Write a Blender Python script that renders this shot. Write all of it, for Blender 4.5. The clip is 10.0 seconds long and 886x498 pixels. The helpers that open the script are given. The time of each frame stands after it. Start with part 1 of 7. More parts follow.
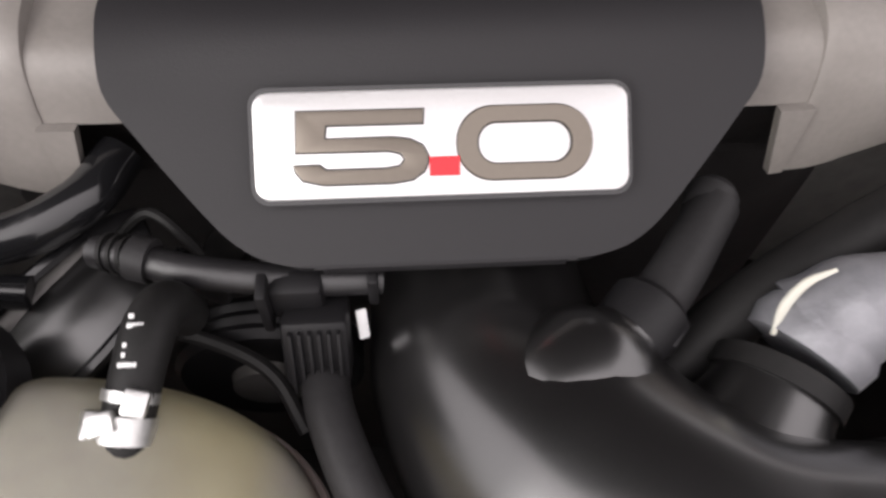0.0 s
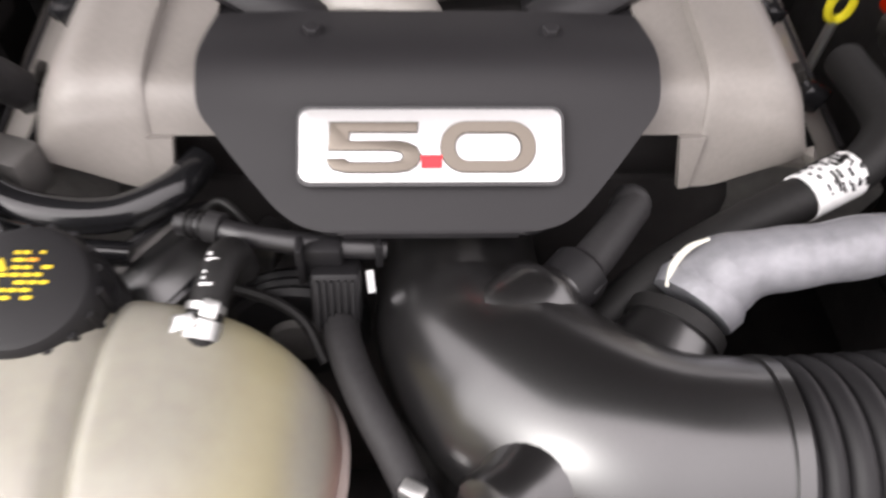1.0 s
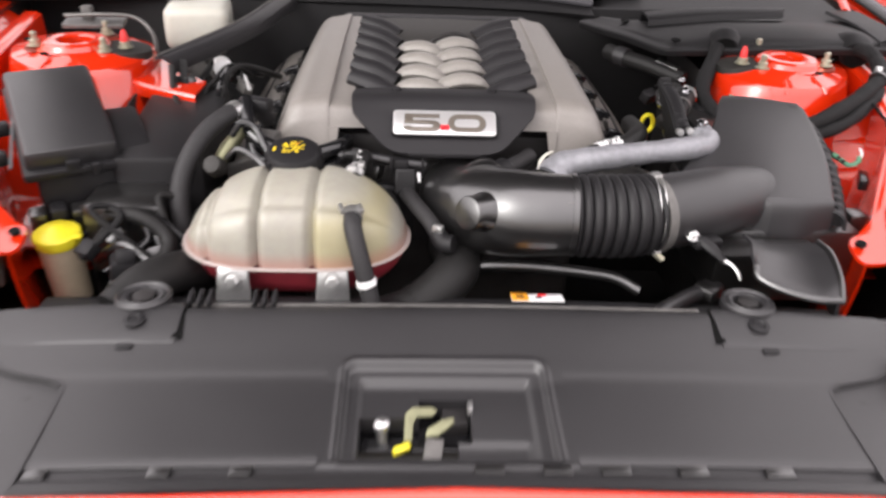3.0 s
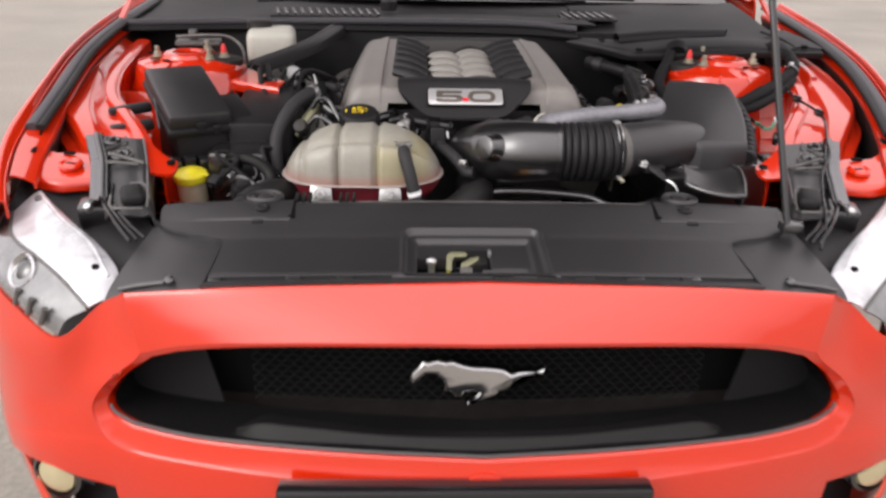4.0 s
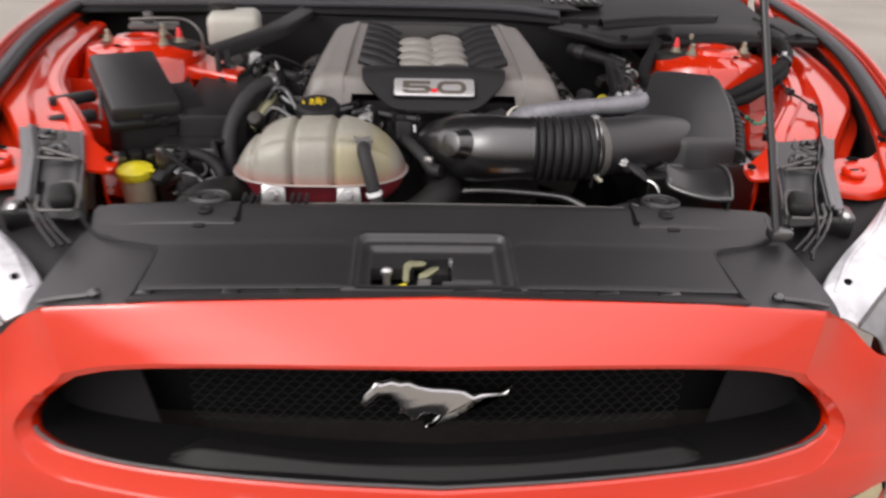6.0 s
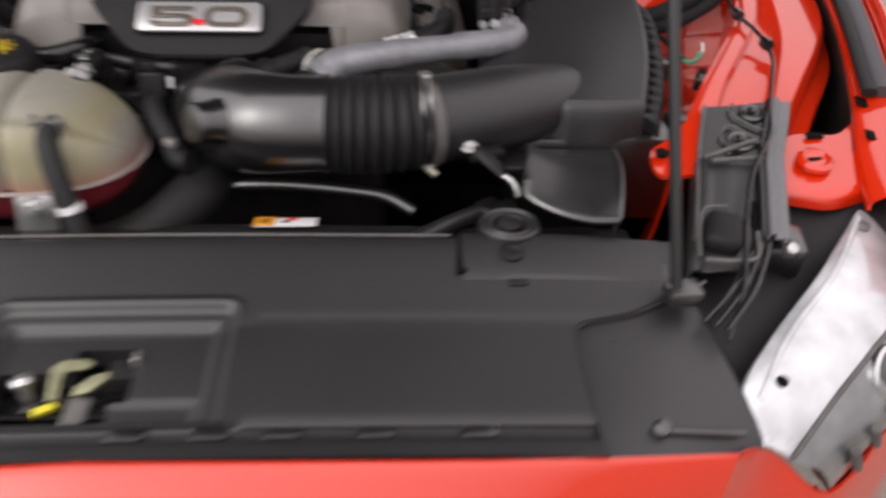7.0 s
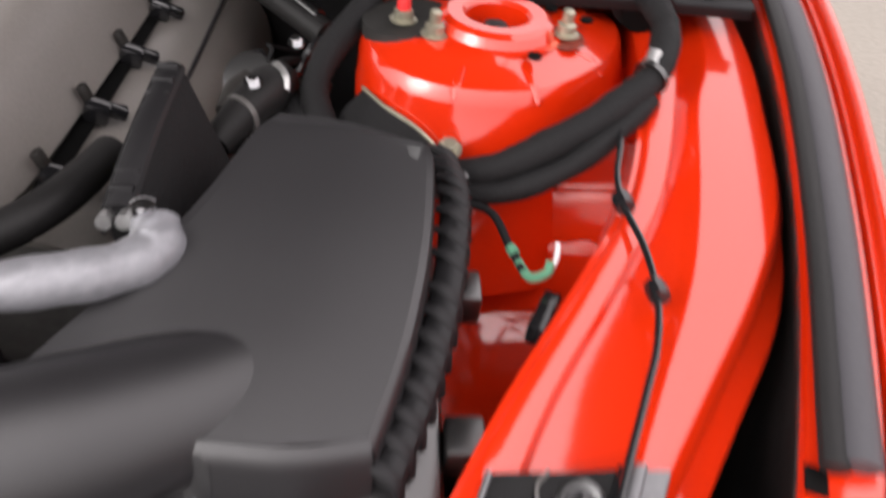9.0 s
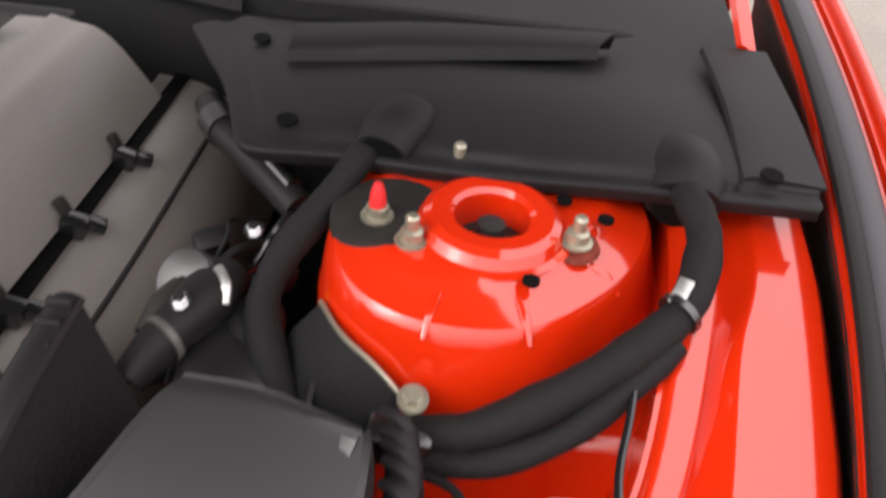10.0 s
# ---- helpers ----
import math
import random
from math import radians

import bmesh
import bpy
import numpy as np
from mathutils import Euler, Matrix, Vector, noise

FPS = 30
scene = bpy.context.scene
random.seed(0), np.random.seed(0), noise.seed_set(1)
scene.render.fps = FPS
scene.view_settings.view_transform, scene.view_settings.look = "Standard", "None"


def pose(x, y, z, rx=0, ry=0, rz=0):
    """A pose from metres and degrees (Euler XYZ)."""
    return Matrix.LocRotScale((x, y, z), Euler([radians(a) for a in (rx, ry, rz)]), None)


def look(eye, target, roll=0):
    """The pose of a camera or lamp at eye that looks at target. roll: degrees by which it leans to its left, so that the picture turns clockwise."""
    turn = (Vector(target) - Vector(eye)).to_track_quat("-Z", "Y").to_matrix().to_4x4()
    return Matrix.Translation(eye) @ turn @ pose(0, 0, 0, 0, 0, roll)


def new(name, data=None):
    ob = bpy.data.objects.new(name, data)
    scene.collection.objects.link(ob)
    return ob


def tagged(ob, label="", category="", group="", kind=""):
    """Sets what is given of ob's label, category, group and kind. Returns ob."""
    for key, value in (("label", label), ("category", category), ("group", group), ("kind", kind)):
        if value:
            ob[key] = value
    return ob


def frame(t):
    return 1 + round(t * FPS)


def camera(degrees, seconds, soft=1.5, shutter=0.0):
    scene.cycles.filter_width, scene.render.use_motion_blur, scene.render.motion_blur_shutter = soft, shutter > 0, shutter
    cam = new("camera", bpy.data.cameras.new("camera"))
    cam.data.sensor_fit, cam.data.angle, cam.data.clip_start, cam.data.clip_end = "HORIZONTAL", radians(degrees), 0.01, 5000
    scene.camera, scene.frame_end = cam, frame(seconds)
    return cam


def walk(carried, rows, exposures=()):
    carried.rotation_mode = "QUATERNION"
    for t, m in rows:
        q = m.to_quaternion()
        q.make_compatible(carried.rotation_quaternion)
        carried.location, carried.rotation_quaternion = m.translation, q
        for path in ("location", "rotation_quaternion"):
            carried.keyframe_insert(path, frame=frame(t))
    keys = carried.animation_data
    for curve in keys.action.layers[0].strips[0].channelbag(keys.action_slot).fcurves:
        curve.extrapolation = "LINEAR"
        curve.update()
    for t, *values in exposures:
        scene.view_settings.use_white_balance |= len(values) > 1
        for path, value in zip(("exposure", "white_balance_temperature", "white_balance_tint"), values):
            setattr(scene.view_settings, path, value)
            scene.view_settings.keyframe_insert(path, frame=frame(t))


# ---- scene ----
# The plan is drawn in units of 0.87 m with the ground 0.08 units below zero; to_m() turns it into metres.
UNIT, LIFT = 0.87, 0.07


def to_m(p):
    return Vector((p[0] * UNIT, p[1] * UNIT, p[2] * UNIT + LIFT))


cam = camera(60.0, 10.0, soft=2.6, shutter=0.6)
PATH = [
    (0, (-0.023, 0.381, 1.222), (0.101, 1.419, -0.483), 3.6),
    (0.25, (-0.0087, 0.3518, 1.2305), (0.0751, 1.3952, -0.3552), 3.1),
    (0.5, (-0.002, 0.323, 1.243), (0.086, 1.435, -0.417), 2.7),
    (1, (-0.013, 0.238, 1.289), (0.069, 1.514, -0.249), 2.4),
    (1.3, (-0.0416, 0.1302, 1.3241), (0.0841, 1.5127, -0.0453), 2.6),
    (1.5, (-0.062, 0.052, 1.346), (0.078, 1.536, 0.013), 2.7),
    (1.8, (-0.0791, -0.0486, 1.3697), (0.0764, 1.5331, 0.1556), 2.9),
    (2, (-0.082, -0.119, 1.375), (0.089, 1.52, 0.242), 3.0),
    (2.5, (-0.048, -0.338, 1.374), (0.053, 1.377, 0.349), 2.2),
    (2.7, (-0.042, -0.423, 1.383), (0.049, 1.298, 0.369), 2.4),
    (3.8, (-0.121, -1.01, 1.342), (-0.035, 0.816, 0.531), 1.4),
    (4, (-0.107, -1.092, 1.335), (-0.038, 0.737, 0.528), 1.1),
    (4.5, (-0.097, -1.176, 1.328), (-0.034, 0.652, 0.519), 2.0),
    (5, (-0.095, -1.176, 1.333), (-0.016, 0.67, 0.568), 2.4),
    (5.2, (-0.092, -1.183, 1.325), (-0.02, 0.669, 0.574), 2.2),
    (6.5, (0.064, -0.717, 1.327), (0.164, 1.018, 0.338), 1.3),
    (7, (0.253, -0.452, 1.316), (0.393, 1.172, 0.157), 2.3),
    (7.5, (0.396, -0.248, 1.29), (0.631, 1.282, 0.024), 5.6),
    (8, (0.456, -0.092, 1.269), (0.685, 1.397, -0.047), 6.4),
    (8.5, (0.54, 0.041, 1.298), (0.816, 1.512, -0.029), 6.7),
    (9, (0.587, 0.17, 1.309), (0.751, 1.693, 0.024), 7.1),
    (9.5, (0.644, 0.316, 1.353), (0.619, 1.831, 0.049), 6.9),
    (10, (0.658, 0.4, 1.364), (0.649, 1.963, 0.116), 6.3),
]
walk(cam, [(t, look(to_m(eye), to_m(target), roll)) for t, eye, target, roll in PATH],
     exposures=[(0.0, -0.38), (0.5, 0.0), (1.0, 0.15), (1.5, 0.15), (2.0, 0.1), (2.8, 0.1), (3.8, -0.5), (5.2, -0.65), (6.3, -0.72), (7.0, -0.85), (7.5, -0.6), (8.2, -0.28), (9.0, -0.12), (9.5, -0.32), (10.0, -0.14)])

# ---------------------------------------------------------------- light
world = bpy.data.worlds.new("world")
scene.world = world
world.use_nodes = True
wn, wl = world.node_tree.nodes, world.node_tree.links
sky = wn.new("ShaderNodeTexSky")
sky.sky_type = "NISHITA"
sky.sun_disc = False
sky.sun_elevation = radians(36)
sky.sun_rotation = radians(233)
sky.air_density, sky.dust_density, sky.ozone_density = 1.0, 8.0, 1.0
grey = wn.new("ShaderNodeHueSaturation")
grey.inputs["Saturation"].default_value = 0.15
wl.new(sky.outputs[0], grey.inputs["Color"])
veil = wn.new("ShaderNodeMix")
veil.data_type = "RGBA"
veil.inputs[0].default_value = 0.7
# overcast cloud: about three times brighter overhead than at the horizon
where = wn.new("ShaderNodeTexCoord")
height = wn.new("ShaderNodeSeparateXYZ")
cloud = wn.new("ShaderNodeMix")
cloud.data_type = "RGBA"
cloud.inputs[6].default_value = (4.8, 4.38, 4.46, 1)
cloud.inputs[7].default_value = (11.4, 10.4, 10.65, 1)
wl.new(where.outputs["Generated"], height.inputs[0])
wl.new(height.outputs[2], cloud.inputs[0])
wl.new(cloud.outputs[2], veil.inputs[7])
wl.new(grey.outputs[0], veil.inputs[6])
wl.new(veil.outputs[2], wn["Background"].inputs[0])
wn["Background"].inputs[1].default_value = 0.36

sun_data = bpy.data.lights.new("sun", "SUN")
sun_data.energy, sun_data.angle, sun_data.color = 0.5, radians(26), (1.0, 0.95, 0.92)
sun = new("sun", sun_data)
sun.matrix_world = look((-4.2, -3.2, 2.7), (0, 0, 0))


# ---------------------------------------------------------------- materials
def material(name, color, rough=0.5, metal=0.0, coat=0.0, vary=0.12, grain=60.0, bump=0.1, stain=5.0, coat_rough=0.03,
             spec=0.5, transmission=0.0, subsurface=0.0, rough_vary=0.1, distance=0.002, alpha=1.0, tint=None):
    m = bpy.data.materials.new(name)
    m.use_nodes = True
    n, l = m.node_tree.nodes, m.node_tree.links
    b = n["Principled BSDF"]
    b.inputs["Metallic"].default_value = metal
    b.inputs["Coat Weight"].default_value = coat
    b.inputs["Coat Roughness"].default_value = coat_rough
    b.inputs["Coat IOR"].default_value = 1.86
    b.inputs["Specular IOR Level"].default_value = spec
    b.inputs["Transmission Weight"].default_value = transmission
    b.inputs["Alpha"].default_value = alpha
    if subsurface:
        b.inputs["Subsurface Weight"].default_value = subsurface
        b.inputs["Subsurface Radius"].default_value = (0.03, 0.025, 0.02)
    tc = n.new("ShaderNodeTexCoord")
    big, fine = n.new("ShaderNodeTexNoise"), n.new("ShaderNodeTexNoise")
    for tex, scale, detail in ((big, stain, 4.0), (fine, grain, 5.0)):
        tex.inputs["Scale"].default_value = scale
        tex.inputs["Detail"].default_value = detail
        l.new(tc.outputs["Object"], tex.inputs["Vector"])
    mix = n.new("ShaderNodeMath")
    mix.operation = "ADD"
    l.new(big.outputs[0], mix.inputs[0])
    l.new(fine.outputs[0], mix.inputs[1])
    ramp = n.new("ShaderNodeMapRange")
    ramp.inputs[1].default_value, ramp.inputs[2].default_value = 0.6, 1.4
    l.new(mix.outputs[0], ramp.inputs[0])
    blend = n.new("ShaderNodeMix")
    blend.data_type = "RGBA"
    other = tint or color
    blend.inputs[6].default_value = (*[c * (1 - vary) for c in other], 1)
    blend.inputs[7].default_value = (*[min(1, c * (1 + vary)) for c in color], 1)
    l.new(ramp.outputs[0], blend.inputs[0])
    l.new(blend.outputs[2], b.inputs["Base Color"])
    rr = n.new("ShaderNodeMapRange")
    rr.inputs[3].default_value, rr.inputs[4].default_value = max(0.02, rough - rough_vary), min(1, rough + rough_vary)
    l.new(big.outputs[0], rr.inputs[0])
    l.new(rr.outputs[0], b.inputs["Roughness"])
    if bump:
        bp = n.new("ShaderNodeBump")
        bp.inputs["Strength"].default_value = bump
        bp.inputs["Distance"].default_value = distance
        l.new(fine.outputs[0], bp.inputs["Height"])
        l.new(bp.outputs[0], b.inputs["Normal"])
    return m


RED = material("red_paint", (0.60, 0.022, 0.002), rough=0.4, spec=0.04, coat=1.0, coat_rough=0.09, vary=0.03, grain=400, bump=0.015, rough_vary=0.04)
PLASTIC = material("black_plastic", (0.011, 0.0105, 0.0115), spec=0.3, rough=0.5, grain=900, bump=0.25, vary=0.2, distance=0.0005)
COVER = material("grained_cover_plastic", (0.014, 0.0132, 0.0145), spec=0.8, rough=0.44, grain=1100, bump=0.35, vary=0.15, distance=0.0005)
SATIN = material("satin_black_plastic", (0.007, 0.0066, 0.0066), spec=1.0, rough=0.33, coat=0.5, coat_rough=0.3, grain=500, bump=0.08, vary=0.2, distance=0.0005)
MOULDED = material("moulded_black_plastic", (0.008, 0.0076, 0.0078), spec=0.4, rough=0.34, coat=1.0, coat_rough=0.24, grain=500, bump=0.08, vary=0.2, distance=0.0005)
GLOSSBLACK = material("gloss_black", (0.010, 0.010, 0.011), rough=0.15, spec=0.7, grain=200, bump=0.02)
LACQUER = material("black_lacquer_on_steel", (0.007, 0.0068, 0.007), rough=0.25, spec=0.35, coat=0.22, coat_rough=0.05, grain=150, bump=0.03, vary=0.2)
RUBBER = material("black_rubber", (0.012, 0.0115, 0.0115), spec=0.25, rough=0.55, grain=300, bump=0.2, vary=0.3, distance=0.0006)
HOSE = material("worn_grey_rubber_hose", (0.024, 0.023, 0.024), spec=0.3, rough=0.6, grain=250, bump=0.3, vary=0.3, distance=0.0006)
TAPE = material("cloth_tape_loom", (0.009, 0.0087, 0.0092), spec=0.25, rough=0.75, grain=350, bump=0.6, vary=0.3)
BEIGE = material("beige_grey_composite", (0.205, 0.189, 0.175), rough=0.42, grain=300, bump=0.06, vary=0.10, stain=13, spec=0.5)
RIB = material("beige_cast_ribs", (0.25, 0.235, 0.215), rough=0.42, grain=220, bump=0.12, vary=0.12)
PLATE = material("dark_grey_moulded_plate", (0.016, 0.015, 0.0165), spec=0.35, rough=0.55, grain=1500, bump=0.3, vary=0.1, distance=0.0004)
ALLOY = material("brushed_aluminium_plate", (0.66, 0.655, 0.655), rough=0.30, metal=0.6, grain=500, bump=0.04, vary=0.03)
TAUPE = material("satin_taupe_metal", (0.165, 0.143, 0.119), rough=0.34, metal=0.55, grain=400, bump=0.03, vary=0.05)
BADGE_RED = material("red_enamel", (0.75, 0.01, 0.02), rough=0.3, grain=100, bump=0.0, vary=0.03)
CHROME = material("chrome", (0.60, 0.60, 0.61), rough=0.14, metal=1.0, grain=200, bump=0.02, vary=0.05, rough_vary=0.05)
STEEL = material("zinc_steel", (0.60, 0.60, 0.59), rough=0.35, metal=0.9, grain=300, bump=0.08, vary=0.2)
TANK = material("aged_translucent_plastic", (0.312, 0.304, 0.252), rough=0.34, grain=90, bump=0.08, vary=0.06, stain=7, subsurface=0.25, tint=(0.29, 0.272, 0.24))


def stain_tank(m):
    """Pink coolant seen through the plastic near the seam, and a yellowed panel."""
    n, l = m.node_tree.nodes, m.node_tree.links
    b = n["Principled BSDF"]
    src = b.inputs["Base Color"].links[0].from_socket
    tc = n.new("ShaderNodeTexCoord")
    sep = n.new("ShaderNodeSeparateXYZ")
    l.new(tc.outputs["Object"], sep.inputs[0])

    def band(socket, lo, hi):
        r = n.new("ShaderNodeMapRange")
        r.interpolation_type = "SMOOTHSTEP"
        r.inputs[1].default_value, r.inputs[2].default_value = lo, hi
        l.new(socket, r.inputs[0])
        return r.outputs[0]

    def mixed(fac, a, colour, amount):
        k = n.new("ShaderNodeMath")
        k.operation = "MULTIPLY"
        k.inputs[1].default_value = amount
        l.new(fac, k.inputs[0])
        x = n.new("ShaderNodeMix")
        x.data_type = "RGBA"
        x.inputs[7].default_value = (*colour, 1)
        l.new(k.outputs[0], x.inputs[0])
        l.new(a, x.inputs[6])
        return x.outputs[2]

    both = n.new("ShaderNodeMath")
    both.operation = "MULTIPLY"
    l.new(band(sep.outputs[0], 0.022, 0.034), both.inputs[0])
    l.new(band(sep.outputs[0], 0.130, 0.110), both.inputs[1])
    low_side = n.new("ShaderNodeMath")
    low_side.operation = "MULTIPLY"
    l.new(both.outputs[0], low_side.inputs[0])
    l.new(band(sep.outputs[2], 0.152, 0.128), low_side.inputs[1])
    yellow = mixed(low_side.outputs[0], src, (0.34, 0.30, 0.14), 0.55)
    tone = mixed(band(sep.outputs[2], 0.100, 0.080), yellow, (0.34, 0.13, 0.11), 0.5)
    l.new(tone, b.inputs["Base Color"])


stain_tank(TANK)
COOLANT = material("pink_coolant_behind_plastic", (0.22, 0.025, 0.035), rough=0.3, grain=60, bump=0.05, vary=0.25, subsurface=0.1)
FOIL = material("grey_heat_sleeve", (0.225, 0.225, 0.242), rough=0.40, metal=0.25, grain=140, bump=0.35, vary=0.22, stain=30, rough_vary=0.12)
YELLOW = material("yellow_print", (0.85, 0.62, 0.02), rough=0.45, grain=200, bump=0.02)
ORANGE = material("orange_print", (0.85, 0.36, 0.02), rough=0.45, grain=200, bump=0.02)
YCAP = material("yellow_plastic_cap", (0.80, 0.70, 0.03), rough=0.35, grain=100, bump=0.02)
BRACE = material("grey_painted_steel_plate", (0.155, 0.155, 0.16), rough=0.30, metal=0.55, grain=200, bump=0.05, vary=0.2)
DUSTY = material("dusty_taupe_plastic", (0.020, 0.0182, 0.0165), rough=0.55, spec=0.35, grain=250, bump=0.15, vary=0.2)
COWL = material("weathered_scuttle_plastic", (0.009, 0.0086, 0.0093), rough=0.60, spec=0.28, grain=700, bump=0.25, vary=0.2, distance=0.0005)
TANKRIM = material("pale_welded_plastic", (0.34, 0.285, 0.265), rough=0.35, grain=90, bump=0.05, subsurface=0.2, vary=0.08)
WHITE = material("white_print", (0.80, 0.80, 0.80), rough=0.5, grain=200, bump=0.03)
RESERVOIR = material("white_reservoir_plastic", (0.52, 0.51, 0.45), rough=0.35, grain=80, bump=0.05, subsurface=0.2, vary=0.05)
TAN = material("tan_washer_neck", (0.50, 0.42, 0.30), rough=0.4, grain=80, bump=0.05)
DARK = material("sooty_metal_and_gap_shade", (0.024, 0.022, 0.022), spec=0.3, rough=0.6, grain=40, bump=0.5, vary=0.5, stain=14)
CAST = material("grey_cast_metal", (0.12, 0.115, 0.11), rough=0.5, metal=0.3, grain=90, bump=0.3, vary=0.3)
GREENWIRE = material("green_wire_wrap", (0.10, 0.28, 0.17), rough=0.5, grain=100, bump=0.1)
# near-black colour stands in for the shade inside holes, slots and gaps
HOLE_SHADE = material("hole_shade_black", (0.003, 0.003, 0.003), spec=0.1, rough=0.8, grain=60, bump=0.05)
GRIME = material("oily_grime_on_paint", (0.16, 0.028, 0.016), rough=0.55, spec=0.3, grain=130, bump=0.2, vary=0.5, stain=30)
DIRT = material("dusty_dark_paint", (0.013, 0.012, 0.0105), rough=0.7, grain=70, bump=0.2, vary=0.4)
SEAL = material("grey_rubber_seal", (0.06, 0.058, 0.064), spec=0.3, rough=0.5, grain=300, bump=0.1, vary=0.1)
LAMPBODY = material("frosted_silver_lamp_top", (0.54, 0.545, 0.57), rough=0.3, metal=0.15, coat=1.0, coat_rough=0.08, grain=30, bump=0.14, vary=0.45, stain=11)
CLEARLENS = material("clear_lamp_lens_over_grey_housing", (0.16, 0.162, 0.165), rough=0.25, metal=0.2, coat=1.0, coat_rough=0.03, grain=25, bump=0.1, vary=0.6, stain=16)
SMOKED = material("smoked_lamp_lens", (0.03, 0.03, 0.03), rough=0.1, coat=0.6, grain=50, bump=0.0)
AMBER = material("warm_fog_lamp_glass", (0.75, 0.66, 0.42), rough=0.12, metal=0.6, grain=50, bump=0.05)
TYRE = material("tyre_rubber", (0.022, 0.022, 0.022), rough=0.7, grain=90, bump=0.3)
NUT = material("yellow_zinc_nut", (0.40, 0.38, 0.29), rough=0.35, metal=0.7, grain=200, bump=0.05)
REDCAP = material("red_rubber_cap", (0.70, 0.03, 0.03), rough=0.4, grain=200, bump=0.03)


def ground_material():
    m = material("worn_concrete_paving", (0.24, 0.222, 0.19), rough=0.85, grain=55, bump=0.5, vary=0.32, stain=0.7, distance=0.006)
    return m


CONCRETE = ground_material()


# ---------------------------------------------------------------- building helpers
BASE = {}


def thing(name, label, category, base, group="", kind=""):
    ob = new(name)
    ob.empty_display_size = 0.05
    ob.location = to_m(base)
    BASE[ob] = ob.location.copy()
    return tagged(ob, label, category, group, kind)


def part(name, bm, mat, parent, label="", angle=35.0):
    """One mesh, given in plan units, under a thing or a part."""
    origin = BASE[parent]
    for v in bm.verts:
        v.co = to_m(v.co) - origin
    bmesh.ops.recalc_face_normals(bm, faces=bm.faces)
    me = bpy.data.meshes.new(name)
    bm.to_mesh(me)
    bm.free()
    me.materials.append(mat)
    me.polygons.foreach_set("use_smooth", [True] * len(me.polygons))
    me.set_sharp_from_angle(angle=radians(angle))
    ob = new(name, me)
    ob.parent = parent
    BASE[ob] = origin
    if label:
        tagged(ob, label)
    return ob


def spline(pts, per=6):
    """Points on a smooth curve through pts."""
    p = [Vector(q) for q in pts]
    if len(p) == 2:
        return [p[0].lerp(p[1], i / per) for i in range(per + 1)]
    p = [2 * p[0] - p[1]] + p + [2 * p[-1] - p[-2]]
    out = []
    for i in range(1, len(p) - 2):
        a, b, c, d = p[i - 1:i + 3]
        for k in range(per):
            t = k / per
            out.append(0.5 * ((2 * b) + (c - a) * t + (2 * a - 5 * b + 4 * c - d) * t * t + (3 * b - a - 3 * c + d) * t ** 3))
    out.append(p[-2])
    return out


def rings_mesh(bm, rings, closed=True, caps=True):
    rows = [[bm.verts.new(q) for q in r] for r in rings]
    n = len(rows[0])
    for a, b in zip(rows, rows[1:]):
        for i in range(n if closed else n - 1):
            j = (i + 1) % n
            bm.faces.new((a[i], a[j], b[j], b[i]))
    if caps and closed:
        bm.faces.new(rows[0][::-1])
        bm.faces.new(rows[-1])
    return rows


def tube(pts, r, n=16, per=6, bm=None, smooth=True, wave=None, hollow=0.0, flat=1.0):
    """A hose or pipe along pts; r is one radius or one for each point; wave(i / count) scales it."""
    bm = bm or bmesh.new()
    line = spline(pts, per) if smooth else [Vector(q) for q in pts]
    radii = r if isinstance(r, (list, tuple)) else [r] * len(pts)
    m = len(line) - 1
    rings, up = [], None
    for i, c in enumerate(line):
        d = (line[min(i + 1, m)] - line[max(i - 1, 0)]).normalized()
        if up is None:
            up = Vector((0, 0, 1)) if abs(d.z) < 0.9 else Vector((0, 1, 0))
        side = d.cross(up).normalized()
        up = side.cross(d).normalized()
        f = i / m * (len(radii) - 1)
        k = min(int(f), len(radii) - 2) if len(radii) > 1 else 0
        rad = radii[k] + (radii[min(k + 1, len(radii) - 1)] - radii[k]) * (f - k)
        if wave:
            rad *= wave(i / m)
        rings.append([c + side * (math.cos(2 * math.pi * j / n) * rad) + up * (math.sin(2 * math.pi * j / n) * rad * flat) for j in range(n)])
    rings_mesh(bm, rings)
    return bm


def box(center, size, bevel=0.004, turn=(0, 0, 0), bm=None, taper=1.0, segments=2):
    own = bmesh.new()
    bmesh.ops.create_cube(own, size=1.0)
    m = Matrix.LocRotScale(Vector(center), Euler([radians(a) for a in turn]), None)
    for v in own.verts:
        k = taper if v.co.z > 0 else 1.0
        v.co = Vector((v.co.x * size[0] * k, v.co.y * size[1] * k, v.co.z * size[2]))
    if bevel:
        bmesh.ops.bevel(own, geom=list(own.edges), offset=bevel, segments=segments, profile=0.5, affect="EDGES")
    own.transform(m)
    return join(bm, own)


def join(bm, own):
    if bm is None:
        return own
    me = bpy.data.meshes.new("scratch")
    own.to_mesh(me)
    own.free()
    bm.from_mesh(me)
    bpy.data.meshes.remove(me)
    return bm


def lathe(profile, center, axis=(0, 0, 1), n=32, bm=None, caps=True):
    """A turned shape: profile is (radius, height) along axis from center."""
    bm = bm or bmesh.new()
    q = Vector(axis).normalized().to_track_quat("Z", "Y")
    rings = [[Vector(center) + q @ Vector((r * math.cos(2 * math.pi * j / n), r * math.sin(2 * math.pi * j / n), h)) for j in range(n)] for r, h in profile]
    rings_mesh(bm, rings, caps=caps)
    return bm


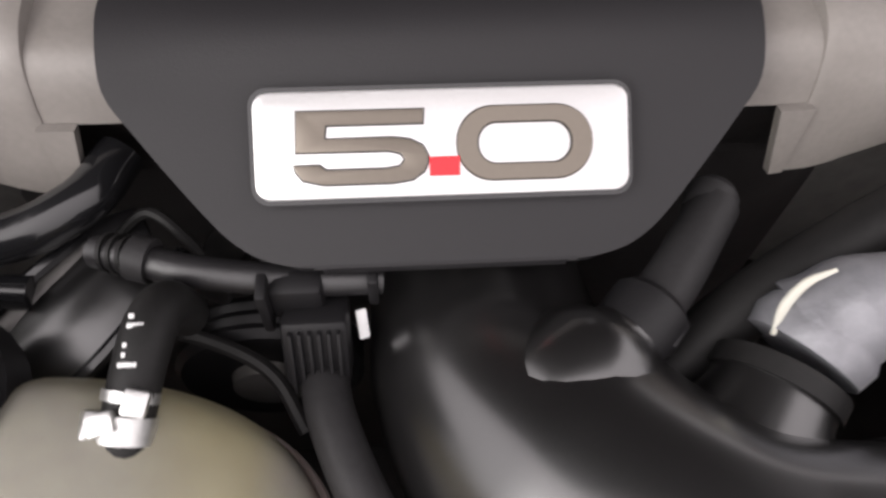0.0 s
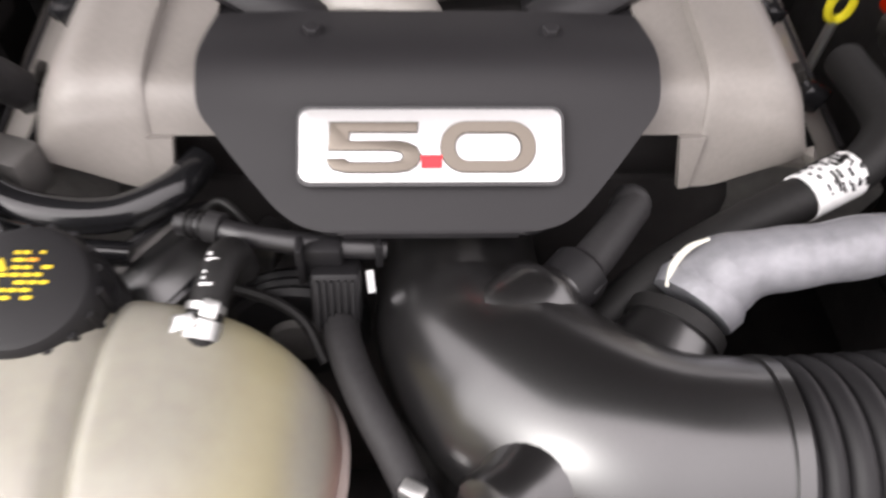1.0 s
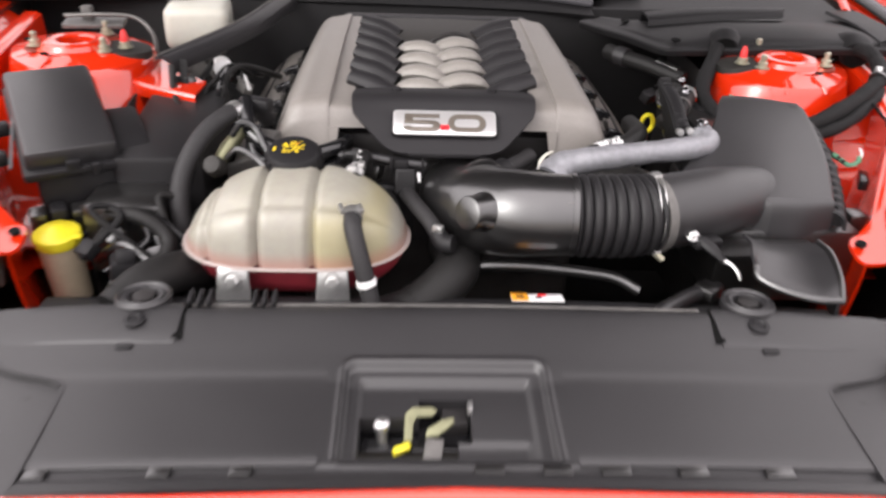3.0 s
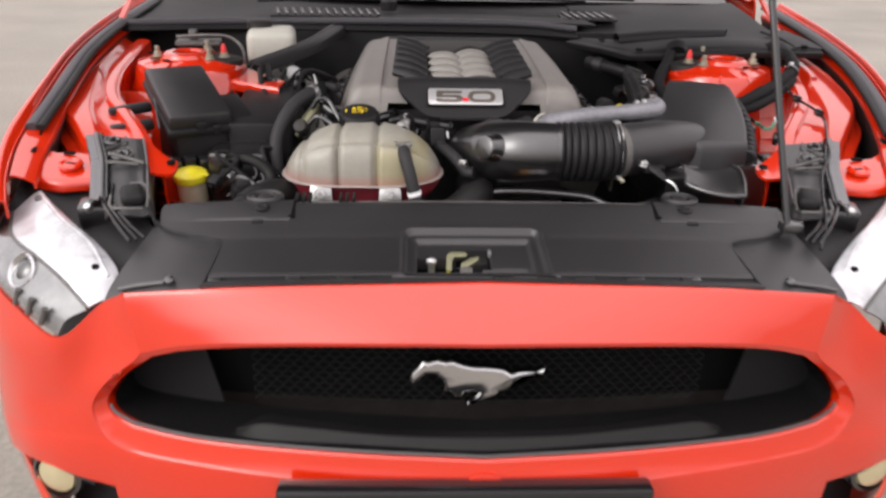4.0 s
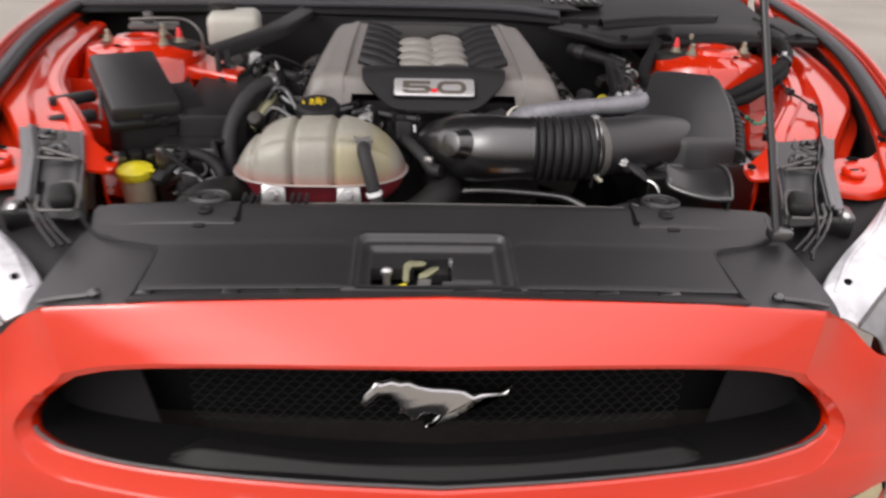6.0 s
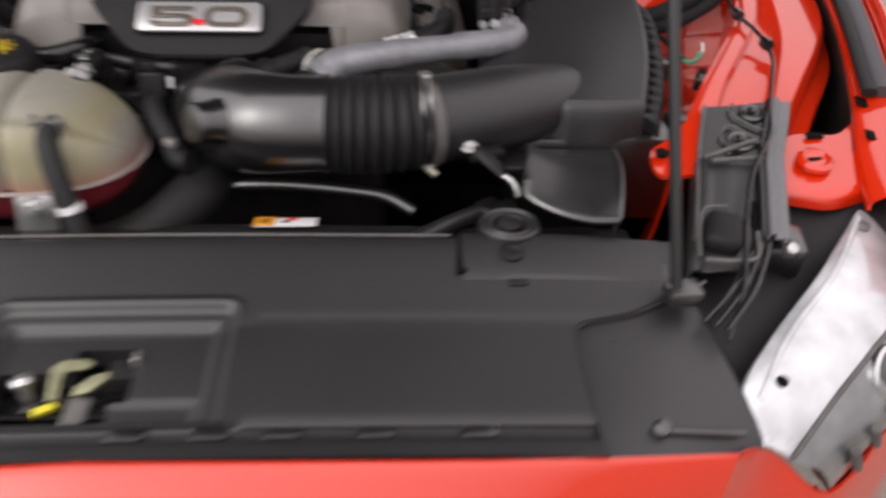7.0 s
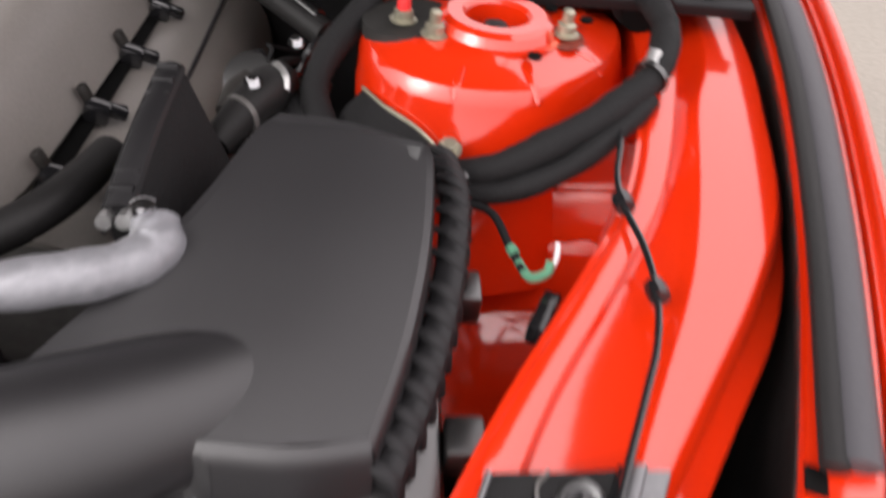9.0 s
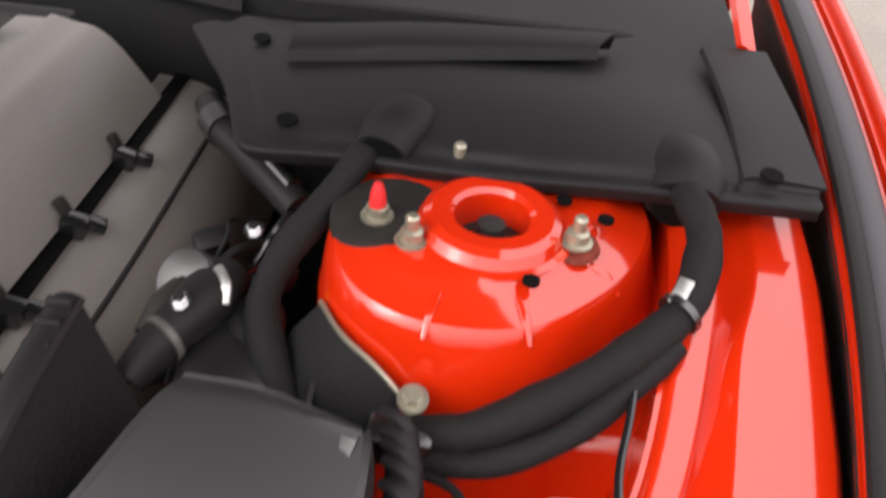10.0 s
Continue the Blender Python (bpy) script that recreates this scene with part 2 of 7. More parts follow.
def resample(line, n):
    line = [Vector(p) for p in line]
    lengths = [0.0]
    for a, b in zip(line, line[1:]):
        lengths.append(lengths[-1] + (b - a).length)
    out, k = [], 0
    for i in range(n):
        s = lengths[-1] * i / (n - 1)
        while k < len(line) - 2 and lengths[k + 1] < s:
            k += 1
        w = (s - lengths[k]) / max(1e-9, lengths[k + 1] - lengths[k])
        out.append(line[k].lerp(line[k + 1], w))
    return out


def sheet(rows, thick=0.004, across=24, along=5, bm=None, curved=True, even=True, soften=0.0):
    """A panel with thickness through rows of points (rows may have different counts)."""
    rows = [resample(spline(r, 8) if curved and len(r) > 2 else r, across) if even else [Vector(p) for p in r] for r in rows]
    if soften:
        soft = [rows[0]]
        for a, b, c in zip(rows, rows[1:], rows[2:]):
            before = [q.lerp(p, min(0.4, soften / max(1e-6, (p - q).length))) for p, q in zip(a, b)]
            after = [q.lerp(p, min(0.4, soften / max(1e-6, (p - q).length))) for p, q in zip(c, b)]
            soft += [before, [(x + 2 * y + z) / 4 for x, y, z in zip(before, b, after)], after]
        rows = soft + [rows[-1]]
    if along > 1:
        cols = [spline([r[i] for r in rows], along) for i in range(len(rows[0]))]
        rows = [list(r) for r in zip(*cols)]
    own = bmesh.new()
    a = rings_mesh(own, rows, closed=False)
    bmesh.ops.recalc_face_normals(own, faces=own.faces)
    if thick:
        own.normal_update()
        bmesh.ops.solidify(own, geom=list(own.faces), thickness=thick)
    return join(bm, own)


def prism(outline, frame_at, normal, up, depth, bevel=0.0, bm=None, segments=2):
    """An outline of (u, v) pairs, set upright on a plane and given depth along its normal."""
    own = bmesh.new()
    w = Vector(normal).normalized()
    v = (Vector(up) - w * Vector(up).dot(w)).normalized()
    u = v.cross(w).normalized()
    o = Vector(frame_at)
    face = own.faces.new([own.verts.new(o + u * a + v * b) for a, b in outline])
    got = bmesh.ops.extrude_face_region(own, geom=[face])
    top = [g for g in got["geom"] if isinstance(g, bmesh.types.BMVert)]
    for g in top:
        g.co += w * depth
    if bevel:
        edges = [e for e in own.edges if all(q in top for q in e.verts)]
        bmesh.ops.bevel(own, geom=edges, offset=bevel, segments=segments, profile=0.5, affect="EDGES")
    return join(bm, own)


def rounded(w, h, r, n=5):
    out = []
    for cx, cy, a0 in ((w / 2 - r, h / 2 - r, 0), (-w / 2 + r, h / 2 - r, 90), (-w / 2 + r, -h / 2 + r, 180), (w / 2 - r, -h / 2 + r, 270)):
        for i in range(n + 1):
            a = radians(a0 + 90 * i / n)
            out.append((cx + r * math.cos(a), cy + r * math.sin(a)))
    return out


def bolt(center, axis, r, h, mat, parent, name="bolt", flange=1.5):
    bm = lathe([(r * flange, 0), (r * flange, h * 0.25)], center, axis, 20)
    lathe([(r, h * 0.2), (r, h * 0.9), (r * 0.85, h)], center, axis, 6, bm)
    return part(name, bm, mat, parent)


# ---------------------------------------------------------------- ground
floor_bm = bmesh.new()
bmesh.ops.create_grid(floor_bm, x_segments=40, y_segments=40, size=60)
floor_bm.transform(Matrix.Translation((0, 0, -0.08)))


def lone(name, bm, mat, label, category, kind="", group="", angle=35.0):
    """A thing that is one mesh, with its origin at the plan's zero."""
    root = Vector((0, 0, 0))
    BASE[None] = root
    ob = part(name, bm, mat, None, angle=angle)
    return tagged(ob, label, category, group, kind)


lone("ground", floor_bm, CONCRETE, "weathered beige-grey concrete paving under the car", "ground", "structure")

# ---------------------------------------------------------------- car body
car = thing("car", "bright red sports coupe with its bonnet propped open", "car", (0, 0.6, -0.08))

# half outlines from the centre of the mouth's upper edge round its pointed end to the centre of its lower edge
TOP = [(0, -0.036, 0.814), (0.35, -0.040, 0.807), (0.48, -0.032, 0.796), (0.558, -0.025, 0.788)]
MOUTH = [(0, 0.741), (0.135, 0.740), (0.335, 0.727), (0.455, 0.708), (0.522, 0.685), (0.570, 0.645), (0.603, 0.607), (0.619, 0.580), (0.610, 0.558), (0.572, 0.548),
         (0.490, 0.548), (0.390, 0.554), (0.20, 0.561), (0, 0.559)]
INSET = [0.004, 0.004, 0.004, 0.006, 0.010, 0.016, 0.020, 0.020, 0.015, 0.010, 0.008, 0.006, 0.006, 0.006]


def nose_y(x, z):
    k = min(1.0, max(0.0, (z - 0.52) / 0.2))
    return (-0.158 + 0.33 * x * x) * (1 - k) + (-0.114 + 0.235 * x * x) * k


def on_nose(pairs, back=None):
    return [(x, nose_y(x, z) + (back[i] if back else 0.0), z) for i, (x, z) in enumerate(pairs)]


MOUTH = on_nose(MOUTH, INSET)
CHEEK = [
    [(0.558, -0.025, 0.788), (0.612, 0.003, 0.752), (0.682, -0.004, 0.697), (0.77, 0.060, 0.712), (0.85, 0.140, 0.732), (0.905, 0.25, 0.762), (0.935, 0.42, 0.79)],
    [(0.549, -0.036, 0.742), (0.610, -0.006, 0.716), (0.690, -0.003, 0.674), (0.78, 0.058, 0.680), (0.86, 0.140, 0.695), (0.918, 0.25, 0.715), (0.945, 0.42, 0.73)],
    on_nose([(0.538, 0.694)]) + [(0.618, -0.014, 0.668), (0.70, 0.003, 0.638), (0.79, 0.056, 0.640), (0.87, 0.138, 0.648), (0.928, 0.25, 0.66), (0.953, 0.42, 0.665)],
    on_nose([(0.604, 0.632)]) + [(0.652, -0.012, 0.614), (0.715, 0.010, 0.598), (0.795, 0.056, 0.596), (0.875, 0.138, 0.598), (0.935, 0.25, 0.60), (0.958, 0.42, 0.60)],
    on_nose([(0.641, 0.578)]) + [(0.676, -0.006, 0.568), (0.73, 0.018, 0.560), (0.80, 0.056, 0.553), (0.88, 0.138, 0.548), (0.94, 0.25, 0.546), (0.96, 0.42, 0.55)],
    on_nose([(0.634, 0.535)]) + [(0.676, -0.010, 0.536), (0.733, 0.014, 0.528), (0.803, 0.054, 0.515), (0.883, 0.136, 0.504), (0.942, 0.25, 0.496), (0.963, 0.42, 0.495)],
    on_nose([(0.612, 0.510)]) + [(0.675, -0.014, 0.508), (0.735, 0.010, 0.498), (0.805, 0.052, 0.480), (0.885, 0.135, 0.464), (0.943, 0.25, 0.452), (0.965, 0.42, 0.45)],
    [(0.622, -0.034, 0.42), (0.69, -0.014, 0.425), (0.745, 0.008, 0.430), (0.81, 0.050, 0.420), (0.885, 0.130, 0.39), (0.94, 0.25, 0.33), (0.955, 0.40, 0.28)],
]
SIDE = spline([r[0] for r in CHEEK[:7]], 8)


def even(points, n):
    return resample(spline(points, 8), n)


def round_mouth(a, b, c):
    """One half outline with its corners at the same places of every outline."""
    return a + b[1:] + c[1:]


LIP = round_mouth(even(on_nose([(0, 0.750), (0.135, 0.749), (0.335, 0.736), (0.465, 0.717), (0.538, 0.694)]), 22), resample(SIDE[16:], 20),
                  even(on_nose([(0.612, 0.510), (0.56, 0.505), (0.40, 0.513), (0.20, 0.515), (0, 0.508)]), 22))
RIM = round_mouth(even(MOUTH[:5], 22), even(MOUTH[4:10], 20), even(MOUTH[9:], 22))


def whole(half):
    return [Vector((-p[0], p[1], p[2])) for p in reversed(half[1:])] + [Vector(p) for p in half]


def mixed(a, b, k, push=(0, 0, 0)):
    return [p.lerp(q, k) + Vector(push) for p, q in zip(a, b)]


nose = bmesh.new()
top_row, lip_row = whole(even(TOP, 22)), whole(LIP[:22])
sheet([top_row, mixed(top_row, lip_row, 0.10, (0, -0.002, 0.003)), mixed(top_row, lip_row, 0.6, (0, -0.002, 0.003)), mixed(top_row, lip_row, 0.94, (0, -0.0004, 0.0006)), lip_row], 0, 0, 4, nose, even=False)
# the lip round the mouth: a rolled edge, then a flat band out to the crease
loop, rim_loop = whole(LIP)[:-1], whole(RIM)[:-1]
deep = [Vector((p.x * 0.985, p.y + 0.05, 0.645 + (p.z - 0.645) * 0.95)) for p in rim_loop]
rings_mesh(nose, [loop, mixed(loop, rim_loop, 0.07, (0, 0.0012, 0)), mixed(loop, rim_loop, 0.94), mixed(rim_loop, deep, 0.05), deep], caps=False)
for side in (1, -1):
    rows = [[(side * x, y, z) for x, y, z in r] for r in CHEEK[:7]]
    sheet([[r[i] for r in rows] for i in range(7)], 0, 32, 5, nose)
# below the crease the cover runs on across the whole width
crease = whole(LIP[:40:-1][:21] + [LIP[40]] + spline(CHEEK[6], 5)[1:])
chin = whole(even([(0, -0.156, 0.40), (0.21, -0.143, 0.40), (0.42, -0.100, 0.40), (0.56, -0.056, 0.41), (0.622, -0.034, 0.42)], 22) + spline(CHEEK[7], 5)[1:])
sheet([crease, mixed(crease, chin, 0.06, (0, -0.0012, 0)), mixed(crease, chin, 0.5, (0, -0.003, 0)), chin], 0, 0, 4, nose, even=False)
middle = chin[30:-30]
sheet([middle, [Vector((p.x, p.y + 0.012, p.z - 0.13)) for p in middle]], 0, 0, 2, nose, even=False)
bmesh.ops.remove_doubles(nose, verts=nose.verts, dist=0.0008)
bmesh.ops.recalc_face_normals(nose, faces=nose.faces)
nose.normal_update()
bmesh.ops.solidify(nose, geom=list(nose.faces), thickness=0.004)
for side in (1, -1):
    # outer wing of the lower bumper below the fog lamp
    sheet([[(side * 0.835, 0.085, 0.395), (side * 0.775, 0.035, 0.318), (side * 0.70, -0.005, 0.275), (side * 0.63, -0.03, 0.262)],
           [(side * 0.855, 0.11, 0.385), (side * 0.80, 0.052, 0.305), (side * 0.72, 0.005, 0.25), (side * 0.64, -0.03, 0.225)],
           [(side * 0.90, 0.17, 0.37), (side * 0.87, 0.15, 0.30), (side * 0.82, 0.11, 0.22), (side * 0.78, 0.08, 0.17)],
           [(side * 0.945, 0.30, 0.30), (side * 0.93, 0.30, 0.24), (side * 0.90, 0.28, 0.18), (side * 0.87, 0.26, 0.14)]], 0.004, 10, 4, nose)
part("bumper_cover", nose, RED, car, "glossy red bumper cover with a wide grille mouth", 24)

part("tow_cover", prism([(-0.040, -0.008), (0.040, -0.008), (0.012, 0.009), (-0.012, 0.009)], (0.0, -0.1515, 0.531), (0, -1, 0.12), (0, 0, 1), 0.004, 0.0015), RED, car, "small tow hook cover")

# grille: dark surround, honeycomb mesh, lower ledge
surround = bmesh.new()
throat = [Vector((p.x * 0.985, p.y + 0.008, 0.645 + (p.z - 0.645) * 0.96)) for p in rim_loop]
rings_mesh(surround, [throat, [p + Vector((0, 0.03, 0)) for p in throat], [Vector((p.x * 0.97, p.y + 0.085, 0.645 + (p.z - 0.645) * 0.92)) for p in throat]], caps=False)
bmesh.ops.solidify(surround, geom=list(surround.faces), thickness=0.003)
for side in (1, -1):
    sheet([[(side * 0.60, 0.06, 0.69), (side * 0.60, 0.06, 0.56)], [(side * 0.475, 0.035, 0.715), (side * 0.43, 0.01, 0.55)]], 0.004, 6, 2, surround, curved=False)
grille = part("grille_surround", surround, TAPE, car, "matt black grille surround")
sill_line = [(0.0, 0), (0.15, 0.0), (0.30, 0.002), (0.355, 0.0), (0.388, -0.014), (0.412, -0.026)]
ledge_rows = []
for dy, z, k in ((0.012, 0.553, 0.0), (0.028, 0.567, 0.5), (0.034, 0.5745, 1.0), (0.038, 0.5765, 1.0), (0.042, 0.5755, 1.0), (0.080, 0.562, 1.0)):
    ledge_rows.append(whole([(x, -0.146 + 0.32 * x * x + dy, z + d * k) for x, d in sill_line]))
part("ledge", sheet(ledge_rows, 0.004, 61, 2), RUBBER, grille, "black ledge along the foot of the mouth")
trim = [p + Vector((0, 0.006, 0.003)) for p in rim_loop if p.z < 0.575]
trim = sorted(trim, key=lambda p: p.x)
part("edge_trim", tube(trim, 0.0032, 8, 1, smooth=False), SATIN, grille, "thin black trim along the lower lip")
mesh_bm = bmesh.new()
rowi = 0
zz = 0.575
while zz < 0.715:
    pts = []
    for i in range(77):
        x = -0.38 + i * 0.01
        pts.append((x, -0.008 + 0.12 * x * x, zz + 0.0035 * (1 if (i + rowi) % 2 else -1)))
    tube(pts, 0.0010, 4, 1, mesh_bm, smooth=False)
    zz += 0.0105
    rowi += 1
part("grille_mesh", mesh_bm, TAPE, grille, "fine black honeycomb mesh")
# black sheet painted as the unlit depth behind the mesh
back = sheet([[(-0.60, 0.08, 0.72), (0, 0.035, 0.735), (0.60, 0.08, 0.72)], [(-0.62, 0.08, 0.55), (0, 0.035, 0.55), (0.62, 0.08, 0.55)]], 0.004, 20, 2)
part("grille_backing", back, HOLE_SHADE, grille, "black sheet for the shade behind the mesh")

# emblem: plain chrome silhouette
EMB = [(-0.108, -0.006), (-0.102, 0.008), (-0.092, 0.018), (-0.086, 0.028), (-0.078, 0.025), (-0.062, 0.030), (-0.050, 0.026), (-0.038, 0.028), (-0.024, 0.022), (-0.005, 0.018), (0.020, 0.017),
       (0.042, 0.014), (0.056, 0.005), (0.066, 0.010), (0.080, 0.011), (0.094, 0.010), (0.110, 0.020), (0.106, 0.006), (0.090, 0.001), (0.070, 0.000), (0.056, -0.005), (0.046, -0.014),
       (0.034, -0.022), (0.016, -0.028), (0.004, -0.040), (-0.012, -0.046), (-0.016, -0.043), (-0.004, -0.036), (0.004, -0.026), (-0.006, -0.022), (-0.018, -0.024), (-0.024, -0.032), (-0.036, -0.034),
       (-0.034, -0.029), (-0.044, -0.022), (-0.054, -0.024), (-0.050, -0.014), (-0.054, -0.004), (-0.066, 0.006), (-0.080, 0.006), (-0.090, -0.004), (-0.100, -0.012)]
emblem = prism([(x * 1.03, y * 1.14) for x, y in EMB], (-0.008, -0.026, 0.641), (0, -1, 0.02), (0, 0, 1), 0.014, 0.0065, segments=4)
part("emblem", emblem, CHROME, grille, "chrome badge shape on the grille mesh", 50)

# dealer plate on the bumper
plate = part("plate_holder", box((-0.03, -0.173, 0.4695), (0.575, 0.038, 0.130), 0.006, (-6, 0, 0)), GLOSSBLACK, car, "black number plate holder")
part("plate_panel", box((-0.03, -0.1975, 0.4685), (0.545, 0.004, 0.105), 0.002, (-6, 0, 0)), GLOSSBLACK, plate)
part("white_line", box((-0.03, -0.1985, 0.5065), (0.545, 0.004, 0.005), 0.001, (-6, 0, 0)), WHITE, plate)
swoosh = tube([(-0.16, -0.202, 0.4615), (-0.09, -0.200, 0.4735), (-0.02, -0.200, 0.4855), (0.05, -0.200, 0.4795), (0.11, -0.202, 0.4575)], [0.001, 0.003, 0.004, 0.003, 0.001], 8, 6, flat=1)
tube([(-0.14, -0.202, 0.4515), (-0.05, -0.202, 0.4675), (0.03, -0.202, 0.4735), (0.09, -0.202, 0.4535)], [0.001, 0.002, 0.003, 0.001], 8, 6, swoosh)
part("red_line_graphic", swoosh, BADGE_RED, plate)

for side in (1, -1):
    s = side
    pocket = sheet([[(s * 0.66, -0.025, 0.42), (s * 0.745, 0.012, 0.432), (s * 0.84, 0.095, 0.405)],
                    [(s * 0.655, 0.06, 0.38), (s * 0.74, 0.10, 0.38), (s * 0.82, 0.16, 0.37)],
                    [(s * 0.64, 0.04, 0.26), (s * 0.69, 0.06, 0.25), (s * 0.76, 0.09, 0.26)],
                    [(s * 0.635, -0.015, 0.27), (s * 0.69, 0.015, 0.24), (s * 0.75, 0.035, 0.26)]], 0.004, 14, 3)
    fog = part("fog_pocket", pocket, PLASTIC, car, "black fog lamp recess")
    part("fog_lamp", lathe([(0.042, -0.02), (0.042, 0.0), (0.036, 0.010), (0.02, 0.016), (0.002, 0.018)], (s * 0.765, 0.062, 0.372), (s * 0.25, -1, 0.1), 28), AMBER, fog, "round fog lamp with warm reflector")
    part("fog_bezel", lathe([(0.041, -0.02), (0.050, -0.01), (0.050, 0.008), (0.043, 0.010)], (s * 0.765, 0.062, 0.372), (s * 0.25, -1, 0.1), 28, caps=False), SATIN, fog)

# front wings with side skin, top ledge and inner gutter
CREST = [(0.835, 0.175, 0.862), (0.865, 0.25, 0.885), (0.903, 0.36, 0.910), (0.926, 0.46, 0.935), (0.965, 0.66, 0.970), (1.004, 0.90, 1.003), (1.032, 1.2, 1.030), (1.045, 1.6, 1.062)]
INNER = [(0.800, 0.175, 0.862), (0.832, 0.25, 0.882), (0.862, 0.36, 0.903), (0.883, 0.46, 0.925), (0.935, 0.66, 0.958), (0.975, 0.90, 0.990), (1.002, 1.2, 1.015), (1.012, 1.6, 1.045)]
for side in (1, -1):
    s = side
    cr = [Vector((s * x, y, z)) for x, y, z in CREST]
    inn = [Vector((s * x, y, z)) for x, y, z in INNER]
    if s > 0:
        spread = lambda p: p + Vector((0.018 * max(0.0, min(1.0, (p.y - 0.36) / 0.09)) + 0.062 * max(0.0, p.y - 0.45), 0, 0))
        cr, inn = [spread(p) for p in cr], [spread(p) for p in inn]
    else:
        shift = lambda p: p + Vector((0.022 * max(0.0, min(1.0, (p.y - 0.35) / 0.35)), 0, 0))
        cr, inn = [shift(p) for p in cr], [shift(p) for p in inn]
    drop = lambda dx, dz, f: [p + Vector((s * dx * (0.5 + 0.5 * min(1, i / 3)), 0, dz)) for i, p in enumerate(f)]
    low_edge = [(0.905, 0.25, 0.765), (0.925, 0.32, 0.775), (0.94, 0.42, 0.79), (0.955, 0.55, 0.80), (0.98, 0.70, 0.80), (1.015, 0.90, 0.80), (1.04, 1.2, 0.80), (1.05, 1.6, 0.80)]
    arch = [(0.94, 0.36, 0.55), (0.955, 0.42, 0.60), (0.96, 0.48, 0.66), (0.98, 0.60, 0.72), (1.01, 0.80, 0.76), (1.04, 1.05, 0.74), (1.055, 1.25, 0.62), (1.06, 1.6, 0.55)]
    edge_in = [a.lerp(b, 0.45) for a, b in zip(inn, cr)]
    wing = sheet([[p + Vector((0, 0, -0.03)) for p in edge_in], [p + Vector((0, 0, -0.003)) for p in edge_in], [p + Vector((s * 0.003, 0, 0)) for p in edge_in], drop(-0.008, 0.006, cr), drop(0.006, -0.004, cr), drop(0.020, -0.05, cr),
                  [(s * x, y, z) for x, y, z in low_edge], [(s * x, y, z) for x, y, z in arch]], 0.004, 40, 4)
    fender = part("front_wing", wing, RED, car, "glossy red front wing", 40)
    # gutter between the wing's flange and the inner apron, with two square holes
    strip_line = [inn[1].lerp(inn[2], 0.12)] + inn[2:]
    outer_line = [edge_in[1].lerp(edge_in[2], 0.12)] + edge_in[2:]
    flange = sheet([[p + Vector((-s * 0.003, 0, -0.006)) for p in outer_line], [p + Vector((-s * 0.001, 0, -0.005)) for p in strip_line], [p + Vector((-s * 0.030, 0.0, -0.016)) for p in strip_line], [p + Vector((-s * 0.032, 0.0, -0.03)) for p in strip_line]], 0.004, 30, 2)
    part("wing_flange", flange, RED, fender)
    for y0, x0, z0 in ((0.436, 0.8675, 0.911), (0.369, 0.852, 0.8965)):
        part("flange_hole", box((s * x0, y0, z0), (0.016, 0.019, 0.003), 0.001, (10, s * 12, -s * 14)), HOLE_SHADE, fender)
    seal_line = [p + Vector((-s * 0.012, 0, 0.006)) for p in inn][3:]
    seal_line[0] = Vector((s * (0.892 if s > 0 else 0.878), 0.437, 0.925))
    bm = tube(seal_line, 0.0135, 14, 6, flat=0.6)
    seal = part("wing_seal", bm, SEAL, fender, "grey rubber bonnet seal")
    bm = tube([p + Vector((-s * 0.017, 0, -0.002)) for p in seal_line], 0.010, 10, 6, flat=0.7)
    part("seal_lip", bm, RUBBER, seal)
    liner = sheet([[p + Vector((-s * 0.030, 0, -0.022)) for p in inn[2:]], [p + Vector((-s * 0.005, 0, -0.12)) for p in inn[2:]], [p + Vector((-s * 0.02, 0, -0.30)) for p in inn[2:]],
                   [p + Vector((-s * 0.20, 0, -0.32)) for p in inn[2:]]], 0.004, 20, 3)
    part("inner_liner", liner, DARK, fender, "dark cavity liner inside the wing")

